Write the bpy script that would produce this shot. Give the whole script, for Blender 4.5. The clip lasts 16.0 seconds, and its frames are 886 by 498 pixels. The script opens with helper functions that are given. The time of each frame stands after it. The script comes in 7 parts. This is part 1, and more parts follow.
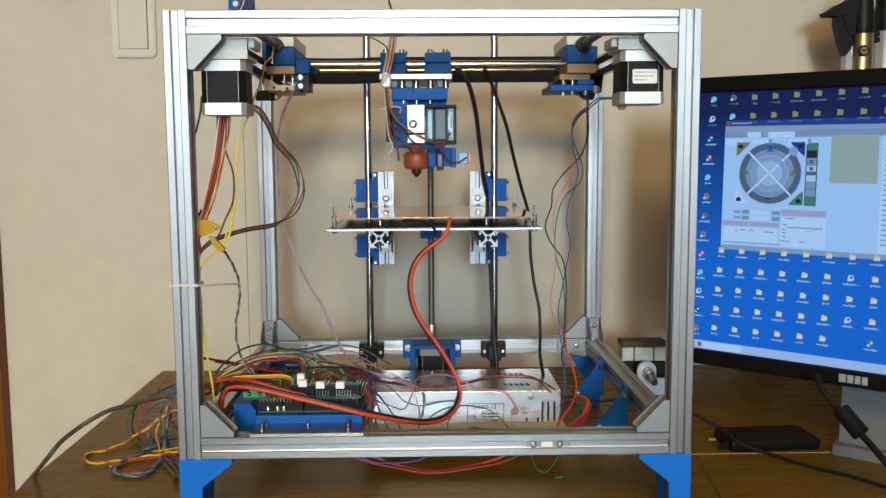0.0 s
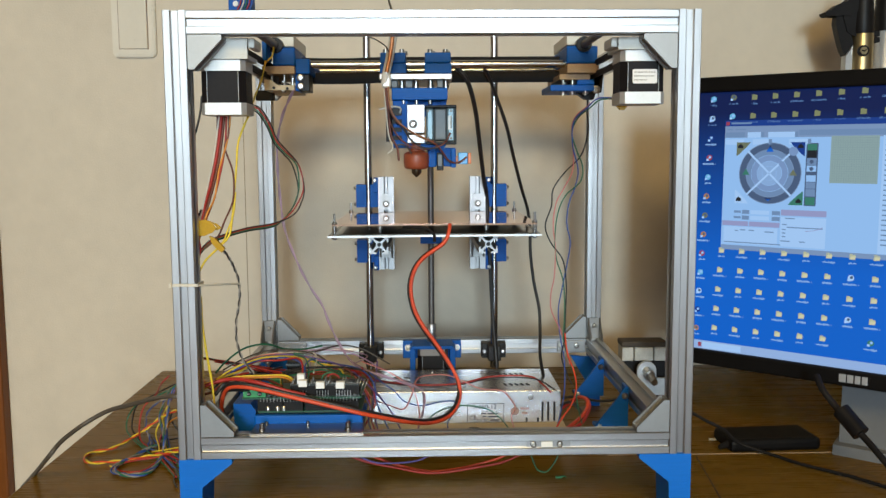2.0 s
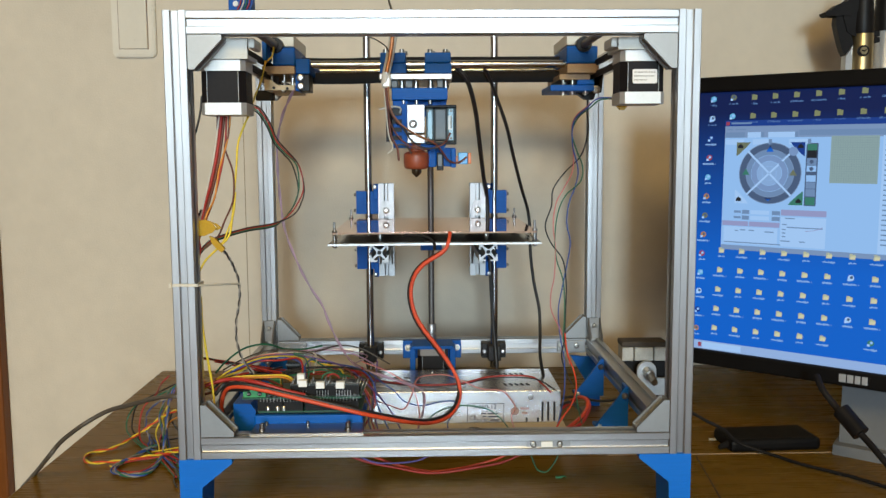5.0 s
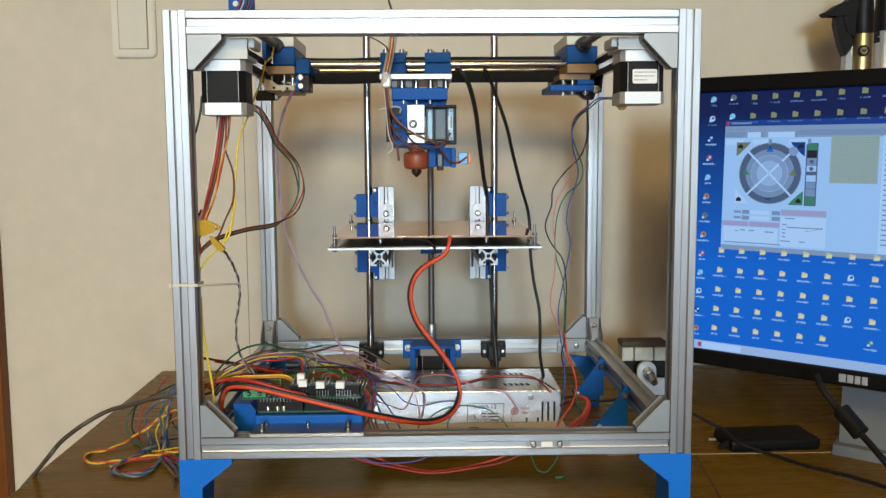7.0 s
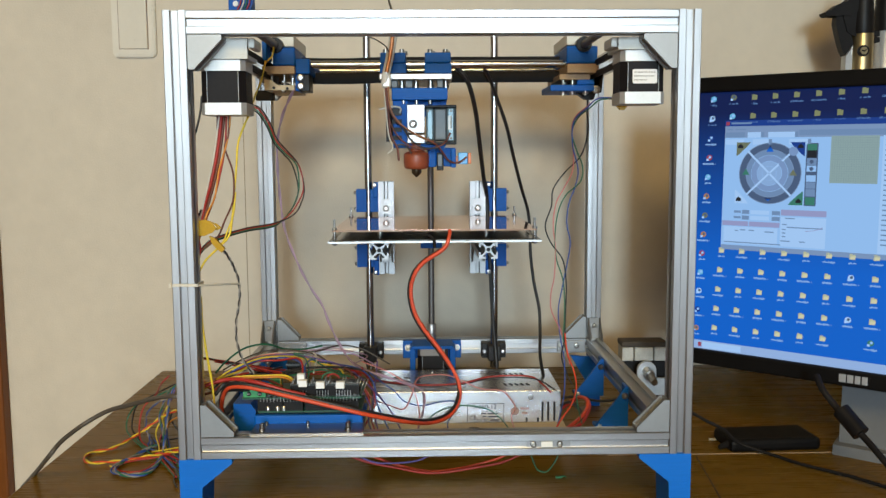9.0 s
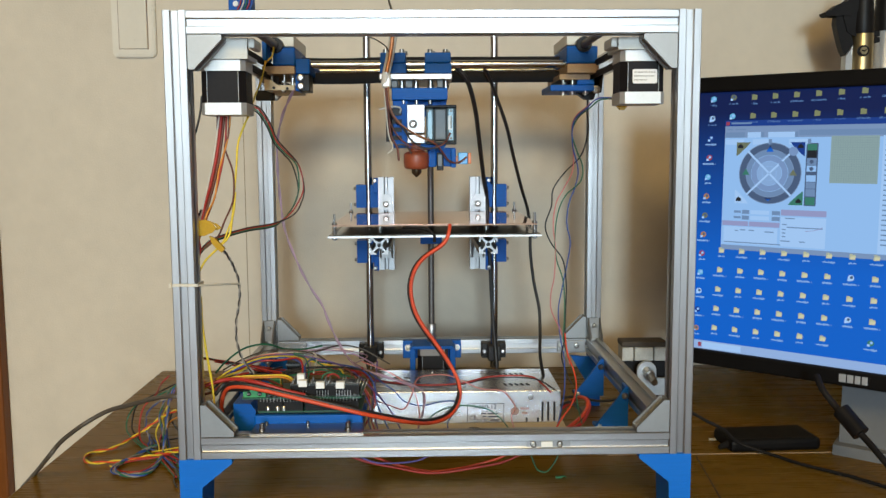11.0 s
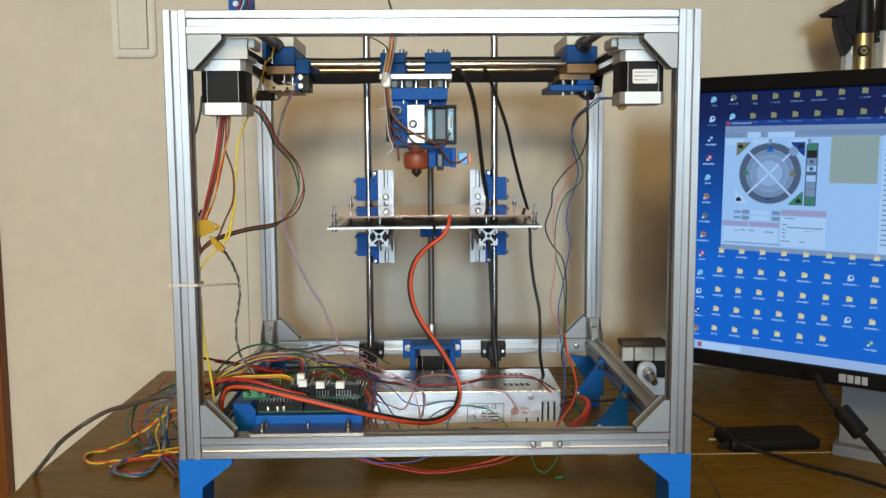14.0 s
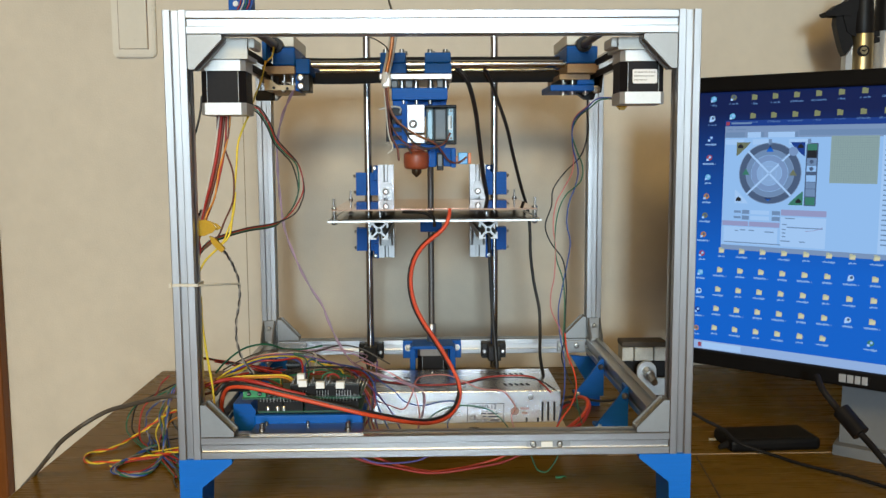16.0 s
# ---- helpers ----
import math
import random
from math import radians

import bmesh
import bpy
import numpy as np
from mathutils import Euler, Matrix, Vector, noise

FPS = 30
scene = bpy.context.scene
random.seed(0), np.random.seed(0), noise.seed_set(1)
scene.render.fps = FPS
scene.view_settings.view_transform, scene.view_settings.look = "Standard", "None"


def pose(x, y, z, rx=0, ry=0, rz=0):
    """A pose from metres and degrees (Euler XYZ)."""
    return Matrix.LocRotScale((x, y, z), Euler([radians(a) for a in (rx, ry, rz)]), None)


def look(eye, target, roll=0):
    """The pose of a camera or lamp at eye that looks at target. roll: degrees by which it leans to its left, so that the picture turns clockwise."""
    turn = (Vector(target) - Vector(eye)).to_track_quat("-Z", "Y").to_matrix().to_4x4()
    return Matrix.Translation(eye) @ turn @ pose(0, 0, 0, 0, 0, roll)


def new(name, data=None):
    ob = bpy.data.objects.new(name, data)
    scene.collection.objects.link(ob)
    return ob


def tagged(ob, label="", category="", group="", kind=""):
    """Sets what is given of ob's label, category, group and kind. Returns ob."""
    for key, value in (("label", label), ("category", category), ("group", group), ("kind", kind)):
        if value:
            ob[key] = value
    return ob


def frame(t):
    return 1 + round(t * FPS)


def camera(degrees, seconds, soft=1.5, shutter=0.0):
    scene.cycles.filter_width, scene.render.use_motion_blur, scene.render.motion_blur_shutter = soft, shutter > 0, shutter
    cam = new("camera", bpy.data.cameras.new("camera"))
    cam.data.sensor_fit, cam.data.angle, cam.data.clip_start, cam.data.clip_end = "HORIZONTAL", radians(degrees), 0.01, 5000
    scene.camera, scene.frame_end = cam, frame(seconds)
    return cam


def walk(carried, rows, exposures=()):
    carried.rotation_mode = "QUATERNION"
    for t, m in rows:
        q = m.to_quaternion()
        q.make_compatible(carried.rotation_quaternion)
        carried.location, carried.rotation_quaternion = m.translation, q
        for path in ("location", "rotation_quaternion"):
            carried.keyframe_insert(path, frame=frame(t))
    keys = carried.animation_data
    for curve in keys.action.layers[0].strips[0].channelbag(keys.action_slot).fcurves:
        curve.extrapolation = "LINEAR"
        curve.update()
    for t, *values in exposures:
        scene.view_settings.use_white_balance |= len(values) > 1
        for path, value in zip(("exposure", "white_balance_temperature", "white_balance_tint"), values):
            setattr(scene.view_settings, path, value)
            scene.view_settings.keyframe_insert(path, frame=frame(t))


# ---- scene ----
# one clip of 16 s, a still camera on the desk side of a small room; z = 0 is the desk top
EYE = (-0.0089, -0.7589, 0.3435)
cam = camera(53.85, 16.0, soft=1.45)
STAND = look(EYE, (0.03226, 1.22941, 0.1315), -0.33)
walk(cam, [(0.0, STAND), (16.0, STAND)])

# ---- light: daylight from the window behind, a warm ceiling lamp ----
world = bpy.data.worlds.new("world")
scene.world = world
world.use_nodes = True
sky = world.node_tree.nodes.new("ShaderNodeTexSky")
sky.sky_type = "NISHITA"
sky.sun_disc = False
sky.sun_elevation = radians(35)
sky.sun_rotation = radians(120)
world.node_tree.links.new(sky.outputs[0], world.node_tree.nodes["Background"].inputs[0])
world.node_tree.nodes["Background"].inputs[1].default_value = 0.1


def area_light(name, m, sx, sy, watts, colour):
    data = bpy.data.lights.new(name, "AREA")
    data.shape, data.size, data.size_y = "RECTANGLE", sx, sy
    data.energy, data.color = watts, colour
    ob = new(name, data)
    ob.matrix_world = m
    return ob


# three unseen windows side by side in the far wall behind; the middle one a glass door; all but its upper pane are
# weaker
WINDOWS = ((-1.56, -0.32), (-0.26, 0.26), (0.32, 1.56))  # x from, x to
WINDOW_Z = (0.50, 1.66)
area_light("window_daylight", look((0, -5.07, 0.93), (0, 0, 0.68)), 0.50, 0.84, 138, (0.66, 0.86, 1.0))
# side panels added as soft fill; the third is the door's lower pane
for wx in (-0.94, 0.94):
    area_light("soft_daylight_fill", look((wx, -5.07, 1.08), (wx, 0, 1.08)), 1.22, 1.12, 20, (0.72, 0.88, 1.0))
area_light("soft_daylight_fill", look((0, -5.07, -0.10), (0, 0, -0.10)), 0.50, 1.12, 21, (0.66, 0.85, 1.0))
area_light("ceiling_lamp_light", look((-0.2, -2.6, 1.66), (-0.2, -2.6, 0)), 1.1, 1.1, 86, (1.0, 0.70, 0.26))
scene.view_settings.exposure = 0.0


# ---- materials ----
def material(name, base, rough=0.5, metal=0.0, vary=0.12, scale=30.0, bump=0.0, bump_scale=200.0, stretch=(1, 1, 1),
             coat=0.0, tint=None, glow=None, spec=None, rand=0.0):
    """Principled surface; noise at two scales drives colour and roughness, and a fine one the relief."""
    m = bpy.data.materials.new(name)
    m.use_nodes = True
    nt = m.node_tree
    b = nt.nodes["Principled BSDF"]
    b.inputs["Roughness"].default_value = rough
    b.inputs["Metallic"].default_value = metal
    b.inputs["Coat Weight"].default_value = coat
    b.inputs["Coat Roughness"].default_value = 0.08
    if spec is not None:
        b.inputs["Specular IOR Level"].default_value = spec
    if glow:
        b.inputs["Emission Color"].default_value = (*glow[:3], 1)
        b.inputs["Emission Strength"].default_value = glow[3]
    tc = nt.nodes.new("ShaderNodeTexCoord")
    mp = nt.nodes.new("ShaderNodeMapping")
    mp.inputs["Scale"].default_value = stretch
    nt.links.new(tc.outputs["Object"], mp.inputs[0])
    n1 = nt.nodes.new("ShaderNodeTexNoise")
    n1.inputs["Scale"].default_value, n1.inputs["Detail"].default_value = scale, 5
    n2 = nt.nodes.new("ShaderNodeTexNoise")
    n2.inputs["Scale"].default_value, n2.inputs["Detail"].default_value = scale * 7, 3
    for n in (n1, n2):
        nt.links.new(mp.outputs[0], n.inputs["Vector"])
    add = nt.nodes.new("ShaderNodeMath")
    add.operation = "MULTIPLY_ADD"
    add.inputs[1].default_value = 0.4
    nt.links.new(n2.outputs["Fac"], add.inputs[0])
    mul = nt.nodes.new("ShaderNodeMath")
    mul.operation = "MULTIPLY"
    mul.inputs[1].default_value = 0.6
    nt.links.new(n1.outputs["Fac"], mul.inputs[0])
    nt.links.new(mul.outputs[0], add.inputs[2])
    ramp = nt.nodes.new("ShaderNodeValToRGB")
    other = tint or base
    ramp.color_ramp.elements[0].position, ramp.color_ramp.elements[1].position = 0.3, 0.7
    ramp.color_ramp.elements[0].color = (*[c * (1 - vary) for c in base], 1)
    ramp.color_ramp.elements[1].color = (*[min(1, c * (1 + vary)) for c in other], 1)
    nt.links.new(add.outputs[0], ramp.inputs[0])
    if rand:
        info = nt.nodes.new("ShaderNodeObjectInfo")
        hsv = nt.nodes.new("ShaderNodeHueSaturation")
        mr = nt.nodes.new("ShaderNodeMapRange")
        mr.inputs["To Min"].default_value, mr.inputs["To Max"].default_value = 1 - rand, 1 + rand
        nt.links.new(info.outputs["Random"], mr.inputs["Value"])
        nt.links.new(mr.outputs[0], hsv.inputs["Value"])
        nt.links.new(ramp.outputs[0], hsv.inputs["Color"])
        nt.links.new(hsv.outputs[0], b.inputs["Base Color"])
    else:
        nt.links.new(ramp.outputs[0], b.inputs["Base Color"])
    rr = nt.nodes.new("ShaderNodeMapRange")
    rr.inputs["To Min"].default_value, rr.inputs["To Max"].default_value = max(0.02, rough * 0.8), min(1, rough * 1.25)
    nt.links.new(add.outputs[0], rr.inputs["Value"])
    nt.links.new(rr.outputs[0], b.inputs["Roughness"])
    if bump:
        n3 = nt.nodes.new("ShaderNodeTexNoise")
        n3.inputs["Scale"].default_value, n3.inputs["Detail"].default_value = bump_scale, 4
        nt.links.new(mp.outputs[0], n3.inputs["Vector"])
        bp = nt.nodes.new("ShaderNodeBump")
        bp.inputs["Strength"].default_value = bump
        bp.inputs["Distance"].default_value = 0.001
        nt.links.new(n3.outputs["Fac"], bp.inputs["Height"])
        nt.links.new(bp.outputs[0], b.inputs["Normal"])
    return m


def glowing(name, colour, strength=1.0):
    m = bpy.data.materials.new(name)
    m.use_nodes = True
    b = m.node_tree.nodes["Principled BSDF"]
    b.inputs["Base Color"].default_value = (0.01, 0.01, 0.01, 1)
    b.inputs["Roughness"].default_value = 0.45
    b.inputs["Specular IOR Level"].default_value = 0.05
    b.inputs["Emission Color"].default_value = (*colour, 1)
    b.inputs["Emission Strength"].default_value = strength
    return m


ALU = material("anodised_aluminium", (0.46, 0.458, 0.46), 0.44, 1.0, 0.06, 60, 0.03, 900, (1, 1, 1))
ALU_ALONG = {ax: material("drawn_aluminium_" + ax, (0.43, 0.430, 0.434), 0.33, 1.0, 0.10, 45, 0.05, 420, st)
             for ax, st in (("x", (0.05, 1, 1)), ("y", (1, 0.05, 1)), ("z", (1, 1, 0.05)))}
ALU_DULL = material("cast_aluminium", (0.29, 0.29, 0.287), 0.47, 0.9, 0.08, 30, 0.06, 700)
STEEL = material("polished_steel", (0.50, 0.49, 0.485), 0.15, 1.0, 0.05, 80)
ZINC = material("zinc_screw", (0.38, 0.37, 0.355), 0.28, 1.0, 0.12, 300)
DARK_STEEL = material("threaded_steel", (0.20, 0.18, 0.165), 0.55, 1.0, 0.15, 300)
BLUE = material("blue_printed_plastic", (0.0, 0.086, 0.37), 0.45, 0, 0.14, 40, 0.35, 60, (1, 1, 30), rand=0.08, spec=0.2)
BLUE_FOOT = material("bright_blue_plastic", (0.0, 0.135, 0.56), 0.5, 0, 0.08, 30, 0.3, 60, (1, 1, 30), spec=0.25)
BLACK = material("black_painted_steel", (0.010, 0.008, 0.008), 0.5, 0, 0.2, 40, spec=0.15)
BLACK_PLASTIC = material("black_plastic", (0.009, 0.008, 0.008), 0.42, 0, 0.25, 60, 0.1, 800, spec=0.18)
RUBBER = material("black_rubber", (0.012, 0.010, 0.009), 0.6, 0, 0.2, 80, spec=0.15)
CREAM = material("cream_plastic", (0.62, 0.59, 0.50), 0.45, 0, 0.06, 30)
TAN = material("tan_board", (0.36, 0.24, 0.13), 0.6, 0, 0.18, 60, 0.2, 300, (1, 5, 1))
WALLPAPER = material("beige_wallpaper", (0.63, 0.538, 0.41), 0.55, 0, 0.08, 5, 0.32, 420)
SEAM = material("wallpaper_seam_edge", (0.30, 0.22, 0.13), 0.7, 0, 0.3, 9)
# assumed dark brown for unseen walls and ceiling, to hold down bounce light
UNSEEN_WALL = material("dark_unseen_wall", (0.15, 0.11, 0.075), 0.6, 0, 0.2, 6, 0.1, 60, (5, 5, 0.5))
DARK_CEILING = material("dark_unseen_ceiling", (0.20, 0.14, 0.09), 0.7, 0, 0.15, 6, 0.1, 40, (1, 8, 1))
CEILING_WHITE = material("ceiling_white", (0.78, 0.76, 0.70), 0.9, 0, 0.04, 8)
FLOOR_WOOD = material("floor_brown", (0.20, 0.12, 0.06), 0.4, 0, 0.2, 5, 0, 1, (1, 8, 1))
DARK_WOOD = material("dark_stained_wood", (0.16, 0.048, 0.007), 0.4, 0, 0.3, 12, 0.2, 60, (6, 6, 0.6), spec=0.2)
DESK = material("varnished_brown_desk", (0.205, 0.113, 0.011), 0.27, 0, 0.34, 6, 0.14, 50, (0.6, 7, 1), tint=(0.145, 0.074, 0.008), spec=0.09)
BOARD_EDGE = material("board_edge", (0.42, 0.30, 0.24), 0.6, 0, 0.15, 60, spec=0.2)
COPPER = material("copper_board", (0.78, 0.45, 0.36), 0.05, 0.9, 0.05, 40)
SILVER = material("silver_paint", (0.50, 0.51, 0.52), 0.35, 0.5, 0.06, 30)
WHITE = material("white_plastic", (0.74, 0.73, 0.68), 0.4, 0, 0.05, 30)
SWITCH = material("ivory_switch", (0.70, 0.63, 0.51), 0.28, 0, 0.03, 30)


# ---- mesh tools ----
class Shape:
    """Collects boxes, prisms, rods and tubes into one mesh."""

    def __init__(self):
        self.v, self.f, self.smooth = [], [], []

    def add(self, verts, faces, smooth=False):
        n = len(self.v)
        self.v += [tuple(p) for p in verts]
        self.f += [tuple(n + i for i in f) for f in faces]
        self.smooth += [smooth] * len(faces)
        return self

    def box(self, x0, x1, y0, y1, z0, z1, bevel=0.0):
        x0, x1, y0, y1, z0, z1 = min(x0, x1), max(x0, x1), min(y0, y1), max(y0, y1), min(z0, z1), max(z0, z1)
        if not bevel:
            vs = [(x, y, z) for z in (z0, z1) for y in (y0, y1) for x in (x0, x1)]
            return self.add(vs, [(0, 2, 3, 1), (4, 5, 7, 6), (0, 1, 5, 4), (2, 6, 7, 3), (0, 4, 6, 2), (1, 3, 7, 5)])
        bm = bmesh.new()
        bmesh.ops.create_cube(bm, size=1)
        for v in bm.verts:
            v.co = Vector(((x0 + x1) / 2 + v.co.x * (x1 - x0), (y0 + y1) / 2 + v.co.y * (y1 - y0), (z0 + z1) / 2 + v.co.z * (z1 - z0)))
        bmesh.ops.bevel(bm, geom=bm.edges[:], offset=bevel, segments=2, affect="EDGES", profile=0.5)
        bm.verts.index_update()
        self.add([v.co for v in bm.verts], [[v.index for v in f.verts] for f in bm.faces])
        bm.free()
        return self

    def prism(self, poly, axis, a, b):
        """A polygon pushed along an axis from a to b; (u, v) are the two other axes in order x, y, z."""
        def place(u, v, w):
            return {"x": (w, u, v), "y": (u, w, v), "z": (u, v, w)}[axis]
        n = len(poly)
        vs = [place(u, v, a) for u, v in poly] + [place(u, v, b) for u, v in poly]
        fs = [tuple(range(n))[::-1], tuple(range(n, 2 * n))] + [(i, (i + 1) % n, n + (i + 1) % n, n + i) for i in range(n)]
        return self.add(vs, fs)

    def rod(self, p, q, r, n=12, r2=None):
        p, q = Vector(p), Vector(q)
        w = (q - p).normalized()
        u = w.orthogonal().normalized()
        v = w.cross(u)
        r2 = r if r2 is None else r2
        ring = [(math.cos(2 * math.pi * i / n), math.sin(2 * math.pi * i / n)) for i in range(n)]
        vs = [p + r * (c * u + s * v) for c, s in ring] + [q + r2 * (c * u + s * v) for c, s in ring]
        self.add(vs, [(i, (i + 1) % n, n + (i + 1) % n, n + i) for i in range(n)], True)
        m = len(self.v) - 2 * n
        self.f += [tuple(range(m + n - 1, m - 1, -1)), tuple(range(m + n, m + 2 * n))]
        self.smooth += [False, False]
        return self

    def turned(self, base, profile, n=20, axis=(0, 0, 1)):
        """A body of revolution: (distance along the axis, radius) from its base."""
        w = Vector(axis).normalized()
        u = w.orthogonal().normalized()
        v = w.cross(u)
        vs = []
        for h, r in profile:
            vs += [Vector(base) + h * w + r * (math.cos(2 * math.pi * i / n) * u + math.sin(2 * math.pi * i / n) * v) for i in range(n)]
        fs = [(k * n + i, k * n + (i + 1) % n, (k + 1) * n + (i + 1) % n, (k + 1) * n + i) for k in range(len(profile) - 1) for i in range(n)]
        self.add(vs, fs, True)
        m = len(self.v) - len(vs)
        self.f += [tuple(range(m + n - 1, m - 1, -1)), tuple(range(m + n * (len(profile) - 1), m + n * len(profile)))]
        self.smooth += [False, False]
        return self

    def tube(self, points, r, n=8, steps=6):
        pts = smooth_path(points, steps)
        w = (pts[1] - pts[0]).normalized()
        u = w.orthogonal().normalized()
        vs = []
        for i, p in enumerate(pts):
            w = (pts[min(i + 1, len(pts) - 1)] - pts[max(i - 1, 0)]).normalized()
            u = (u - u.dot(w) * w).normalized()
            v = w.cross(u)
            vs += [p + r * (math.cos(2 * math.pi * k / n) * u + math.sin(2 * math.pi * k / n) * v) for k in range(n)]
        m = len(pts)
        fs = [(i * n + k, i * n + (k + 1) % n, (i + 1) * n + (k + 1) % n, (i + 1) * n + k) for i in range(m - 1) for k in range(n)]
        self.add(vs, fs, True)
        o = len(self.v) - len(vs)
        self.f += [tuple(range(o + n - 1, o - 1, -1)), tuple(range(o + n * (m - 1), o + n * m))]
        self.smooth += [False, False]
        return self

    def moved(self, m):
        self.v = [tuple(m @ Vector(p)) for p in self.v]
        return self

    def mesh(self, name):
        me = bpy.data.meshes.new(name)
        me.from_pydata(self.v, [], self.f)
        me.polygons.foreach_set("use_smooth", self.smooth)
        bm = bmesh.new()
        bm.from_mesh(me)
        bmesh.ops.recalc_face_normals(bm, faces=bm.faces)
        if any(self.smooth):
            for e in bm.edges:
                if len(e.link_faces) == 2 and (e.link_faces[0].smooth != e.link_faces[1].smooth or e.calc_face_angle(0) > 0.9):
                    e.smooth = False
        bm.to_mesh(me)
        bm.free()
        return me


def smooth_path(points, steps=6):
    """A Catmull-Rom line through the points."""
    p = [Vector(a) for a in points]
    if len(p) == 2:
        return p
    p = [2 * p[0] - p[1]] + p + [2 * p[-1] - p[-2]]
    out = []
    for i in range(1, len(p) - 2):
        a, b, c, d = p[i - 1:i + 3]
        for k in range(steps):
            t = k / steps
            out.append(0.5 * (2 * b + (c - a) * t + (2 * a - 5 * b + 4 * c - d) * t * t + (3 * b - a - 3 * c + d) * t ** 3))
    return out + [p[-2]]


def part(name, shape, mat, parent=None, label="", loc=None):
    """One mesh object under a thing or a part; shape may be a Shape or a mesh to share."""
    me = shape.mesh(name) if isinstance(shape, Shape) else shape
    if not me.materials:
        me.materials.append(mat)
    ob = new(name, me)
    if parent is not None:
        ob.parent = parent
    if loc is not None:
        ob.matrix_basis = loc if isinstance(loc, Matrix) else Matrix.Translation(loc)
    if label:
        ob["label"] = label
    return ob


def thing(name, label, category, group="", kind="", at=(0, 0, 0)):
    ob = new(name)
    ob.empty_display_size = 0.02
    ob.location = at
    return tagged(ob, label, category, group, kind)


def solid(name, shape, mat, label, category, group="", kind="", loc=None):
    return tagged(part(name, shape, mat, None, "", loc), label, category, group, kind)


def screw_mesh(r=0.0028, head=0.003, n=10):
    """A socket-head screw that looks along -y, its seat at the origin."""
    s = Shape()
    s.turned((0, 0, 0), [(0, r), (head * 0.85, r), (head, r * 0.82), (head, r * 0.45), (head * 0.5, r * 0.4)], n, (0, -1, 0))
    return s.mesh("screw")


# ---- the room ----
WALL_Y = 0.640
room = Shape().box(-1.7, 2.4, WALL_Y, WALL_Y + 0.12, -0.72, 1.72)
wall_north = solid("wall_north", room, WALLPAPER, "beige papered wall behind the desk", "wall", kind="structure")
part("wallpaper_seam", Shape().box(-0.2954, -0.2954 + 0.0011, WALL_Y - 0.0006, WALL_Y + 0.002, 0, 1.7), SEAM, wall_north)
# unseen walls and ceiling close the room; dark so the rods reflect little
solid("wall_west", Shape().box(-1.82, -1.7, -5.1, WALL_Y + 0.12, -0.72, 1.72), UNSEEN_WALL, "unseen side wall, kept dark to limit bounce light", "wall", kind="structure")
solid("wall_east", Shape().box(2.4, 2.52, -5.1, WALL_Y + 0.12, -0.72, 1.72), UNSEEN_WALL, "unseen side wall, kept dark to limit bounce light", "wall", kind="structure")
south = Shape().box(-1.82, WINDOWS[1][0], -5.22, -5.1, -0.72, WINDOW_Z[0]).box(WINDOWS[1][1], 2.52, -5.22, -5.1, -0.72, WINDOW_Z[0]).box(-1.82, 2.52, -5.22, -5.1, WINDOW_Z[1], 1.72)
piers = [-1.82] + [x for pair in WINDOWS for x in pair] + [2.52]
for k in range(0, len(piers), 2):
    south.box(piers[k], piers[k + 1], -5.22, -5.1, WINDOW_Z[0], WINDOW_Z[1])
solid("wall_south", south, UNSEEN_WALL, "unseen rear wall with window openings, kept dark to limit bounce light", "wall", kind="structure")
solid("floor", Shape().box(-1.82, 2.52, -5.22, WALL_Y + 0.12, -0.80, -0.72), FLOOR_WOOD, "brown wooden floor of the room", "floor", kind="structure")
solid("ceiling", Shape().box(-1.82, 2.52, -5.22, WALL_Y + 0.12, 1.72, 1.80), DARK_CEILING, "unseen ceiling, kept dark to limit bounce light", "ceiling", kind="structure")
solid("trim_post", Shape().box(-0.7269, -0.6849, 0.615, WALL_Y, -0.72, 1.72, 0.003), DARK_WOOD, "dark stained wooden post against the wall", "trim", kind="structure")

lamp = thing("ceiling_lamp", "round white ceiling lamp fitting", "ceiling lamp")
part("rim", Shape().turned((-0.2, -2.6, 1.70), [(0, 0.62), (0.012, 0.65), (0.02, 0.65)], 48), CEILING_WHITE, lamp)

# ---- the desk ----
DESK_X0 = -0.437
desk = thing("desk", "brown varnished wooden desk with worn scratched top", "desk")
part("tabletop", Shape().box(DESK_X0, 1.25, -0.42, 0.634, -0.028, 0, 0.002), DESK, desk)
for lx in (DESK_X0 + 0.03, 1.16):
    for ly in (-0.39, 0.56):
        part("leg", Shape().box(lx, lx + 0.06, ly, ly + 0.06, -0.72, -0.028, 0.003), DESK, desk)

# ---- light switch on the wall ----
switch = thing("light_switch", "ivory plastic wall switch plate with a wide rocker", "light switch")
sx0, sx1, sz0 = -0.4921, -0.4246, 0.4987
def rounded(x0, x1, z0, z1, r, n=6):
    """A rectangle with round corners, as (x, z) pairs."""
    out = []
    for cx, cz, a in ((x1 - r, z1 - r, 0), (x0 + r, z1 - r, 90), (x0 + r, z0 + r, 180), (x1 - r, z0 + r, 270)):
        out += [(cx + r * math.cos(radians(a + 90 * k / n)), cz + r * math.sin(radians(a + 90 * k / n))) for k in range(n + 1)]
    return out


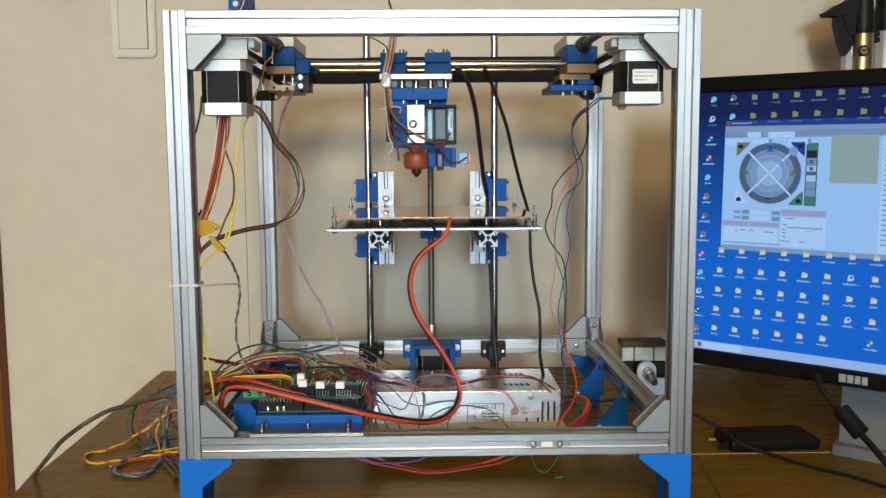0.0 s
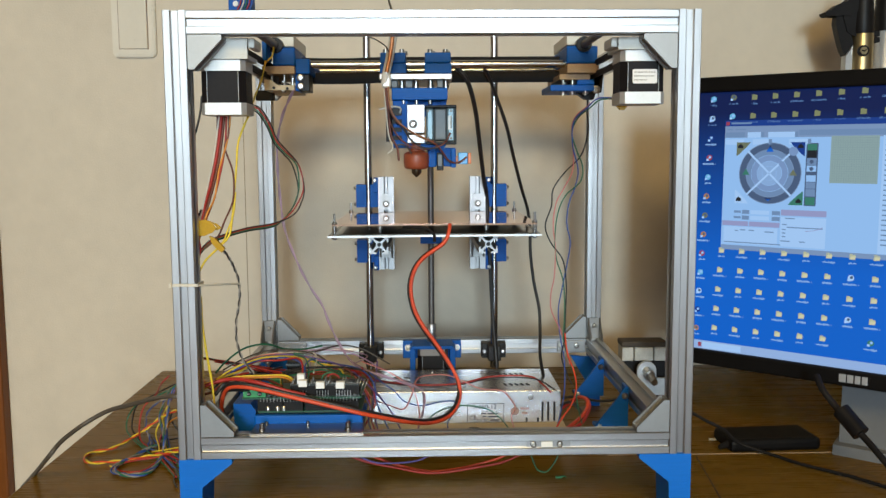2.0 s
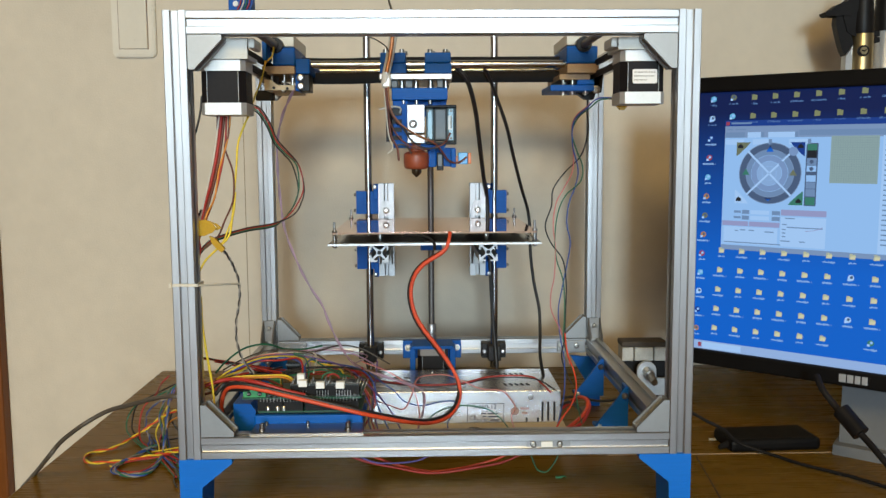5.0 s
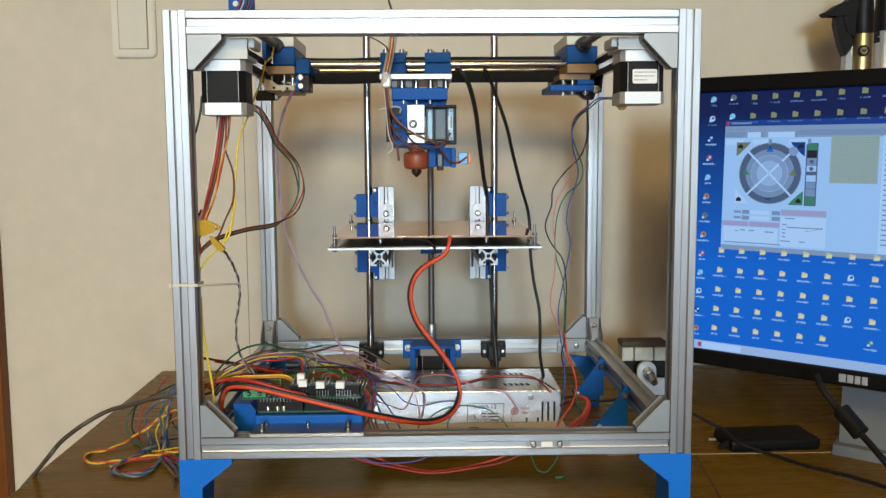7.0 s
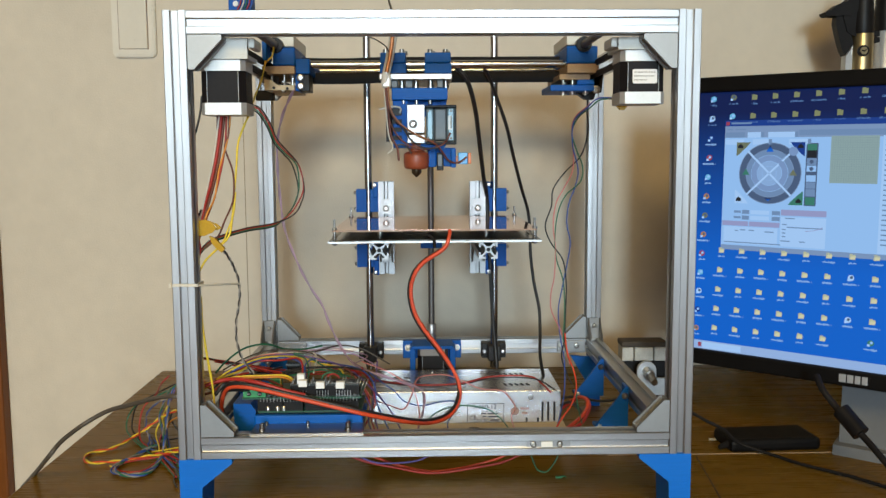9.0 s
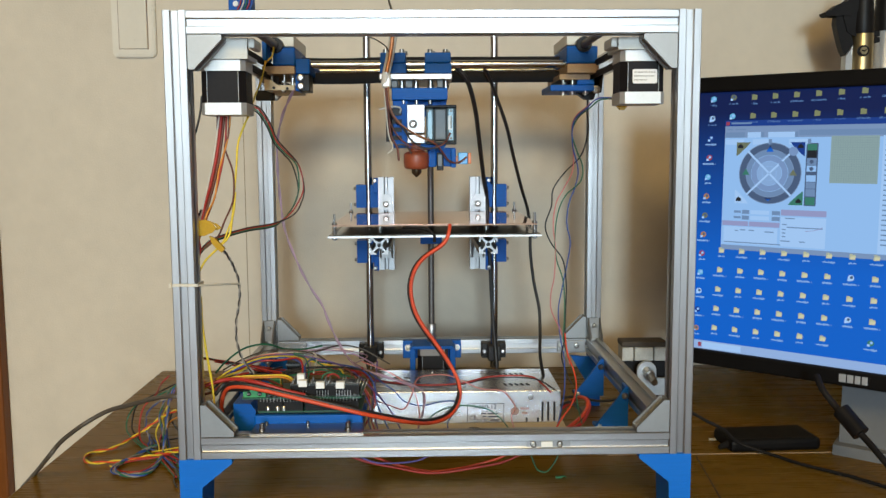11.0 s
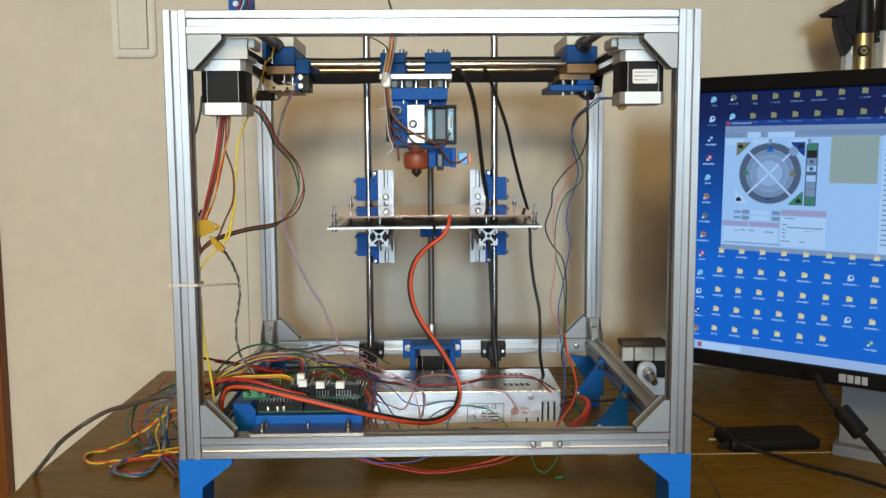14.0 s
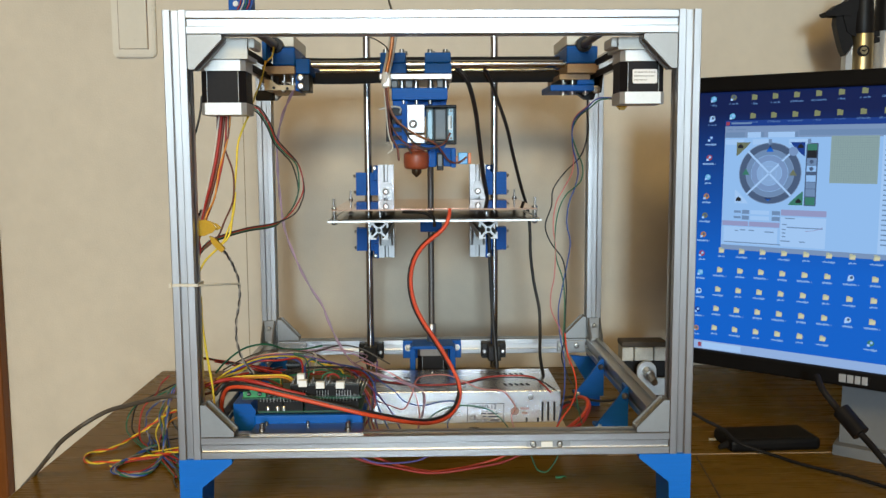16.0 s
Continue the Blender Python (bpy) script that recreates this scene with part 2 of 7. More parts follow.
plate = Shape()
for inset, y0, y1 in ((0.0, 0.006, 0.0), (0.0008, 0.0080, 0.006), (0.0022, 0.0094, 0.008), (0.0042, 0.0102, 0.0094)):
    plate.prism(rounded(sx0 + inset, sx1 - inset, sz0 + inset, sz0 + 0.12 - inset, 0.009 - inset), "y", WALL_Y - y0, WALL_Y - y1)
part("plate", plate, SWITCH, switch)
part("rocker_gap", Shape().box(-0.4806, -0.4349, WALL_Y - 0.0106, WALL_Y - 0.0102, 0.5112, sz0 + 0.106), DARK_WOOD, switch, "dark gap round the rocker")
part("rocker", Shape().prism([(-0.4798, WALL_Y - 0.0112), (-0.4362, WALL_Y - 0.0140), (-0.4356, WALL_Y - 0.0106), (-0.4798, WALL_Y - 0.0106)], "z", 0.5118, sz0 + 0.105), SWITCH, switch, "wide ivory rocker, tilted")

# ---- the printer's frame ----
ZB, ZT, HX, D = 0.075, 0.4675, 0.23, 0.4084


def slot_section():
    """Half of a 20 mm T-slot section's outline, mirrored into the whole."""
    q = [(-0.010, -0.010), (-0.0028, -0.010), (-0.0028, -0.0082), (-0.0055, -0.0082), (-0.0055, -0.0068), (-0.0016, -0.0034)]
    side = q + [(-x, y) for x, y in reversed(q[1:])]
    out = []
    for k in range(4):
        c, s = [(1, 0), (0, 1), (-1, 0), (0, -1)][k]
        out += [(c * x - s * y, s * x + c * y) for x, y in side]
    return out


SECTION = slot_section()
# the outer frame's profile has a wide shallow slot with eased lips
q = [(-0.0100, -0.0094), (-0.0094, -0.0100), (-0.0037, -0.0100), (-0.0031, -0.0095), (-0.0031, -0.0087), (-0.0043, -0.0087), (-0.0043, -0.0074), (-0.0028, -0.0068)]
side = q[1:] + [(-x, y) for x, y in reversed(q[1:])]
FRAME_SECTION = [(c * x - d * y, d * x + c * y) for c, d in ((1, 0), (0, 1), (-1, 0), (0, -1)) for x, y in side]


def beam(name, axis, u, v, a, b, parent, mat=None):
    """A length of T-slot extrusion along an axis, centred at (u, v) in the other two."""
    outline = FRAME_SECTION if parent is frame_thing else SECTION
    return part(name, Shape().prism([(u + p, v + r) for p, r in outline], axis, a, b), mat or ALU_ALONG[axis], parent)


frame_thing = thing("printer_frame", "silver aluminium extrusion frame of a cube-shaped printer", "printer frame", at=(0, 0, 0))
for sx in (-1, 1):
    for y in (0.01, D + 0.01):
        beam("upright", "z", sx * (HX - 0.01), y, ZB, ZT, frame_thing)
    beam("side_rail", "y", sx * (HX - 0.01), ZB + 0.01, 0.0202, D - 0.0002, frame_thing)
    beam("side_rail", "y", sx * (HX - 0.01), ZT - 0.01, 0.0202, D - 0.0002, frame_thing)
for y in (0.01, D + 0.01):
    for z in (ZB + 0.01, ZT - 0.01):
        beam("cross_rail", "x", y, z, -HX + 0.0202, HX - 0.0202, frame_thing)


def gusset(cx, cz, dx, dz, y0, y1, size=0.029):
    """A cast corner bracket: two webs, two feet and an open slope."""
    tri = [(cx, cz), (cx + dx * size, cz), (cx + dx * size, cz + dz * 0.004), (cx + dx * 0.005, cz + dz * size), (cx, cz + dz * size)]
    s = Shape().prism(tri, "y", y0, y0 + 0.003).prism(tri, "y", y1 - 0.003, y1)
    s.box(cx, cx + dx * size, y0 + 0.003, y1 - 0.003, cz, cz + dz * 0.003)
    s.box(cx, cx + dx * 0.003, y0 + 0.003, y1 - 0.003, cz + dz * 0.003, cz + dz * size)
    s.prism([(cx + dx * 0.003, cz + dz * 0.003), (cx + dx * (size - 0.004), cz + dz * 0.003), (cx + dx * 0.003, cz + dz * (size - 0.004))], "y", y0 + 0.0031, y1 - 0.0031)
    return s


GX, GB, GT = HX - 0.0203, ZB + 0.0203, ZT - 0.0203
for sx in (-1, 1):
    for y0 in (0.0008, D + 0.001):
        for z, dz in ((GB, 1), (GT, -1)):
            part("corner_bracket", gusset(sx * GX, z, -sx, dz, y0, y0 + 0.0185), ALU_DULL, frame_thing, "grey cast corner bracket")
# brackets between the rear uprights and the side rails
SCREW = screw_mesh()
for sx in (-1, 1):
    tri = [(D - 0.0003, GB), (D - 0.026, GB), (D - 0.026, GB + 0.003), (D - 0.004, GB + 0.028), (D - 0.0003, GB + 0.028)]
    s = Shape()
    for x in (sx * 0.2115, sx * 0.2285):
        s.prism(tri, "x", x, x - sx * 0.002 if abs(x) > 0.22 else x + sx * 0.002)
    s.box(sx * 0.2115, sx * 0.2285, D - 0.003, D - 0.0003, GB, GB + 0.028)
    part("corner_bracket", s, ALU_DULL, frame_thing, "grey cast corner bracket")
    part("screw", SCREW, ZINC, frame_thing, "", (sx * 0.22, D - 0.003, GB + 0.018))
    part("corner_bracket", Shape().box(sx * 0.2085, sx * 0.1700, D - 0.0030, D - 0.0004, ZB + 0.0025, ZB + 0.0175, 0.0008), ALU_DULL, frame_thing, "flat grey bracket on the rear rail")
    for px in (0.1760, 0.1965):
        part("screw", screw_mesh(0.0036, 0.0028, 12), ZINC, frame_thing, "", (sx * px, D - 0.0030, ZB + 0.0105))
    foot = Shape()
    x = sx * HX
    foot.prism([(x, ZB), (x - sx * 0.047, ZB), (x - sx * 0.047, ZB - 0.004), (x - sx * 0.020, ZB - 0.026), (x - sx * 0.018, 0), (x, 0)], "y", 0.0, 0.045)
    part("foot", foot, BLUE_FOOT, frame_thing, "bright blue printed plastic foot")
    part("foot", Shape().box(x, x - sx * 0.016, 0.408, 0.4284, 0, ZB, 0.001), BLUE, frame_thing, "dark blue printed plastic foot")
    part("foot_web", Shape().prism([(sx * u, v) for u, v in [(0.1877, 0.0725), (0.2271, 0.0697), (0.2293, 0.0224), (0.2169, 0.0241), (0.2042, 0.0448)]], "y", 0.402, 0.406), BLUE, frame_thing, "dark blue web of the foot")

# ---- rods, clamps and lead screw fixed to the frame ----
ROD_X, ROD_Y = 0.0822, 0.385
for sx in (-1, 1):
    rail = thing("guide_rod", "polished steel vertical guide rod in black clamps", "guide rod", "vertical guide rods")
    x = sx * ROD_X
    part("rod", Shape().rod((x, ROD_Y, 0.062), (x, ROD_Y, 0.505), 0.005, 20), STEEL, rail)
    clamp = Shape().box(x - 0.0165, x + 0.0165, 0.392, D - 0.0003, ZB - 0.002, ZB + 0.0185, 0.001)
    clamp.box(x - 0.0085, x + 0.0085, 0.372, 0.392, ZB - 0.002, ZB + 0.0185, 0.001)
    part("clamp", clamp, BLACK_PLASTIC, rail, "black rod clamp")
    part("clamp", Shape().box(x - 0.0165, x + 0.0165, 0.392, D - 0.0003, ZT - 0.020, ZT - 0.001, 0.001).box(x - 0.0085, x + 0.0085, 0.372, 0.392, ZT - 0.020, ZT - 0.001, 0.001), BLACK_PLASTIC, rail, "black rod clamp")
    for d in (-0.0125, 0.0125):
        part("screw", SCREW, ZINC, rail, "", (x + d, 0.392, ZB + 0.007))

lead = thing("lead_screw", "grey threaded lead screw with a silver coupler", "lead screw", at=(-0.001, ROD_Y, 0))
thread = Shape()
prof = [(0.112, 0.0039)]
for k in range(130):
    prof += [(0.112 + k * 0.0022 + 0.0006, 0.0041), (0.112 + k * 0.0022 + 0.0014, 0.0041), (0.112 + k * 0.0022 + 0.0020, 0.0039)]
thread.turned((0, 0, 0), prof, 12)
part("thread", thread, DARK_STEEL, lead)
part("coupler", Shape().turned((0, 0, 0), [(0.098, 0.0055), (0.099, 0.0062), (0.108, 0.0062), (0.1085, 0.0051), (0.110, 0.0051), (0.1105, 0.0062), (0.121, 0.0062), (0.122, 0.0055)], 20).box(-0.0012, 0.0012, -0.0068, -0.005, 0.1125, 0.1155), ALU, lead, "silver shaft coupler with a set screw")


# ---- stepper motors ----
def square(h, c):
    return [(-h, -h + c), (-h + c, -h), (h - c, -h), (h, -h + c), (h, h - c), (h - c, h), (-h + c, h), (-h, h - c)]


CAP_ALU = material("cast_end_cap", (0.52, 0.505, 0.48), 0.42, 0.55, 0.08, 50, 0.06, 500)


def stepper(cx, cy, z0, z1, label, sticker=False, cap=CAP_ALU):
    """A hybrid stepper: black laminations between two bright end caps."""
    m = thing("stepper_motor", label, "stepper motor", "axis motors", at=(cx, cy, z0))
    h = z1 - z0
    part("end_cap", Shape().prism(square(0.0200, 0.0040), "z", 0, 0.0105), cap, m, "bright metal end cap")
    part("body", Shape().prism(square(0.0197, 0.0058), "z", 0.0105, h - 0.0095), BLACK, m)
    part("end_cap", Shape().prism(square(0.0200, 0.0040), "z", h - 0.0095, h), cap, m, "bright metal end cap")
    for sx in (-1, 1):
        part("seam", Shape().box(sx * 0.0138, sx * 0.0138 + 0.0004, -0.0200, -0.0190, 0.0107, h - 0.0097), ALU_DULL, m)
    if sticker:
        s = part("sticker", Shape().prism(rounded(-0.0095, 0.0125, 0.0177, 0.0303, 0.0018), "y", -0.0201, -0.0196), PAPER, m, "white paper sticker with grey print")
        for k, (a, e) in enumerate(((-0.008, 0.011), (-0.008, 0.009), (-0.008, 0.004))):
            line, u, rnd = Shape(), a, random.Random(k)
            while u < e:
                w = rnd.uniform(0.0005, 0.0014)
                line.box(u, u + w, -0.0203, -0.0201, 0.0272 - k * 0.0034, 0.0281 - k * 0.0034)
                u += w + rnd.choice((0.0002, 0.0003, 0.0008))
            part("print_line", line, GREY_INK, s)
    return m


PAPER = material("white_paper", (0.80, 0.80, 0.79), 0.6, 0, 0.03, 40)
PALE_METAL = material("pale_dull_bracket", (0.50, 0.49, 0.455), 0.5, 0.25, 0.06, 40, 0.05, 300)
GREY_INK = material("grey_ink", (0.30, 0.29, 0.27), 0.7, 0, 0.1, 60)
motor_l = stepper(-0.1865, 0.0455, 0.381, 0.4289, "black stepper motor with silver caps under the top rail")
motor_r = stepper(0.1865, 0.0455, 0.3891, 0.436, "black stepper motor with a white sticker", True)
motor_z = stepper(0.0, 0.383, 0.052, 0.0928, "black stepper motor below the lead screw", cap=DARK_STEEL)
for sx, mz in ((-1, 0.4289), (1, 0.436)):
    br = thing("motor_bracket", "bare aluminium motor bracket under the top rail", "motor bracket", "motor brackets")
    s = Shape().box(sx * 0.2085, sx * 0.163, 0.0215, 0.067, mz + 0.0003, mz + 0.004).box(sx * 0.2085, sx * 0.163, 0.021, 0.0245, mz + 0.004, ZT - 0.0205)
    s.box(sx * 0.2085, sx * 0.163, 0.0245, 0.067, ZT - 0.024, ZT - 0.0205)
    part("plate", s, PALE_METAL, br)
    part("flange", Shape().box(sx * 0.1628, sx * 0.157, 0.024, 0.055, ZT - 0.029, ZT - 0.0205, 0.001), PALE_METAL, br)
    part("pulley", Shape().turned((sx * 0.1875, 0.0435, mz + 0.004), [(0, 0.008), (0.001, 0.008), (0.001, 0.006), (0.008, 0.006), (0.008, 0.008), (0.009, 0.008)], 16), ALU, br)

zm = thing("motor_mount", "dark blue printed motor mount screwed to the rear rail", "motor mount")
s = Shape().box(-0.0399, 0.0388, 0.398, D - 0.0003, ZB - 0.003, ZB + 0.021, 0.001).box(-0.027, 0.027, 0.357, 0.398, 0.0930, 0.0975, 0.001)
s.box(-0.030, -0.0225, 0.365, 0.398, 0.062, 0.093, 0.001).box(0.0225, 0.030, 0.365, 0.398, 0.062, 0.093, 0.001)
part("bracket", s, BLUE, zm)
WASHER = Shape().rod((0, 0, 0), (0, -0.001, 0), 0.0045, 16).mesh("washer")
for px in (-0.033, 0.0326):
    part("washer", WASHER, ZINC, zm, "", (px, 0.398, 0.0865))
    part("screw", SCREW, ZINC, zm, "", (px, 0.397, 0.0865))

# ---- the moving print bed (t = 0 height) ----
BED_Y0, BED_X0, PCB_Z, PLATE_Z = 0.1486, -0.1031, 0.2802, 0.2690
PLATE = material("blackened_plate", (0.040, 0.032, 0.026), 0.14, 0, 0.25, 30, spec=0.5)
BED_ALU = material("dull_drawn_aluminium", (0.31, 0.308, 0.31), 0.46, 1.0, 0.10, 60, 0.05, 420, (1, 1, 0.1))
bed = thing("print_bed", "copper-faced heated print bed on a carriage of extrusions", "print bed")
cx = BED_X0 + 0.1045
cy = BED_Y0 + 0.1045
# the board and its plate sit a little askew on the carriage
TILT = Matrix.Translation((cx, cy, PCB_Z)) @ Matrix.Rotation(radians(-0.15), 4, "Y") @ Matrix.Translation((-cx, -cy, -PCB_Z))
board = part("heater_board", Shape().box(cx - 0.107, cx + 0.107, cy - 0.107, cy + 0.107, PCB_Z - 0.0016, PCB_Z - 0.0001), BOARD_EDGE, bed, "shiny copper-faced heater board", TILT)
part("copper_face", Shape().box(cx - 0.1068, cx + 0.1068, cy - 0.1068, cy + 0.1068, PCB_Z - 0.00012, PCB_Z), COPPER, board, "shiny copper face")
plate = part("support_plate", Shape().box(cx - 0.1108, cx + 0.1108, cy - 0.1128, cy + 0.1085, PLATE_Z - 0.0019, PLATE_Z), ALU, bed, "aluminium plate with a bright cut edge", TILT)
part("film", Shape().box(cx - 0.106, cx + 0.106, cy - 0.108, cy + 0.106, PLATE_Z + 0.0002, PLATE_Z + 0.0008), PLATE, plate, "dark insulating film")
BOLT = Shape().rod((0, 0, -0.0052), (0, 0, 0.0226), 0.0013, 8).mesh("bolt")
NUT = Shape().turned((0, 0, 0), [(0, 0.0026), (0.0003, 0.0029), (0.0020, 0.0029), (0.0023, 0.0026)], 6).mesh("nut")
coil = [(0.0025 * math.cos(a * 0.8), 0.0025 * math.sin(a * 0.8), 0.0004 + a * 0.0085 / 40) for a in range(41)]
SPRING = Shape().tube(coil, 0.00045, 5, 1).mesh("spring")
for ix in (0, 1):
    for iy in (0, 1):
        p = (BED_X0 + 0.209 * ix, BED_Y0 + 0.209 * iy, PLATE_Z)
        part("bolt", BOLT, ZINC, bed, "", TILT @ Matrix.Translation(p))
        part("nut", NUT, ZINC, bed, "", TILT @ Matrix.Translation((p[0], p[1], PCB_Z + 0.0001)))
        part("nut", NUT, ZINC, bed, "", TILT @ Matrix.Translation((p[0], p[1], PLATE_Z - 0.0043)))
        part("spring", SPRING, ZINC, bed, "", TILT @ Matrix.Translation(p))
VX = 0.0587
for sx in (-1, 1):
    x = sx * VX + (0.001 if sx > 0 else 0)
    beam("arm", "y", x - 0.0006 * sx, PLATE_Z - 0.0129, 0.172, 0.3675, bed, BED_ALU)
    part("bore", Shape().rod((x - 0.0006 * sx, 0.1718, PLATE_Z - 0.0129), (x - 0.0006 * sx, 0.173, PLATE_Z - 0.0129), 0.0022, 12), BLACK_PLASTIC, bed)
    beam("carriage_post", "z", x, 0.378, 0.204, 0.324, bed, BED_ALU)
    # bracket on the post above the bed, and a gusset under the arm
    low, high = PCB_Z + 0.002, 0.3022
    s = Shape().prism([(x - 0.0095, low), (x + 0.0095, low), (x + 0.0072, low + 0.008), (x + 0.0072, high - 0.004), (x + 0.0045, high), (x - 0.0045, high), (x - 0.0072, high - 0.004), (x - 0.0072, low + 0.008)], "y", 0.3645, 0.3677)
    part("bracket", s, ALU_DULL, bed, "grey corner bracket with a screw")
    part("washer", Shape().rod((x, 0.3645, 0.2895), (x, 0.3640, 0.2895), 0.0044, 18), DARK_STEEL, bed)
    part("screw", screw_mesh(0.0032, 0.0028, 14), ZINC, bed, "", (x, 0.3640, 0.2895))
    zl = PLATE_Z - 0.0231
    s = Shape()
    for dx in (-0.0085, 0.0065):
        s.prism([(0.3675, zl), (0.3675, zl - 0.026), (0.3645, zl - 0.026), (0.342, zl - 0.003), (0.342, zl)], "x", x + dx, x + dx + 0.002)
    s.box(x - 0.0065, x + 0.0065, 0.3645, 0.3675, zl - 0.026, zl)
    part("gusset", s, ALU_DULL, bed, "grey cast gusset under the arm")
    part("screw", SCREW, ZINC, bed, "", (x, 0.3645, zl - 0.015))
    part("screw", Shape().turned((0, 0, 0), [(0, 0.0028), (0.0035, 0.0028), (0.0042, 0.0018)], 10), ZINC, bed, "", (x, 0.212, PLATE_Z + 0.0008))
    # bearing blocks, grooved for the rod
    for zc in (0.299, 0.2266):
        r = sx * ROD_X
        x0, x1 = r - 0.0158, r + 0.0172
        if sx > 0:
            x0, x1 = r - 0.0172, r + 0.0158
        prof = [(x0, 0.379), (r - 0.0026, 0.379), (r - 0.0030, 0.3815), (r - 0.0053, 0.3835), (r - 0.0053, 0.3905), (r + 0.0053, 0.3905), (r + 0.0053, 0.3835), (r + 0.0030, 0.3815), (r + 0.0026, 0.379), (x1, 0.379), (x1, 0.404), (x0, 0.404)]
        blk = part("bearing_block", Shape().prism(prof, "z", zc - 0.0148, zc + 0.0148), BLUE, bed, "blue printed bearing block")
        up = zc > PLATE_Z
        part("lug", Shape().box(x + sx * 0.0103, x + sx * 0.0165, 0.370, 0.392, zc + (0.005 if up else -0.024), zc + (0.024 if up else -0.005), 0.0008), BLUE, blk)
        for d in (-0.0105, 0.0105):
            for e in ((x0 - 0.0001, -1), (x1 + 0.0001, 1)):
                part("screw", Shape().turned((0, 0, 0), [(0, 0.0022), (0.0022, 0.0022), (0.003, 0.0014)], 8, (e[1], 0, 0)), ZINC, blk, "", (e[0], 0.3815, zc + d))
        part("screw", SCREW, ZINC, blk, "", (x + sx * 0.0145, 0.370, zc + (0.0205 if up else -0.0205)))
part("nut_block", Shape().box(-0.0148, 0.0131, 0.366, 0.402, 0.2373, 0.2513, 0.001), BLUE, bed, "dark blue lead screw nut block")
part("solder_lead", Shape().tube([(-0.032, 0.147, PCB_Z - 0.003), (-0.020, 0.144, PCB_Z - 0.0032), (-0.008, 0.143, PCB_Z - 0.0045), (0.0, 0.141, PCB_Z - 0.010), (0.001, 0.139, PLATE_Z - 0.007)], 0.0016), RUBBER, bed, "black insulated lead")


def bed_rows():
    """Ten-millimetre jogs at 3.4 mm/s with short pauses: seconds and height."""
    knots = [(0, 0), (2.95, -0.010), (3.43, -0.010), (6.36, -0.020), (6.9, -0.020), (9.83, -0.010), (10.2, -0.010), (13.1, 0), (13.45, 0), (16.0, 0.0088)]
    times = sorted({round(k * 0.5, 2) for k in range(33)} | {round(t + d, 2) for t, _ in knots for d in (-0.05, 0.05) if 0 < t + d < 16})
    rows = []
    for t in times:
        for (a, p), (c, r) in zip(knots, knots[1:]):
            if a <= t <= c:
                rows.append((t, p + (r - p) * (t - a) / (c - a)))
                break
    return rows


# ---- gantry: cross rods, belts and the two rod ends ----
GZ, GY1, GY2 = 0.4412, 0.19, 0.26
gantry = thing("gantry", "crosswise gantry of two steel rods and black belts", "gantry")
for y in (GY1, GY2):
    part("cross_rod", Shape().rod((-0.162, y, GZ), (0.158, y, GZ), 0.004, 16), STEEL, gantry, "polished steel cross rod")
for z0, z1 in ((0.4425, 0.4529), (0.4246, 0.4369)):
    xs = [-0.150 + 0.03 * k for k in range(11)]
    dip = [0.0016 * math.exp(-((x + 0.105) / 0.03) ** 2) for x in xs]
    sag = Shape().prism([(x, z0 - d) for x, d in zip(xs, dip)] + [(x, z1 - d) for x, d in reversed(list(zip(xs, dip)))], "y", 0.2245, 0.226)
    part("belt", sag, RUBBER, gantry, "black toothed belt")
for sx, xr in ((-1, -0.164), (1, 0.160)):
    part("side_rod", Shape().rod((xr, 0.0245, 0.4596), (xr, 0.4082, 0.4596), 0.004, 16), DARK_STEEL, gantry, "polished steel side rod")
    for z in (0.4405, 0.4285):
        part("belt", Shape().box(sx * 0.1725, sx * 0.1740, 0.05, 0.40, z - 0.0032, z + 0.0032), RUBBER, gantry, "black toothed belt")

FIBRE = material("pale_fibre_board", (0.50, 0.40, 0.25), 0.6, 0, 0.15, 60, 0.2, 300, (1, 5, 1))
end_r = thing("rod_end", "blue and tan rod end block with cream cover", "rod end", "gantry rod ends")
part("bearing_block", Shape().box(0.1422, 0.1751, 0.175, 0.275, 0.4403, 0.4584, 0.0015), BLUE, end_r)
part("bearing", Shape().turned((0.160, 0.171, 0.4596), [(0, 0.0068), (0, 0.0082), (0.012, 0.0082)], 18, (0, 1, 0)), BLACK_PLASTIC, end_r)
part("cover", Shape().box(0.1445, 0.1652, 0.19, 0.285, 0.4609, 0.4727, 0.001), CREAM, end_r, "cream plastic cover")
part("board", Shape().box(0.1421, 0.1755, 0.17, 0.275, 0.4298, 0.4392, 0.0006), TAN, end_r, "tan fibre board")
part("board", Shape().box(0.1354, 0.1686, 0.18, 0.27, 0.4236, 0.4295, 0.0006), TAN, end_r, "tan fibre board")
part("clamp_plate", Shape().box(0.1258, 0.1729, 0.18, 0.25, 0.4118, 0.4183, 0.001), BLUE, end_r, "dark blue clamp plate")
part("clamp_plate", Shape().box(0.1544, 0.1725, 0.178, 0.22, 0.4181, 0.4235, 0.001), BLUE, end_r)
part("bracket", Shape().prism([(0.1571, 0.412), (0.1855, 0.412), (0.188, 0.435), (0.1769, 0.435), (0.1769, 0.4041), (0.1682, 0.4041)], "y", 0.205, 0.215), BLACK_PLASTIC, end_r, "dark bracket")
for px, pz in ((0.1415, 0.4198), (0.1517, 0.4204), (0.1415, 0.4098), (0.1505, 0.4091)):
    part("nut", Shape().turned((px, 0.186, pz), [(-0.0015, 0.003), (0.0016, 0.003)], 6), ZINC, end_r)
part("screw", screw_mesh(0.0045, 0.003, 14), ZINC, end_r, "", (0.1793, 0.2048, 0.415))

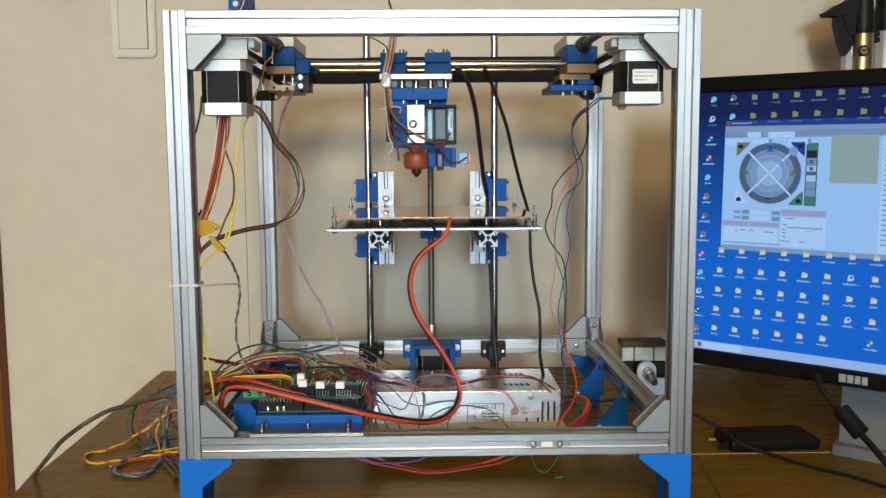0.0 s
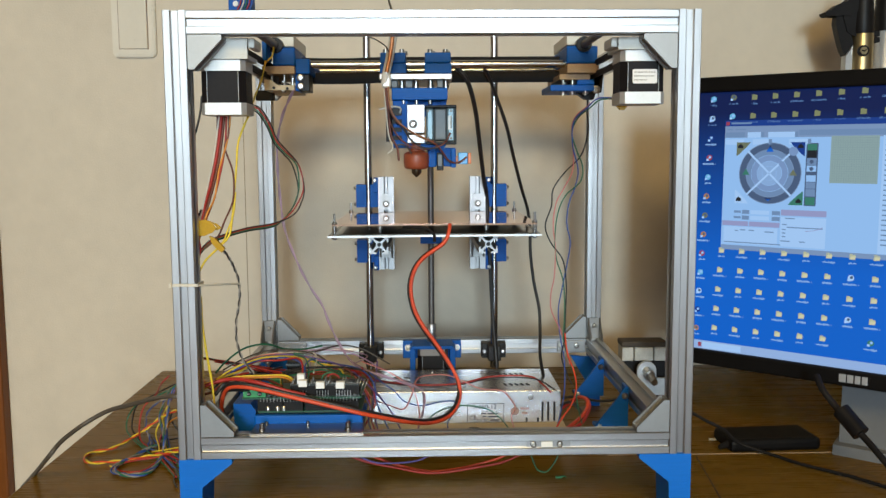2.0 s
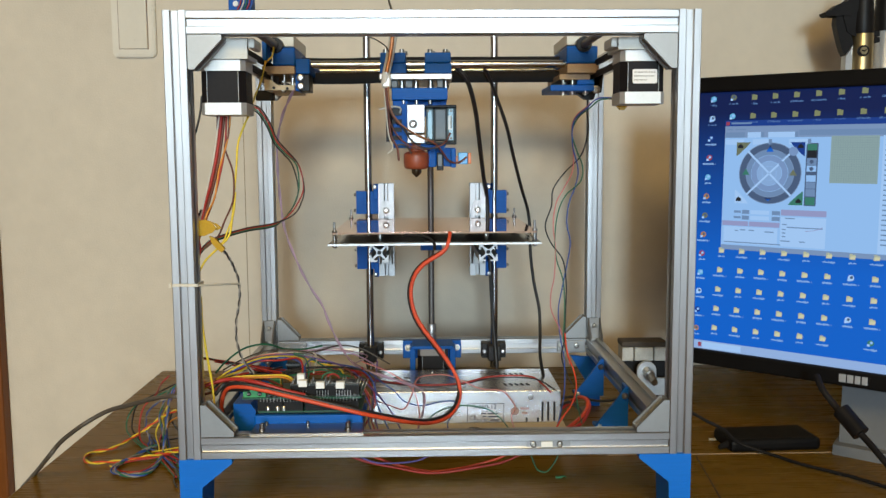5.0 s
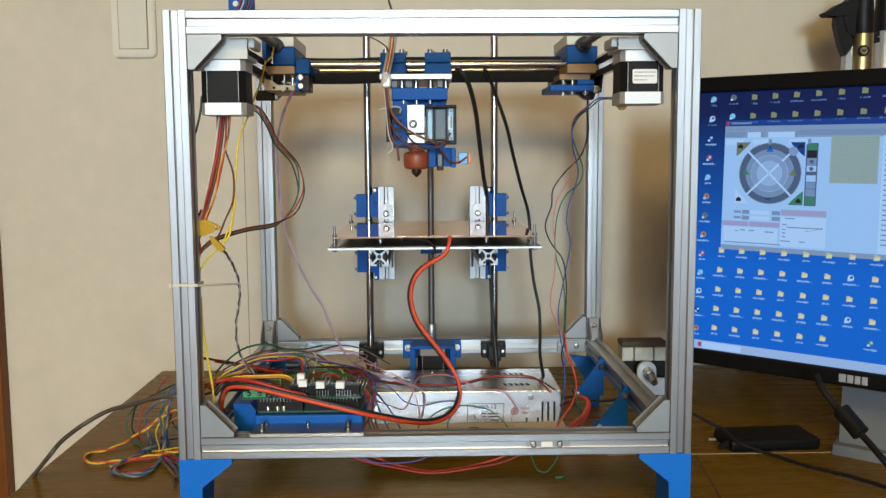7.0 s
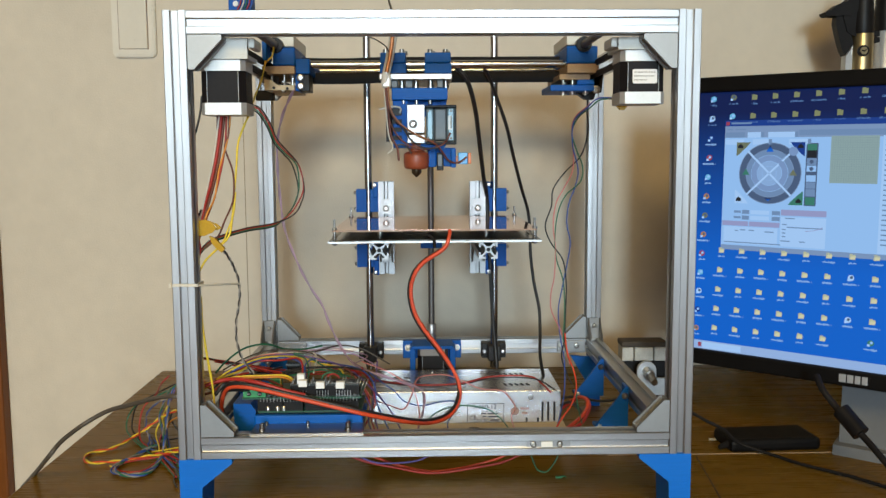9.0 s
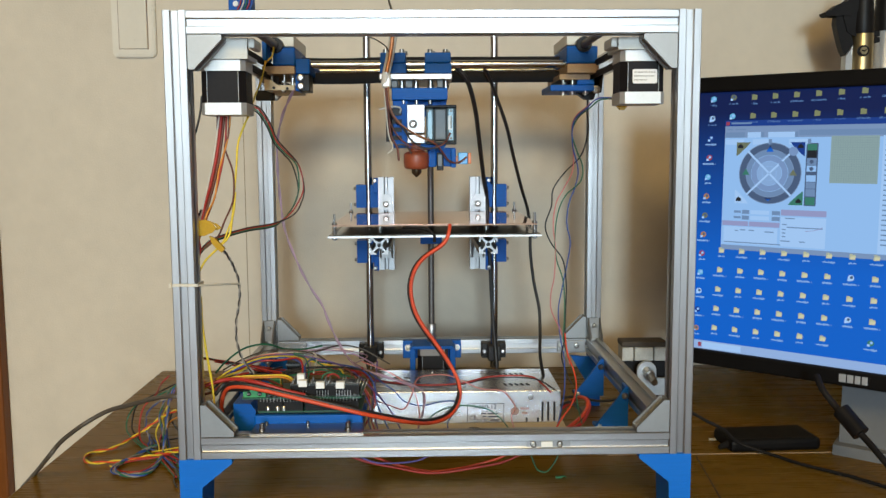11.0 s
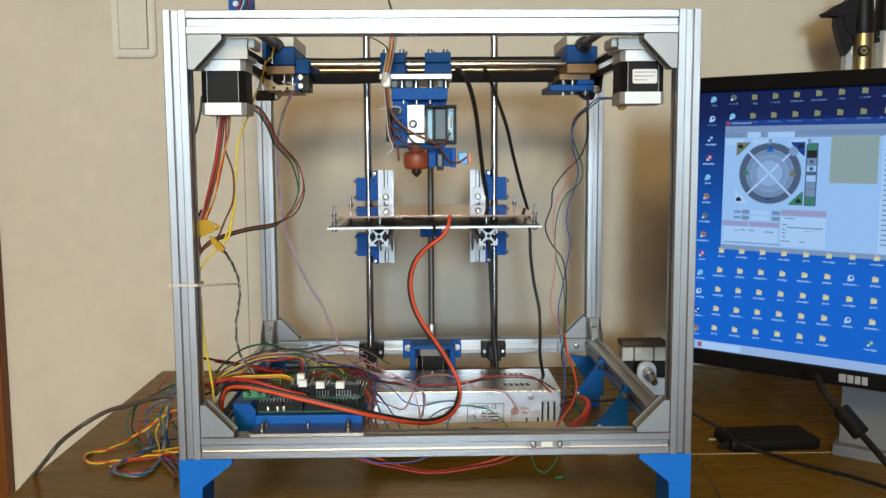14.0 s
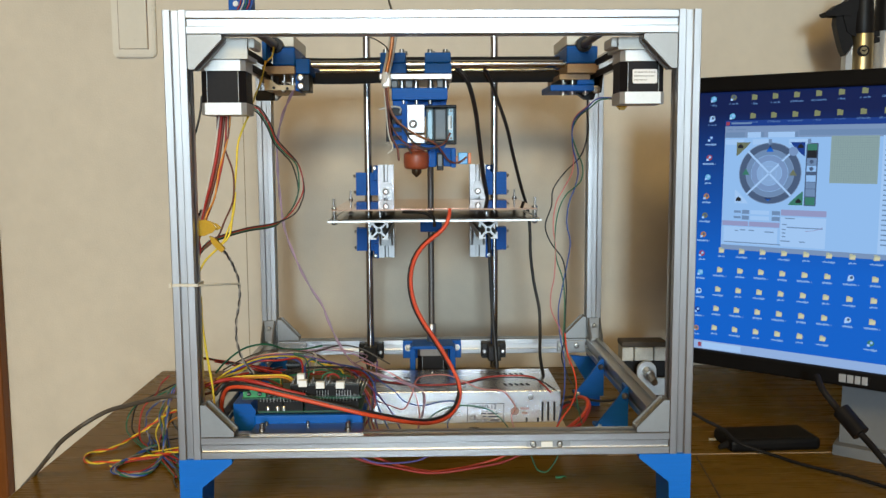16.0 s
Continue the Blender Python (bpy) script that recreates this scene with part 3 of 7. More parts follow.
end_l = thing("rod_end", "blue and tan rod end block with a yellow wire", "rod end", "gantry rod ends")
part("bearing_block", Shape().box(-0.1672, -0.1436, 0.175, 0.275, 0.439, 0.4577, 0.0015), BLUE, end_l)
part("bearing", Shape().turned((-0.164, 0.171, 0.4596), [(0, 0.0068), (0, 0.0082), (0.012, 0.0082)], 18, (0, 1, 0)), BLACK_PLASTIC, end_l)
part("cover", Shape().box(-0.1634, -0.1466, 0.19, 0.285, 0.4601, 0.4724, 0.001), CREAM, end_l, "cream plastic cover")
part("board", Shape().box(-0.1773, -0.1438, 0.17, 0.275, 0.4298, 0.438, 0.0006), TAN, end_l, "tan fibre board")
part("board", Shape().prism([(-0.1758, 0.4132), (-0.1445, 0.4131), (-0.1445, 0.4183), (-0.1616, 0.4183), (-0.1699, 0.4242), (-0.1758, 0.4242)], "y", 0.172, 0.26), FIBRE, end_l, "cream cut board")
part("clamp_plate", Shape().box(-0.1443, -0.1289, 0.178, 0.27, 0.4305, 0.4463, 0.0015), BLUE, end_l, "blue rod clamp")
part("clamp_plate", Shape().box(-0.1445, -0.1403, 0.179, 0.21, 0.4129, 0.43, 0.0008), BLUE, end_l)
part("clamp_plate", Shape().box(-0.1404, -0.1297, 0.18, 0.21, 0.4124, 0.4301, 0.0008), BLACK_PLASTIC, end_l, "black clamp plate")
part("tensioner", Shape().box(-0.1737, -0.1686, 0.15, 0.18, 0.4417, 0.4659, 0.0012), BLUE, end_l, "blue belt tensioner")
part("pulley", Shape().turned((-0.1745, 0.2, 0.4225), [(0, 0.009), (0.008, 0.009)], 16), DARK_STEEL, end_l)
part("bracket", Shape().box(-0.1926, -0.173, 0.21, 0.22, 0.405, 0.416, 0.001), BLACK_PLASTIC, end_l, "dark bracket")
for px, pz in ((-0.1392, 0.4264), (-0.1389, 0.4176)):
    part("screw", screw_mesh(0.0038, 0.003, 12), ZINC, end_l, "", (px, 0.179, pz))
for px, pz in ((-0.1563, 0.4216), (-0.1475, 0.4281), (-0.1565, 0.4122)):
    part("nut", Shape().turned((px, 0.176, pz), [(-0.0015, 0.0028), (0.0016, 0.0028)], 6), ZINC, end_l)

for px, pz in ((-0.1660, 0.4216), (-0.1520, 0.4208)):
    part("hole", Shape().rod((px, 0.1718, pz - 0.006), (px, 0.1724, pz - 0.006), 0.0016, 12), BLACK_PLASTIC, end_l)
for px in (-0.1690, -0.1560, -0.1475):
    part("bolt", Shape().rod((px, 0.180, 0.4125), (px, 0.180, 0.4300), 0.0016, 8), ZINC, end_l)
for px in (0.1400, 0.1500, 0.1640):
    part("bolt", Shape().rod((px, 0.184, 0.4075), (px, 0.184, 0.4300), 0.0015, 8), ZINC, end_r)
    part("nut", Shape().turned((px, 0.184, 0.4085), [(0, 0.0026), (0.0004, 0.0030), (0.0020, 0.0030), (0.0024, 0.0026)], 6), ZINC, end_r)

# ---- extruder carriage ----
ex = thing("extruder_carriage", "blue printed extruder carriage with a small motor and brown hot end", "extruder")
CLEAR = material("clear_sleeve", (0.62, 0.60, 0.55), 0.2, 0, 0.1, 50)
BROWN_RED = material("reddish_brown_insulator", (0.27, 0.060, 0.025), 0.42, 0, 0.2, 50, 0.15, 400)
BRASS_DARK = material("sooty_nozzle", (0.10, 0.075, 0.05), 0.35, 0.9, 0.2, 200)
CAP_GREY = material("dull_cap_metal", (0.17, 0.24, 0.27), 0.4, 0.4, 0.1, 60)
GREY_PLASTIC = material("grey_laminations", (0.10, 0.11, 0.115), 0.45, 0.2, 0.12, 90)
for px0, px1 in ((-0.055, -0.0271), (-0.008, 0.0205)):
    holder = Shape().box(px0, px1, 0.176, 0.204, 0.4305, 0.4408, 0.0008)
    holder.box(px0 + 0.0004, px1 - 0.0006, 0.1765, 0.204, 0.4414, 0.4522, 0.0012)
    part("bearing_holder", holder, BLUE, ex, "blue printed bearing holder")
    holder = Shape().box(px0, px1, 0.246, 0.274, 0.4305, 0.4408, 0.0008)
    holder.box(px0 + 0.0004, px1 - 0.0006, 0.2465, 0.274, 0.4414, 0.4522, 0.0012)
    part("bearing_holder", holder, BLUE, ex, "blue printed bearing holder")
CAPSCREW = Shape().turned((0, 0, 0), [(0, 0.0034), (0.0008, 0.0034), (0.0008, 0.0027), (0.0035, 0.0027), (0.0038, 0.0023)], 10).mesh("cap_screw")
for px in (-0.0491, -0.0318, -0.002, 0.0141):
    part("cap_screw", CAPSCREW, ZINC, ex, "", (px, 0.182, 0.4522))
    part("cap_screw", CAPSCREW, ZINC, ex, "", (px + 0.003, 0.199, 0.4522))
part("carriage_plate", Shape().box(-0.0556, 0.0209, 0.172, 0.278, 0.4239, 0.4298, 0.0006), ALU, ex, "bright aluminium carriage plate")
for px in (-0.0322, -0.0172, -0.0016, 0.0146):
    part("spacer", Shape().turned((px, 0.186, 0.4151), [(0, 0.0036), (0.004, 0.0036), (0.0042, 0.0025), (0.0095, 0.0025)], 8), ZINC, ex)
part("under_bracket", Shape().box(-0.0445, -0.0365, 0.178, 0.20, 0.4155, 0.4238, 0.001).box(-0.0285, -0.0205, 0.180, 0.20, 0.4155, 0.4238, 0.001).box(0.0050, 0.0118, 0.178, 0.20, 0.4155, 0.4238, 0.001), GREY_PLASTIC, ex, "grey bracket under the plate")
body = Shape().box(-0.0427, 0.0161, 0.17, 0.225, 0.4024, 0.415, 0.001)
body.box(-0.042, -0.0258, 0.176, 0.215, 0.3523, 0.4024, 0.001)
body.box(-0.0393, 0.0153, 0.19, 0.22, 0.3868, 0.4043)
part("body", body, BLUE, ex)
part("body_foot", Shape().prism([(-0.0395, 0.3668), (-0.0299, 0.3548), (-0.0184, 0.3499), (0.0117, 0.3499), (0.0159, 0.3583), (-0.0082, 0.3583), (-0.0244, 0.3667)], "y", 0.178, 0.215), BLUE, ex)
part("filament_block", Shape().box(-0.0268, -0.0079, 0.165, 0.20, 0.3675, 0.3974, 0.0008).box(-0.0268, -0.0079, 0.166, 0.20, 0.3569, 0.3663, 0.0008), ALU, ex, "bright aluminium filament block")
part("screw_recess", Shape().rod((-0.0204, 0.1655, 0.3769), (-0.0204, 0.1645, 0.3769), 0.0047, 16), DARK_STEEL, ex)
part("screw", screw_mesh(0.0031, 0.002, 14), ZINC, ex, "", (-0.0204, 0.165, 0.3769))
for px in (-0.0304, -0.0167, -0.0024):
    part("screw", Shape().turned((px, 0.176, 0.3984), [(0, 0.0018), (0.006, 0.0018)], 8), ZINC, ex)
mot = part("motor", Shape().box(0.0015, 0.0152, 0.166, 0.208, 0.3597, 0.3932, 0.002), GREY_PLASTIC, ex, "small grey extruder motor")
part("end_cap", Shape().box(-0.0068, 0.0015, 0.165, 0.209, 0.3597, 0.3932, 0.002), CAP_GREY, mot)
part("end_cap", Shape().box(0.0151, 0.0234, 0.165, 0.209, 0.3585, 0.3944, 0.002), CAP_GREY, mot)
part("sticker", Shape().box(0.0163, 0.0205, 0.1645, 0.1652, 0.3709, 0.3856), WHITE, mot, "small white sticker")
part("flange", Shape().box(-0.0078, 0.0252, 0.163, 0.21, 0.3937, 0.3966, 0.0008).box(0.0235, 0.0252, 0.1655, 0.21, 0.3560, 0.3937), BLACK_PLASTIC, mot)
part("flange", Shape().box(-0.0068, 0.0234, 0.1665, 0.21, 0.3560, 0.3584, 0.0004), BLACK_PLASTIC, mot)
part("sticker_bar", Shape().box(0.0190, 0.0199, 0.1641, 0.1645, 0.3725, 0.3852), BLACK_PLASTIC, mot)
for px in (-0.0046, 0.0195):
    for pz in (0.3622, 0.3906):
        part("screw", screw_mesh(0.0014, 0.0008, 8), DARK_STEEL, mot, "", (px, 0.165, pz))
fan = part("fan", Shape().box(-0.0493, -0.0433, 0.175, 0.215, 0.359, 0.3934, 0.001).box(-0.0492, -0.0325, 0.174, 0.178, 0.3898, 0.394), BLACK_PLASTIC, ex, "black cooling fan frame")
for k in range(4):
    part("blade", Shape().box(-0.0426, -0.0324, 0.172, 0.175, 0.3608 + k * 0.0085, 0.3608 + k * 0.0085 + 0.0045), BLACK_PLASTIC, fan)
hx, hy = -0.0174, 0.185
part("insulator", Shape().turned((hx, hy, 0.3296), [(0, 0.010), (0.0012, 0.0122), (0.003, 0.0132), (0.009, 0.0138), (0.0145, 0.0138), (0.0165, 0.0132), (0.0178, 0.0115), (0.019, 0.0085), (0.028, 0.0085)], 28), BROWN_RED, ex, "reddish brown hot end insulator")
part("nozzle", Shape().turned((hx, hy, 0.3210), [(0, 0.0008), (0.0045, 0.0055), (0.009, 0.0055)], 14), BRASS_DARK, ex, "dark sooty nozzle")
part("sensor_arm", Shape().box(-0.0046, 0.0039, 0.185, 0.205, 0.3317, 0.3595, 0.001).box(0.0039, 0.0204, 0.187, 0.2, 0.3323, 0.3523, 0.001), BLUE, ex, "blue printed sensor arm")
part("sensor_block", Shape().box(0.0044, 0.0116, 0.178, 0.188, 0.3281, 0.3474, 0.0008), BLACK_PLASTIC, ex, "small black sensor block")
part("sensor_block", Shape().box(0.0056, 0.0098, 0.177, 0.179, 0.333, 0.345), GREY_PLASTIC, ex)
part("fan_plate", Shape().box(0.0195, 0.0249, 0.176, 0.2, 0.3311, 0.3521, 0.001), BLUE, ex)
CYAN = material("light_blue_plastic", (0.012, 0.26, 0.60), 0.3, 0, 0.1, 50)
ORANGE = material("orange_plastic", (0.62, 0.16, 0.02), 0.4, 0, 0.1, 50)
part("connector", Shape().box(0.0274, 0.0376, 0.178, 0.196, 0.3346, 0.3472, 0.0008), CYAN, ex, "light blue connector")
part("connector_edge", Shape().box(0.0376, 0.0412, 0.177, 0.197, 0.3352, 0.3466, 0.0006).box(0.0247, 0.0283, 0.187, 0.19, 0.3364, 0.3436), ORANGE, ex, "orange connector edge")
part("cable_sleeve", Shape().tube([(-0.0402, 0.16, 0.492), (-0.0399, 0.16, 0.4692), (-0.0436, 0.16, 0.4463), (-0.0473, 0.158, 0.43), (-0.0493, 0.16, 0.4187)], 0.0042, 10), CLEAR, ex, "clear sleeve round copper wires")
COPPER_WIRE = material("copper_coloured_wire", (0.50, 0.20, 0.08), 0.35, 0.4, 0.15, 80)
part("cable_core", Shape().tube([(-0.0406, 0.155, 0.4923), (-0.0403, 0.1545, 0.4684), (-0.0434, 0.1545, 0.4457), (-0.0471, 0.153, 0.4296)], 0.0021, 8), COPPER_WIRE, ex)
part("cable_clip", Shape().box(-0.052, -0.0427, 0.156, 0.17, 0.4139, 0.4277, 0.002), CLEAR, ex, "clear tape wrap")
part("cable_tie", Shape().tube([(-0.0551, 0.165, 0.3923), (-0.0444, 0.163, 0.3951), (-0.0339, 0.167, 0.3941), (-0.0341, 0.172, 0.3891)], 0.0010, 6), CLEAR, ex, "clear nylon cable tie")


# ---- flat writing ----
def writing(name, text, size, mat, parent, m, depth=0.0001):
    """Words in the built-in font as a thin mesh under a thing; they read along x and up z of m."""
    cu = bpy.data.curves.new(name, "FONT")
    cu.body, cu.size, cu.extrude, cu.align_x, cu.align_y = text, size, depth, "CENTER", "CENTER"
    tmp = new("text_source", cu)
    bpy.context.view_layer.update()
    me = bpy.data.meshes.new_from_object(tmp.evaluated_get(bpy.context.evaluated_depsgraph_get()))
    bpy.data.objects.remove(tmp)
    me.transform(Matrix.Rotation(radians(90), 4, "X"))
    me.materials.clear()
    return part(name, me, mat, parent, "", m)


# ---- the monitor ----
MON = Matrix.Translation((0.4546, 0.1485, 0.2629)) @ Matrix.Rotation(radians(-39.6), 4, "Z") @ Matrix.Rotation(radians(-0.96), 4, "X") @ Matrix.Rotation(radians(0.41), 4, "Y")
monitor = thing("monitor", "black flat-panel monitor showing a blue desktop with an open window", "monitor")
monitor.matrix_world = MON
b = Shape()
b.box(-0.206, 0.206, -0.006, 0.030, 0.1505, 0.168, 0.0022).box(-0.206, 0.206, -0.006, 0.030, -0.1685, -0.1505, 0.0022)
b.box(-0.206, -0.189, -0.0055, 0.030, -0.1515, 0.1515).box(0.189, 0.206, -0.0055, 0.030, -0.1515, 0.1515)
BEZEL = material("matt_black_bezel", (0.0045, 0.0038, 0.0035), 0.5, 0, 0.2, 60, 0.06, 900, spec=0.12)
part("bezel", b, BEZEL, monitor)
part("back_shell", Shape().box(-0.20, 0.20, 0.0302, 0.055, -0.16, 0.16, 0.008).box(-0.12, 0.12, 0.055, 0.075, -0.11, 0.11, 0.008), BLACK_PLASTIC, monitor)
badge = part("badge", Shape().box(-0.016, 0.0145, -0.0065, -0.0058, -0.1645, -0.1545, 0.0002), BLACK_PLASTIC, monitor)
for a, e in ((-0.0155, -0.0085), (-0.0072, -0.0010), (0.0005, 0.0060), (0.0075, 0.0130)):
    part("badge_mark", Shape().box(a, e, -0.0071, -0.0064, -0.1638, -0.1552, 0.0003), SILVER, badge, "raised silver mark")

GL = 0.9
C_BLUE = glowing("screen_blue", (0.0, 0.115, 0.60), GL)
nt = C_BLUE.node_tree
tc, sep, ramp = nt.nodes.new("ShaderNodeTexCoord"), nt.nodes.new("ShaderNodeSeparateXYZ"), nt.nodes.new("ShaderNodeValToRGB")
nt.links.new(tc.outputs["Generated"], sep.inputs[0])
nt.links.new(sep.outputs["Z"], ramp.inputs[0])
ramp.color_ramp.elements[0].color, ramp.color_ramp.elements[1].color = (0.0, 0.125, 0.63, 1), (0.001, 0.010, 0.080, 1)
ramp.color_ramp.elements[0].position, ramp.color_ramp.elements[1].position = 0.34, 0.92
nt.links.new(ramp.outputs[0], nt.nodes["Principled BSDF"].inputs["Emission Color"])
C_NAVY = glowing("screen_navy", (0.006, 0.045, 0.27), GL)
C_PANEL = glowing("screen_panel", (0.30, 0.54, 0.92), GL)
C_STRIP = glowing("screen_strip", (0.20, 0.31, 0.52), GL)
C_RING = glowing("screen_ring", (0.19, 0.31, 0.56), GL)
C_HUB = glowing("screen_hub", (0.25, 0.42, 0.72), GL)
C_PALE = glowing("screen_pale", (0.38, 0.61, 0.96), GL)
C_MID = glowing("screen_mid", (0.16, 0.27, 0.47), GL)
C_DARK = glowing("screen_dark", (0.065, 0.11, 0.21), GL)
C_BLACK = glowing("screen_black", (0.012, 0.016, 0.025), GL)
C_GREEN = glowing("screen_sage", (0.27, 0.39, 0.40), GL)
C_GREENLINE = glowing("screen_sage_line", (0.20, 0.30, 0.34), GL)
C_FOLDER = glowing("screen_folder", (0.50, 0.53, 0.34), GL)
C_FOLDER_D = glowing("screen_folder_tab", (0.22, 0.25, 0.13), GL)
C_FOLD = glowing("screen_folder_flap", (0.62, 0.63, 0.42), GL)
C_TEXT_D = glowing("screen_caption_dim", (0.09, 0.19, 0.42), GL)
C_TEXT = glowing("screen_caption", (0.25, 0.45, 0.80), GL)
C_TASK = glowing("screen_taskbar", (0.30, 0.46, 0.78), GL)
C_LILAC = glowing("screen_lilac", (0.30, 0.33, 0.58), GL)
C_LEAF = glowing("screen_green_key", (0.04, 0.20, 0.15), GL)
C_OLIVE = glowing("screen_olive_key", (0.15, 0.18, 0.12), GL)
C_RED = glowing("screen_red", (0.32, 0.05, 0.09), GL)
C_CYAN = glowing("screen_cyan", (0.12, 0.45, 0.75), GL)
C_ORANGE = glowing("screen_orange", (0.42, 0.22, 0.10), GL)
screen = part("screen", Shape().box(-0.189, 0.189, 0.0, 0.010, -0.1515, 0.1515), C_BLUE, monitor, "lit screen with a blue desktop")


def flat(name, u0, u1, v0, v1, mat, layer=1, label=""):
    return part(name, Shape().box(u0, u1, -0.0002 * layer, -0.0002 * layer + 0.00015, v0, v1), mat, screen, label)


def flat_poly(name, poly, mat, layer=1, label=""):
    return part(name, Shape().prism(poly, "y", -0.0002 * layer, -0.0002 * layer + 0.00015), mat, screen, label)


def disc(cu, cv, r, n=40):
    return [(cu + r * math.cos(2 * math.pi * i / n), cv + r * math.sin(2 * math.pi * i / n)) for i in range(n)]


flat("taskbar", -0.189, 0.189, -0.1515, -0.1405, C_TASK, 1, "pale taskbar")
flat("task_button", -0.171, -0.125, -0.1495, -0.1420, C_PALE, 2)
flat("task_icon", -0.176, -0.172, -0.148, -0.143, C_RED, 3)
WU0, WU1, WV0, WV1 = -0.1535, 0.183, -0.030, 0.118
flat("app_window", WU0, WU1, WV0, WV1, C_PANEL, 1, "open pale control window")
flat("title_bar", WU0, WU1, 0.1115, WV1, C_NAVY, 2, "dark blue title bar")
flat("title_icon", WU0 + 0.001, WU0 + 0.005, 0.1125, 0.1165, C_RED, 3)
flat("title_text", WU0 + 0.007, WU0 + 0.030, 0.1137, 0.1157, C_MID, 3)
flat("menu_text", WU0 + 0.003, WU0 + 0.009, 0.1070, 0.1085, C_MID, 3)
flat("menu_text", WU0 + 0.012, WU0 + 0.024, 0.1070, 0.1085, C_MID, 3)
for u0, u1, v0, v1, mt in ((0.001, 0.023, 0.0985, 0.1045, C_MID), (0.026, 0.041, 0.0985, 0.1045, C_PALE), (0.049, 0.078, 0.0985, 0.1045, C_PALE), (0.001, 0.022, 0.0905, 0.0965, C_PALE),
                           (0.032, 0.050, 0.0905, 0.0965, C_PALE), (0.072, 0.092, 0.0905, 0.0965, C_PALE)):
    flat("field", WU0 + u0, WU0 + u1, v0, v1, mt, 3)
for u in (0.041, 0.078, 0.050, 0.092):
    v = 0.0985 if u in (0.041, 0.078) else 0.0905
    flat("drop_button", WU0 + u, WU0 + u + 0.0035, v, v + 0.006, C_MID, 4)
flat("tool_strip", -0.071, WU1 - 0.002, 0.1005, 0.1065, C_MID, 3)
RC = (-0.101, 0.0585)
flat("menu_strip", WU0, WU1, 0.0985, 0.1115, C_STRIP, 2, "grey menu and tool strip")
flat("status_strip", WU0, WU1, WV0, WV0 + 0.0055, C_STRIP, 2, "grey status strip")
for r, mt, lay in ((0.0345, C_STRIP, 3), (0.0337, C_DARK, 4), (0.0268, C_STRIP, 5), (0.0264, C_MID, 6), (0.0205, C_PANEL, 7), (0.0201, C_RING, 8), (0.0138, C_PANEL, 9), (0.0134, C_HUB, 10), (0.0080, C_PANEL, 11), (0.0077, C_HUB, 12)):
    flat_poly("dial_ring", disc(*RC, r), mt, lay, "jog dial ring")
for a in (45, 135, 225, 315):
    c, s = math.cos(radians(a)), math.sin(radians(a))
    w = 0.0011
    flat_poly("dial_spoke", [(RC[0] + c * q - s * w * k, RC[1] + s * q + c * w * k) for q, k in ((0.001, 1), (0.001, -1), (0.0345, -1), (0.0345, 1))], C_PALE, 13)
for du, dv, mt in ((0, 0.026, C_BLUE), (0, -0.026, C_BLUE), (-0.026, 0, C_LEAF), (0.026, 0, C_OLIVE)):
    flat_poly("arrow_key", [(RC[0] + du - 0.004, RC[1] + dv - 0.002), (RC[0] + du + 0.004, RC[1] + dv - 0.002), (RC[0] + du, RC[1] + dv + 0.005 * (1 if dv >= 0 else -1))], mt, 13)
flat_poly("dial_knob", disc(RC[0] + 0.0125, RC[1] + 0.0115, 0.0026, 16), C_RING, 14)
flat_poly("dial_knob", disc(RC[0] + 0.0255, RC[1] + 0.0245, 0.005, 20), C_RING, 14)
for sx, sz, mt in ((-1, 1, C_OLIVE), (1, 1, C_NAVY), (-1, -1, C_PALE), (1, -1, C_LEAF)):
    ku, kv = RC[0] + sx * 0.0375, RC[1] + sz * 0.0345
    k = flat_poly("home_key", [(ku, kv), (ku - sx * 0.0155, kv), (ku - sx * 0.0130, kv - sz * 0.0035), (ku - sx * 0.0035, kv - sz * 0.0130), (ku, kv - sz * 0.0155)], mt, 14, "home key")
    hu, hv = ku - sx * 0.0045, kv - sz * 0.0045
    flat_poly("home_mark", [(hu - 0.003, hv - 0.002), (hu + 0.003, hv - 0.002), (hu + 0.003, hv + 0.0005), (hu, hv + 0.003), (hu - 0.003, hv + 0.0005)], C_BLACK, 15)
ZU = -0.0565
flat("slider", ZU - 0.0062, ZU + 0.0062, 0.0235, 0.092, C_DARK, 3, "vertical jog slider")
for v0, v1, mt in ((0.084, 0.091, C_LEAF), (0.076, 0.084, C_BLACK), (0.068, 0.0755, C_MID), (0.061, 0.0675, C_PANEL), (0.0500, 0.0570, C_PANEL), (0.0425, 0.0495, C_MID), (0.0340, 0.0420, C_MID), (0.0245, 0.0330, C_LEAF)):
    flat("slider_key", ZU - 0.0050, ZU + 0.0050, v0, v1, mt, 4)
for v in (0.0717, 0.0640):
    flat_poly("slider_mark", disc(ZU, v, 0.0022, 14), C_DARK, 5)
GU0, GU1, GV0, GV1 = -0.0375, 0.0100, 0.0490, 0.0995
flat("bed_view", GU0, GU1, GV0, GV1, C_GREEN, 3, "greenish gridded bed view")
for k in range(1, 20):
    u = GU0 + (GU1 - GU0) * k / 20
    flat("grid_line", u, u + 0.0003, GV0, GV1, C_GREENLINE, 4)
    v = GV0 + (GV1 - GV0) * k / 20
    flat("grid_line", GU0, GU1, v, v + 0.0003, C_GREENLINE, 5)
flat("log_pane", 0.0135, WU1 - 0.002, -0.024, 0.0995, C_PALE, 3, "pale log pane")
for k in range(22):
    flat("log_line", 0.016, 0.026 + 0.05 * ((k * 7) % 5) / 5, 0.094 - k * 0.0052, 0.0955 - k * 0.0052, C_MID, 4)
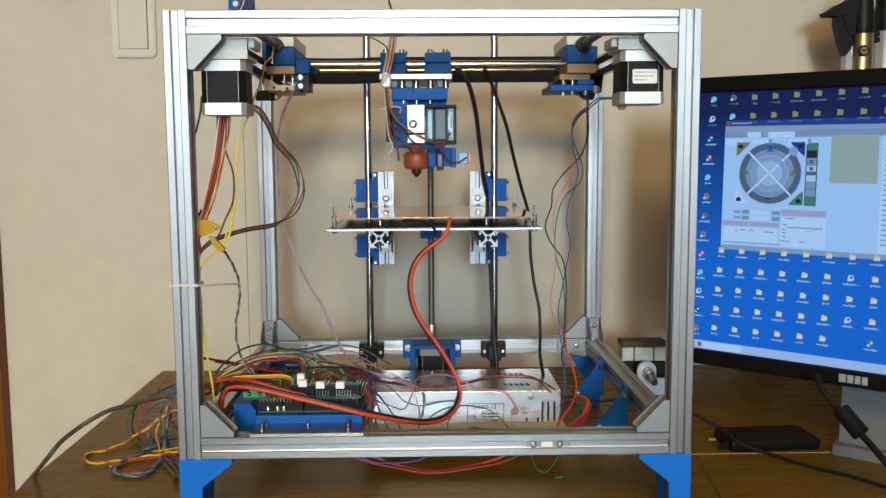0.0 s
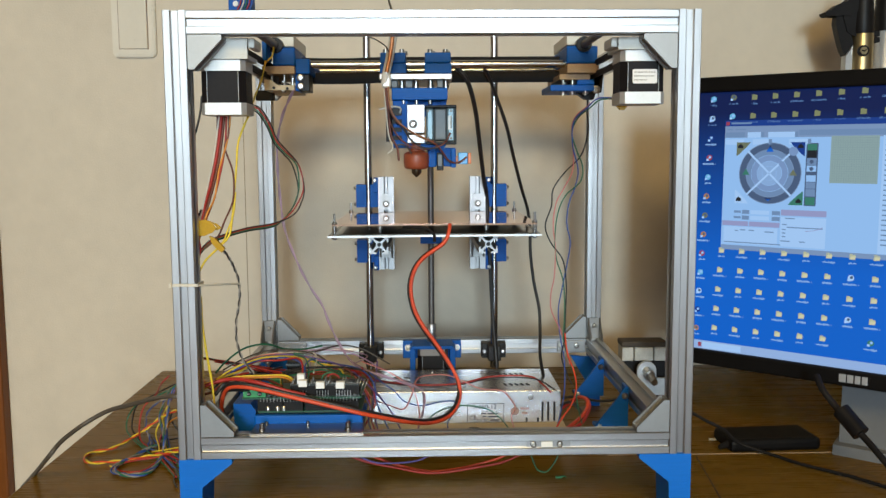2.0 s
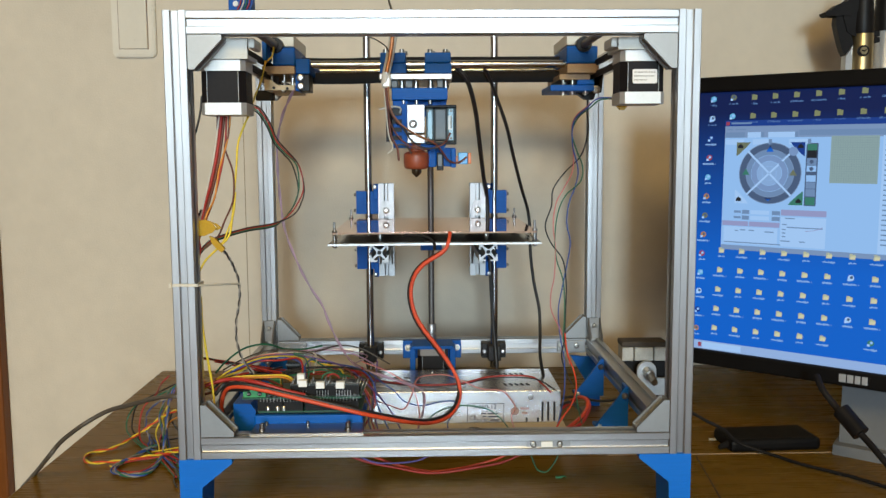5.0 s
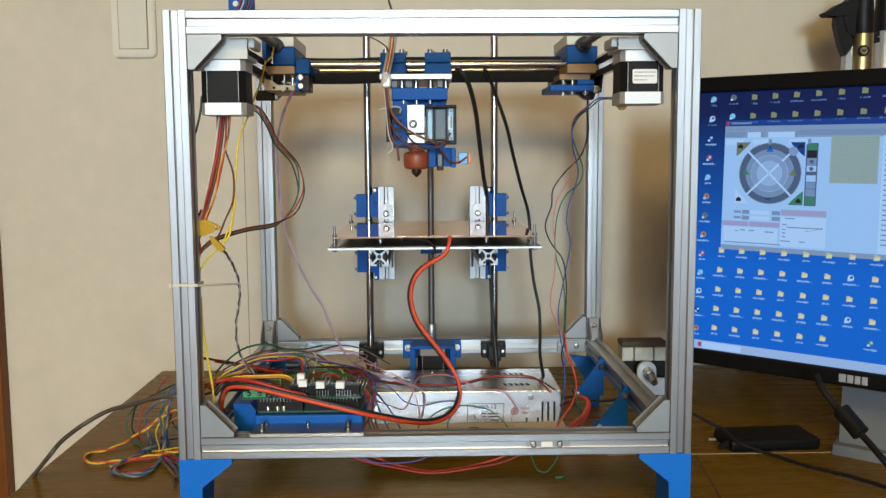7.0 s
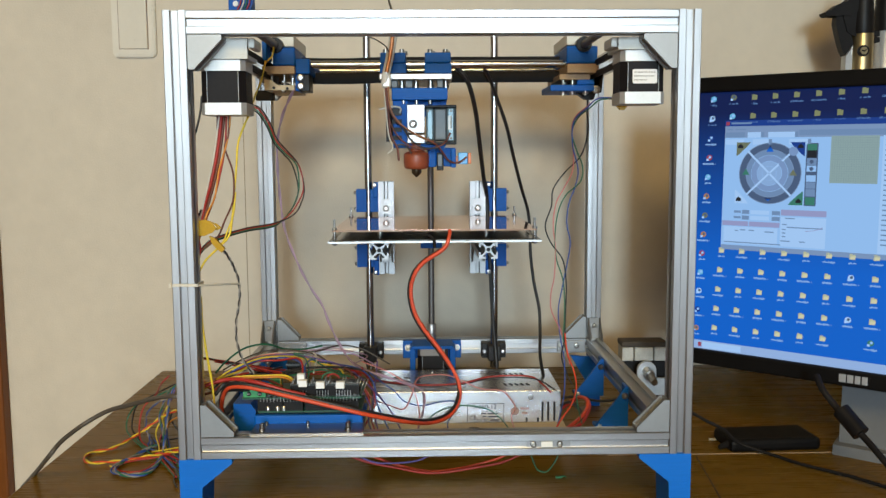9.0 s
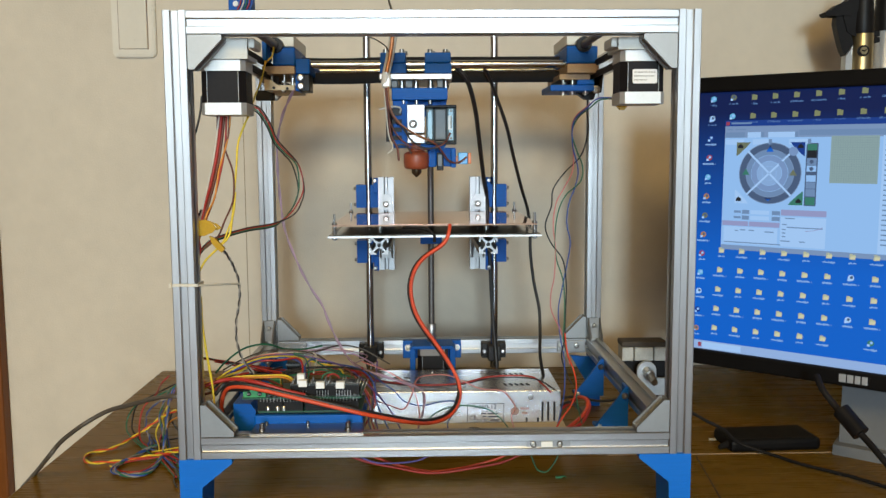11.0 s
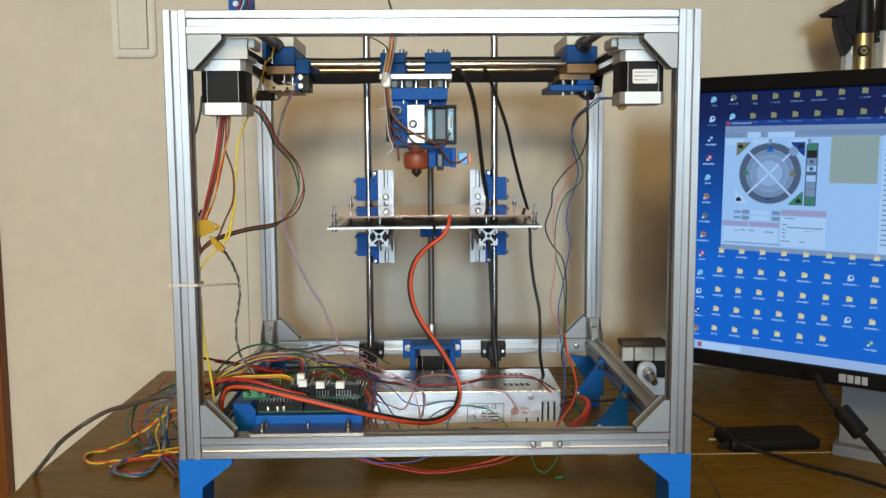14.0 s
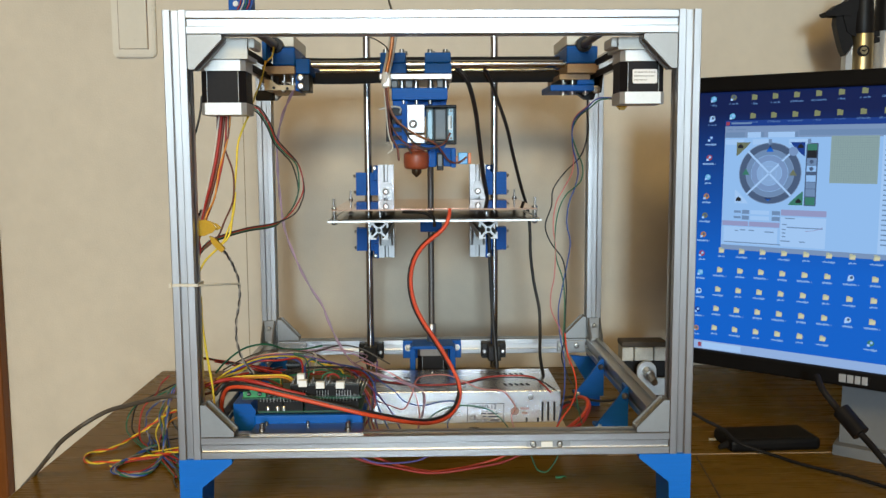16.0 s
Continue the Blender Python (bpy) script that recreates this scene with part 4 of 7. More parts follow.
for u0, u1, v0, v1, mt in ((0.014, 0.022, 0.0130, 0.0155, C_MID), (0.0235, 0.0315, 0.0120, 0.0165, C_MID), (0.033, 0.054, 0.0120, 0.0165, C_PALE), (0.057, 0.066, 0.0120, 0.0165, C_MID),
                           (0.014, 0.022, 0.0065, 0.0090, C_MID), (0.0235, 0.0315, 0.0055, 0.0100, C_MID), (0.033, 0.054, 0.0055, 0.0100, C_PALE), (0.057, 0.066, 0.0055, 0.0100, C_MID),
                           (0.067, 0.115, 0.0120, 0.0185, C_LILAC), (0.001, 0.031, -0.0020, 0.0035, C_LILAC), (0.032, 0.066, -0.0020, 0.0035, C_LILAC), (0.003, 0.064, -0.0225, -0.0030, C_PALE), (0.067, 0.115, -0.0225, 0.0105, C_PALE)):
    flat("control", WU0 + u0, WU0 + u1, v0, v1, mt, 3)
for u0, u1, v0 in ((0.072, 0.082, 0.0085), (0.016, 0.020, -0.008), (0.022, 0.028, -0.007), (0.032, 0.038, -0.007), (0.050, 0.060, -0.008), (0.004, 0.068, -0.0215), (0.069, 0.074, 0.0015), (0.069, 0.073, -0.004), (0.069, 0.073, -0.008), (0.069, 0.073, -0.012), (0.068, 0.078, -0.017), (0.088, 0.094, -0.017), (0.074, 0.112, -0.0015)):
    flat("print_line", WU0 + u0, WU0 + u1, v0, v0 + 0.0012, C_MID, 5)
flat_poly("plot_trace", [(WU0 + 0.094, -0.004), (WU0 + 0.102, -0.003), (WU0 + 0.108, -0.001), (WU0 + 0.112, 0.001), (WU0 + 0.112, 0.0002), (WU0 + 0.108, -0.0018), (WU0 + 0.102, -0.0037), (WU0 + 0.094, -0.0047)], C_LILAC, 6, "red plot trace")

FOLDER = Shape().prism([(-0.0031, -0.0031), (0.0029, -0.0029), (0.0031, 0.0022), (0.0008, 0.0023), (0.0002, 0.0032), (-0.0029, 0.0030)], "y", -0.0004, -0.00025).mesh("folder_icon")
FLAP = Shape().prism([(-0.0026, -0.0029), (0.0028, -0.0027), (0.0036, 0.0009), (-0.0016, 0.0008)], "y", -0.0006, -0.00045).mesh("flap")
FLAP.materials.append(C_FOLD)
FOLDER_DIM = FOLDER.copy()
FOLDER.materials.append(C_FOLDER)
FOLDER_DIM.materials.append(C_FOLDER_D)


def caption_mesh(w, seed, mat):
    """A line of unreadable small print: short strokes of uneven height, in one or two groups."""
    rnd, s, u = random.Random(seed), Shape(), -w
    while u < w:
        step = rnd.uniform(0.0005, 0.0010)
        if rnd.random() > 0.08:
            s.box(u, u + step * 0.85, -0.0004, -0.00025, -0.0079 + rnd.choice((0, 0, 0, -0.0005)), -0.0066 + rnd.choice((0, 0, 0.0006)))
        u += step
    me = s.mesh("caption")
    me.materials.append(mat)
    return me


CAPTION = {w: caption_mesh(w, k, C_TEXT) for k, w in enumerate((0.0036, 0.0050, 0.0066, 0.0078))}
CAPTION_DIM = {w: caption_mesh(w, k + 9, C_TEXT_D) for k, w in enumerate(CAPTION)}
widths = list(CAPTION)


def icon(u, v, mat=None, w=0.0050):
    dim = v > 0.11
    if mat in (None, C_FOLDER_D):
        ob = part("folder_icon", FOLDER if mat is None else FOLDER_DIM, C_FOLDER, screen, "", (u, 0, v))
        if mat is None:
            part("flap", FLAP, C_FOLD, ob)
    else:
        ob = flat_poly("desktop_icon", disc(u, v, 0.0034, 9), mat, 2)
        flat_poly("icon_mark", [(u - 0.0034, v - 0.0036), (u - 0.0008, v - 0.0036), (u - 0.0008, v - 0.0012), (u - 0.0034, v - 0.0012)], C_PALE, 3)
        flat_poly("icon_mark", disc(u + 0.0006, v + 0.0006, 0.0016, 7), C_DARK if mat in (C_PALE, C_ORANGE, C_OLIVE) else C_PANEL, 3)
    part("caption", (CAPTION_DIM if dim else CAPTION)[w], C_TEXT, screen, "", (u, 0, v))
    return ob


def grid_place(c00, c10, c01, c11, a, e):
    """A place in a slightly skewed grid of icons from its four corner places."""
    return [(1 - a) * (1 - e) * p + a * (1 - e) * q + (1 - a) * e * r + a * e * t for p, q, r, t in zip(c00, c10, c01, c11)]


for row in range(5):
    for col in range(15):
        if (row, col) == (4, 6):
            continue
        u, v = grid_place((-0.1523, -0.0315), (0.0136, -0.0283), (-0.1572, -0.1236), (0.0125, -0.1193), col / 7, row / 4)
        if u < 0.182:
            icon(u, v, C_PALE if (row, col) in ((1, 6), (3, 6)) else C_LEAF if (row, col) == (4, 7) else None, widths[(row * 3 + col * 2) % 4])
for row in range(2):
    for col in range(13):
        u, v = grid_place((-0.1215, 0.1437), (-0.0066, 0.1463), (-0.1224, 0.123), (-0.0071, 0.1247), col / 5, row)
        if u < 0.182:
            icon(u, v, C_FOLDER_D, widths[(row + col) % 4])
for k, mt in enumerate((C_CYAN, C_PALE, C_NAVY, C_RED, C_CYAN, C_ORANGE, C_OLIVE, C_ORANGE, C_RED, C_CYAN, C_PALE, C_NAVY, C_ORANGE)):
    u, v = grid_place((-0.1683, 0.1429), (-0.1446, 0.1433), (-0.1793, -0.1264), (-0.1545, -0.1246), 0, k / 12)
    icon(u, v, mt, widths[k % 4])
icon(*(-0.1452, 0.144), C_OLIVE, 0.0050)
icon(*(-0.1456, 0.1229), C_CYAN, 0.0050)

# stand, in the monitor's heading but upright
STAND_GREY = material("silver_grey_plastic", (0.15, 0.152, 0.155), 0.45, 0.1, 0.06, 30)
stand = thing("monitor_stand", "silver grey monitor stand on the desk", "monitor stand")
stand.matrix_world = Matrix.Translation((0.4546, 0.1485, 0)) @ Matrix.Rotation(radians(-39.6), 4, "Z")
part("neck", Shape().prism([(-0.030, 0.012), (0.034, 0.012), (0.030, 0.20), (-0.026, 0.20)], "y", 0.058, 0.085), STAND_GREY, stand, "silver neck")
part("base", Shape().prism([(-0.033, 0.044), (-0.044, 0.19), (0.10, 0.19), (0.10, 0.044)], "z", 0.0, 0.012), STAND_GREY, stand, "silver base plate")

# ---- black power brick and cables on the desk ----
fl, fr = Vector((0.3465, 0.2101, 0)), Vector((0.4566, 0.2176, 0))
way = (fr - fl).normalized()
brick = thing("power_adapter", "black power adapter lying on the desk", "power adapter")
brick.matrix_world = Matrix.Translation(fl) @ Matrix.Rotation(math.atan2(way.y, way.x), 4, "Z")
part("case", Shape().box(-0.004, 0.105, 0.0, 0.055, 0.0, 0.0150, 0.0050), BEZEL, brick)
part("strain_relief", Shape().rod((-0.003, 0.012, 0.008), (-0.016, 0.004, 0.007), 0.0042, 14, 0.0028), RUBBER, brick, "black cord sleeve")
solid("cable", Shape().tube([(0.2896, 0.2, 0.0539), (0.3092, 0.2, 0.0425), (0.3289, 0.2, 0.0323)] + [(0.3527, 0.2102, 0.012), (0.3849, 0.1916, 0.004), (0.4042, 0.1616, 0.004), (0.4372, 0.1263, 0.004), (0.4647, 0.0874, 0.004)], 0.0019), RUBBER, "black power cord lying across the desk", "cable")
cord = thing("video_cable", "black monitor cable with a ferrite bead", "cable")
part("cord", Shape().tube([(0.4059, 0.14, 0.1092), (0.4062, 0.125, 0.0979), (0.4133, 0.115, 0.0856), (0.4214, 0.1, 0.0721), (0.4319, 0.085, 0.059), (0.4366, 0.06, 0.0473), (0.4431, 0.04, 0.0347)], 0.0035, 10), RUBBER, cord)
part("ferrite", Shape().rod((0.4179, 0.108, 0.081), (0.4293, 0.087, 0.0625), 0.0090, 18), BLACK_PLASTIC, cord, "thick black ferrite bead")
solid("paper_scrap", Shape().box(-0.0045, 0.0045, -0.002, 0.002, 0.0, 0.002, 0.0004), WHITE, "small white plastic scrap on the desk", "scrap", loc=Matrix.Translation((0.337, 0.2589, 0)))
LEAFGREEN = material("green_plastic", (0.03, 0.26, 0.10), 0.4, 0, 0.1, 60)
solid("wire_clip", Shape().box(-0.003, 0.003, -0.002, 0.002, 0, 0.0015, 0.0004).tube([(0.003, 0, 0.001), (0.006, 0.002, 0.001), (0.008, -0.001, 0.001)], 0.0006), LEAFGREEN, "tiny green scrap on the desk", "scrap", loc=Matrix.Translation((0.1318, 0.1415, 0)))
OLD_JOINT = material("dirty_joint", (0.035, 0.02, 0.008), 0.7, 0, 0.3, 60)
part("board_joint", Shape().box(0.20, 1.2, 0.2089, 0.2113, -0.004, 0.0006), TAN, desk, "pale joint between two boards")

part("board_joint", Shape().prism([(0.2988, 0.2023), (0.3000, 0.2023), (0.2783, 0.0067), (0.2771, 0.0067)], "z", -0.003, 0.0004), OLD_JOINT, desk, "dark joint across the boards")

# ---- tools behind the monitor ----
GOLD = material("champagne_metal", (0.46, 0.38, 0.22), 0.3, 0.95, 0.08, 40, 0.03, 300, (1, 1, 0.05))
TY = 0.52
tool = thing("spray_bottle", "champagne gold bottle with a black trigger cap", "bottle")
bx, r, shoulder = 0.6282, 0.0158, 0.5168
part("bottle", Shape().turned((bx, TY, 0), [(0, r * 0.9), (0.003, r), (shoulder - 0.002, r), (shoulder, r * 0.96)], 32), GOLD, tool)
part("cap", Shape().turned((bx - 0.001, TY, shoulder - 0.001), [(0, r * 1.0), (0.002, r * 1.04), (0.030, r * 0.98), (0.050, r * 0.92), (0.07, r * 0.86)], 28), BLACK_PLASTIC, tool, "black cap")
hood = Shape()
for w, e in ((0.010, 0.0), (0.0125, 0.0015)):
    hood.prism([(0.5682, 0.5456), (0.5691, 0.5424), (0.5719, 0.5405), (0.5796, 0.5407), (0.5868, 0.5399), (0.5950, 0.5412), (0.6069, 0.5401), (0.6189, 0.5486), (0.6177, 0.5752), (0.6057, 0.5667), (0.5991, 0.5609), (0.5910, 0.5583), (0.5845, 0.5551), (0.5776, 0.5493)], "y", TY - w + 2 * e, TY + w - 2 * e)
part("hood", hood, BLACK_PLASTIC, tool, "black nozzle hood")
part("trigger", Shape().prism([(0.5863, 0.5402), (0.5856, 0.5300), (0.5882, 0.5199), (0.5921, 0.5059), (0.5960, 0.4930), (0.6008, 0.4844), (0.6065, 0.4925), (0.6128, 0.5010), (0.6102, 0.5099), (0.6069, 0.5220), (0.6048, 0.5327), (0.6036, 0.5401)], "y", TY - 0.007, TY + 0.007), BLACK_PLASTIC, tool, "black trigger")
part("collar", Shape().prism([(0.5950, 0.5418), (0.6065, 0.5487), (0.6325, 0.5539), (0.6374, 0.5197), (0.6156, 0.5112), (0.6083, 0.5139), (0.6021, 0.5177), (0.5983, 0.5300)], "y", TY - 0.009, TY + 0.009), BLACK_PLASTIC, tool, "black collar between cap and trigger")
part("guard", Shape().prism([(0.6036, 0.4844), (0.6139, 0.5005), (0.6167, 0.5005), (0.6210, 0.4649), (0.6033, 0.4650)], "y", TY - 0.004, TY + 0.010), SILVER, tool, "silver guard behind the trigger")
mark = part("emblem", Shape().prism(disc(0.6233, 0.4905, 0.0080, 28), "y", TY - r - 0.0012, TY - r + 0.0030), BLACK_PLASTIC, tool, "round dark emblem")
part("emblem_core", Shape().prism(disc(0.6233, 0.4905, 0.0058, 6), "y", TY - r - 0.0018, TY - r - 0.0013), GOLD, mark)
part("emblem_bar", Shape().prism([(0.6233 + u, 0.4905 + v) for u, v in ((-0.004, -0.0005), (0.0008, -0.0018), (0.0040, 0.0012), (0.0026, 0.0024), (0.0004, 0.0002), (-0.0032, 0.0012))], "y", TY - r - 0.0024, TY - r - 0.0019), BLACK_PLASTIC, mark)
tool2 = thing("spray_bottle", "silver bottle with dark markings and a black cap", "bottle")
bx2, r2, top2 = 0.6748, 0.0147, 0.5211
part("bottle", Shape().turned((bx2, TY + 0.025, 0), [(0, r2 * 0.9), (0.003, r2), (top2, r2), (top2 + 0.002, r2 * 0.92)], 28), SILVER, tool2)
part("cap", Shape().turned((bx2, TY + 0.025, top2 + 0.002), [(0, r2 * 1.02), (0.02, r2 * 1.1), (0.05, r2)], 24), BLACK_PLASTIC, tool2)
for mx, mz in ((0.6491, 0.5165), (0.6495, 0.5079)):
    part("marking", Shape().prism(rounded(mx - 0.0042, mx + 0.0042, mz - 0.0040, mz + 0.0040, 0.0020), "y", TY - 0.0015, TY + 0.012), BLACK_PLASTIC, tool2)

# ---- clamp stand behind the printer ----
cl = thing("bench_clamp", "silver metal clamp bracket with white blocks on a dark base", "clamp")
CY = 0.47
OLD_WOOD = material("old_dark_wood", (0.055, 0.038, 0.022), 0.6, 0, 0.3, 40, 0.2, 200, (1, 8, 8))
DUSTY = material("dusty_white_metal", (0.50, 0.48, 0.43), 0.5, 0.1, 0.25, 60)
part("bar", Shape().box(0.2737, 0.3384, CY, CY + 0.03, 0.0684, 0.0759, 0.001), OLD_WOOD, cl, "dark wooden bar")
for a, e in ((0.274, 0.2903), (0.292, 0.319), (0.3206, 0.3403)):
    part("block", Shape().box(a, e, CY - 0.001, CY + 0.028, 0.0477, 0.0676, 0.0012), DUSTY, cl, "white block")
cxx, czz, rr = 0.3037, 0.0394, 0.0135
poly = [(cxx + rr * math.cos(radians(a)), czz + rr * math.sin(radians(a))) for a in range(0, 181, 15)]
poly = [(0.3435, 0.0285), (cxx + rr, 0.0285)] + poly + [(cxx - rr, czz - 0.006), (cxx - 0.004, 0.0063), (0.3435, 0.0022)]
part("bracket", Shape().prism(poly, "y", 0.444, 0.450), SILVER, cl, "silver bracket with a round head")
part("bolt", Shape().rod((cxx, 0.451, czz), (cxx + 0.001, 0.428, czz - 0.003), 0.0072, 18).rod((cxx + 0.001, 0.434, czz - 0.001), (cxx + 0.002, 0.410, czz - 0.008), 0.0050, 16), ZINC, cl, "steel bolt")
part("base", Shape().box(0.2776, 0.3474, CY + 0.002, CY + 0.026, 0, 0.0468, 0.001).box(0.3012, 0.3432, 0.451, CY + 0.002, 0, 0.0022 + 0.004), BLACK_PLASTIC, cl, "dark base")

# ---- power supply on a board hung below the frame ----
TRAY_Z = 0.0304
tray = thing("tray_board", "pale plywood board hung under the frame", "board")
PLY = material("pale_plywood", (0.55, 0.44, 0.26), 0.55, 0, 0.12, 20, 0.15, 200, (1, 6, 1))
part("board", Shape().box(-0.082, 0.1534, 0.195, 0.375, TRAY_Z - 0.006, TRAY_Z, 0.0006), PLY, tray)
part("batten", Shape().box(0.1534 + 0.0004, 0.205, 0.195, 0.214, TRAY_Z - 0.006, TRAY_Z - 0.0005, 0.0006), CREAM, tray, "pale batten")
STEEL_SHEET = material("galvanised_sheet", (0.50, 0.50, 0.515), 0.26, 0.9, 0.10, 14, 0.02, 120, (0.3, 1, 1))
psu = thing("power_supply", "silver sheet-metal power supply with vent slots and printed label", "power supply")
PX0, PX1, PY0, PY1, PZ1 = -0.0732, 0.1497, 0.24, 0.346, 0.069
part("case", Shape().box(PX0, PX1, PY0, PY1, TRAY_Z, PZ1, 0.0008), STEEL_SHEET, psu)
VENT = Shape().box(-0.0012, 0.0012, -0.0042, 0.0042, 0, 0.0004).mesh("vent_slot")
for row, yy in ((0, 0.268), (1, 0.318)):
    for k in range(5):
        part("vent_slot", VENT, BLACK_PLASTIC, psu, "", Matrix.Translation((0.0863 + k * 0.0068 - 0.002 * row, yy, PZ1 + 0.0001)) @ Matrix.Rotation(radians(18), 4, "Z"))
for k in range(6):
    part("vent_slot", VENT, BLACK_PLASTIC, psu, "", Matrix.Translation((-0.0454 + 0.013 * (k % 3), 0.285 + 0.02 * (k // 3), PZ1 + 0.0001)) @ Matrix.Rotation(radians(65), 4, "Z"))
SLIT = Shape().box(-0.0011, 0.0011, -0.0003, 0.0003, -0.0115, 0.0115).mesh("side_slit")
for px in (0.1279, 0.1346, 0.1419):
    part("side_slit", SLIT, BLACK_PLASTIC, psu, "", (px, PY0 - 0.0002, 0.0439))
for px in (0.1092, 0.1226):
    part("side_slit", Shape().box(-0.001, 0.001, -0.0003, 0.0003, -0.0025, 0.0025), BLACK_PLASTIC, psu, "", (px, PY0 - 0.0002, 0.0339))
part("screw", Shape().turned((-0.0009, 0.33, PZ1), [(0, 0.0035), (0.0015, 0.003)], 12), ZINC, psu)
part("screw", screw_mesh(0.0032, 0.0012, 12), ZINC, psu, "", (0.1138, PY0, 0.0611))
INK = material("grey_print", (0.035, 0.035, 0.04), 0.6, 0, 0.1, 60)
lab = part("label", Shape().box(0.0392, 0.0825, PY0 - 0.0003, PY0 + 0.0001, 0.0318, 0.0543), STEEL_SHEET, psu, "printed rating label with a frame")
lx0, lx1, lz0, lz1 = 0.0392, 0.0825, 0.0318, 0.0543
for a, e, c, d in ((lx0, lx1, lz0, lz0 + 0.0006), (lx0, lx1, lz1 - 0.0006, lz1), (lx0, lx0 + 0.0006, lz0, lz1), (lx1 - 0.0006, lx1, lz0, lz1)):
    part("label_border", Shape().box(a, e, PY0 - 0.0005, PY0 - 0.0003, c, d), INK, lab)
writing("model_text", "S-360-12", 0.0078, INK, lab, Matrix.Translation(((lx0 + lx1) / 2 - 0.001, PY0 - 0.0004, lz1 - 0.0042)))
writing("mark_text", "CE", 0.0075, INK, lab, Matrix.Translation((lx0 + 0.0068, PY0 - 0.0004, lz0 + 0.0048)))
writing("output_text", "OUTPUT", 0.0036, INK, lab, Matrix.Translation((lx0 + 0.0185, PY0 - 0.0004, lz0 + 0.0024)))
for a, e, z in ((0.016, 0.022, 0.0100), (0.024, 0.036, 0.0100), (0.018, 0.022, 0.0066), (0.024, 0.038, 0.0064), (0.027, 0.038, 0.0022)):
    part("print_line", Shape().box(lx0 + a, lx0 + e, PY0 - 0.0005, PY0 - 0.0003, lz0 + z - 0.0008, lz0 + z + 0.0008), INK, lab)
PINKISH = material("pink_print", (0.46, 0.33, 0.33), 0.6, 0, 0.1, 60)
st = part("pass_sticker", Shape().box(0.0998, 0.1132, PY0 - 0.0003, PY0 + 0.0001, 0.0387, 0.0517), STEEL_SHEET, psu, "small sticker with pink print")
part("print_line", Shape().box(0.1018, 0.1118, PY0 - 0.0005, PY0 - 0.0003, 0.0462, 0.049), PINKISH, st)
part("print_line", Shape().box(0.1032, 0.1098, PY0 - 0.0005, PY0 - 0.0003, 0.0408, 0.0435), PINKISH, st)
part("round_seal", Shape().prism(disc(0.0952, 0.0443, 0.005, 20), "y", PY0 - 0.0004, PY0 - 0.0001), PINKISH, psu, "round pink seal")

# blue hangers between side rails and board
for sx in (-1, 1):
    for y in (0.158, 0.288):
        hg = thing("hanger_bracket", "blue printed triangular bracket on the side rail", "bracket", "blue hanger brackets")
        x = sx * 0.2098
        s = Shape().prism([(x, ZB + 0.019), (x, 0.048), (x - sx * 0.034, 0.048), (x - sx * 0.035, 0.052), (x - sx * 0.012, ZB + 0.006), (x - sx * 0.004, ZB + 0.019)], "y", y, y + 0.003)
        s.box(x, x - sx * 0.035, y + 0.003, y + 0.020, 0.048, 0.051).box(x, x - sx * 0.003, y + 0.003, y + 0.020, 0.051, ZB + 0.019)
        part("body", s, BLUE, hg)
        part("screw", Shape().turned((x - sx * 0.003, y - 0.002, ZB + 0.010), [(0, 0.0035), (0.003, 0.0035), (0.0038, 0.0024)], 12, (-sx, -0.6, 0)), ZINC, hg)
        part("screw", screw_mesh(0.0022, 0.0015, 10), ZINC, hg, "", (x - sx * 0.031, y, 0.0515))

# ---- control board in its blue holder on the front rail ----
ROLLED = material("bright_rolled_strip", (0.34, 0.335, 0.33), 0.34, 1.0, 0.10, 30, 0.02, 300, (0.1, 1, 1))
PCB_G = material("green_circuit_board", (0.012, 0.075, 0.045), 0.35, 0, 0.25, 120)
TERM_G = material("green_terminal", (0.045, 0.28, 0.10), 0.4, 0, 0.08, 60)
hold = thing("board_holder", "bright blue printed holder on the front rail", "holder")
HB0, HB1 = -0.1689, -0.0682
part("tray", Shape().box(HB0, HB1, 0.034, 0.040, 0.0927, 0.1046, 0.0015).box(HB0, HB1, 0.040, 0.10, 0.0927, 0.0927 + 0.004), BLUE, hold)
part("side", Shape().prism([(-0.1929, 0.0802), (-0.1746, 0.0802), (-0.1724, 0.1014), (-0.1773, 0.1086), (-0.194, 0.1086)], "y", 0.06, 0.10), BLUE, hold)
for px in (-0.1567, -0.1187, -0.081):
    part("screw", Shape().turned((px, 0.030, 0.094), [(-0.002, 0.0022), (0.003, 0.0022), (0.003, 0.0013), (0.006, 0.0013)], 10), ZINC, hold)
    part("notch", Shape().turned((px, 0.0335, 0.0916), [(0, 0.0045), (0.004, 0.0045)], 12), BLUE, hold)
for px in (-0.158, -0.0802):
    part("spacer", Shape().turned((px, 0.014, ZB + 0.02), [(0, 0.003), (0.004, 0.003), (0.0045, 0.0022), (0.0085, 0.0022)], 10), ZINC, hold)
part("rail_plate", Shape().box(-0.1674, -0.0658, 0.004, 0.034, ZB + 0.0201, ZB + 0.0218), ROLLED, hold, "aluminium strip")
ctl = thing("control_board", "stacked green printer control boards with headers and drivers", "circuit board")
bz = 0.1051
part("lower_board", Shape().box(-0.1667, -0.0694, 0.041, 0.094, bz, bz + 0.0016), PCB_G, ctl)
for px0, px1, h in ((-0.1668, -0.1436, 0.011), (-0.1426, -0.1246, 0.009), (-0.1225, -0.0728, 0.0085)):
    part("socket_strip", Shape().box(px0, px1, 0.0415, 0.047, bz + 0.0017, bz + 0.0017 + h), BLACK_PLASTIC, ctl, "black socket strip")
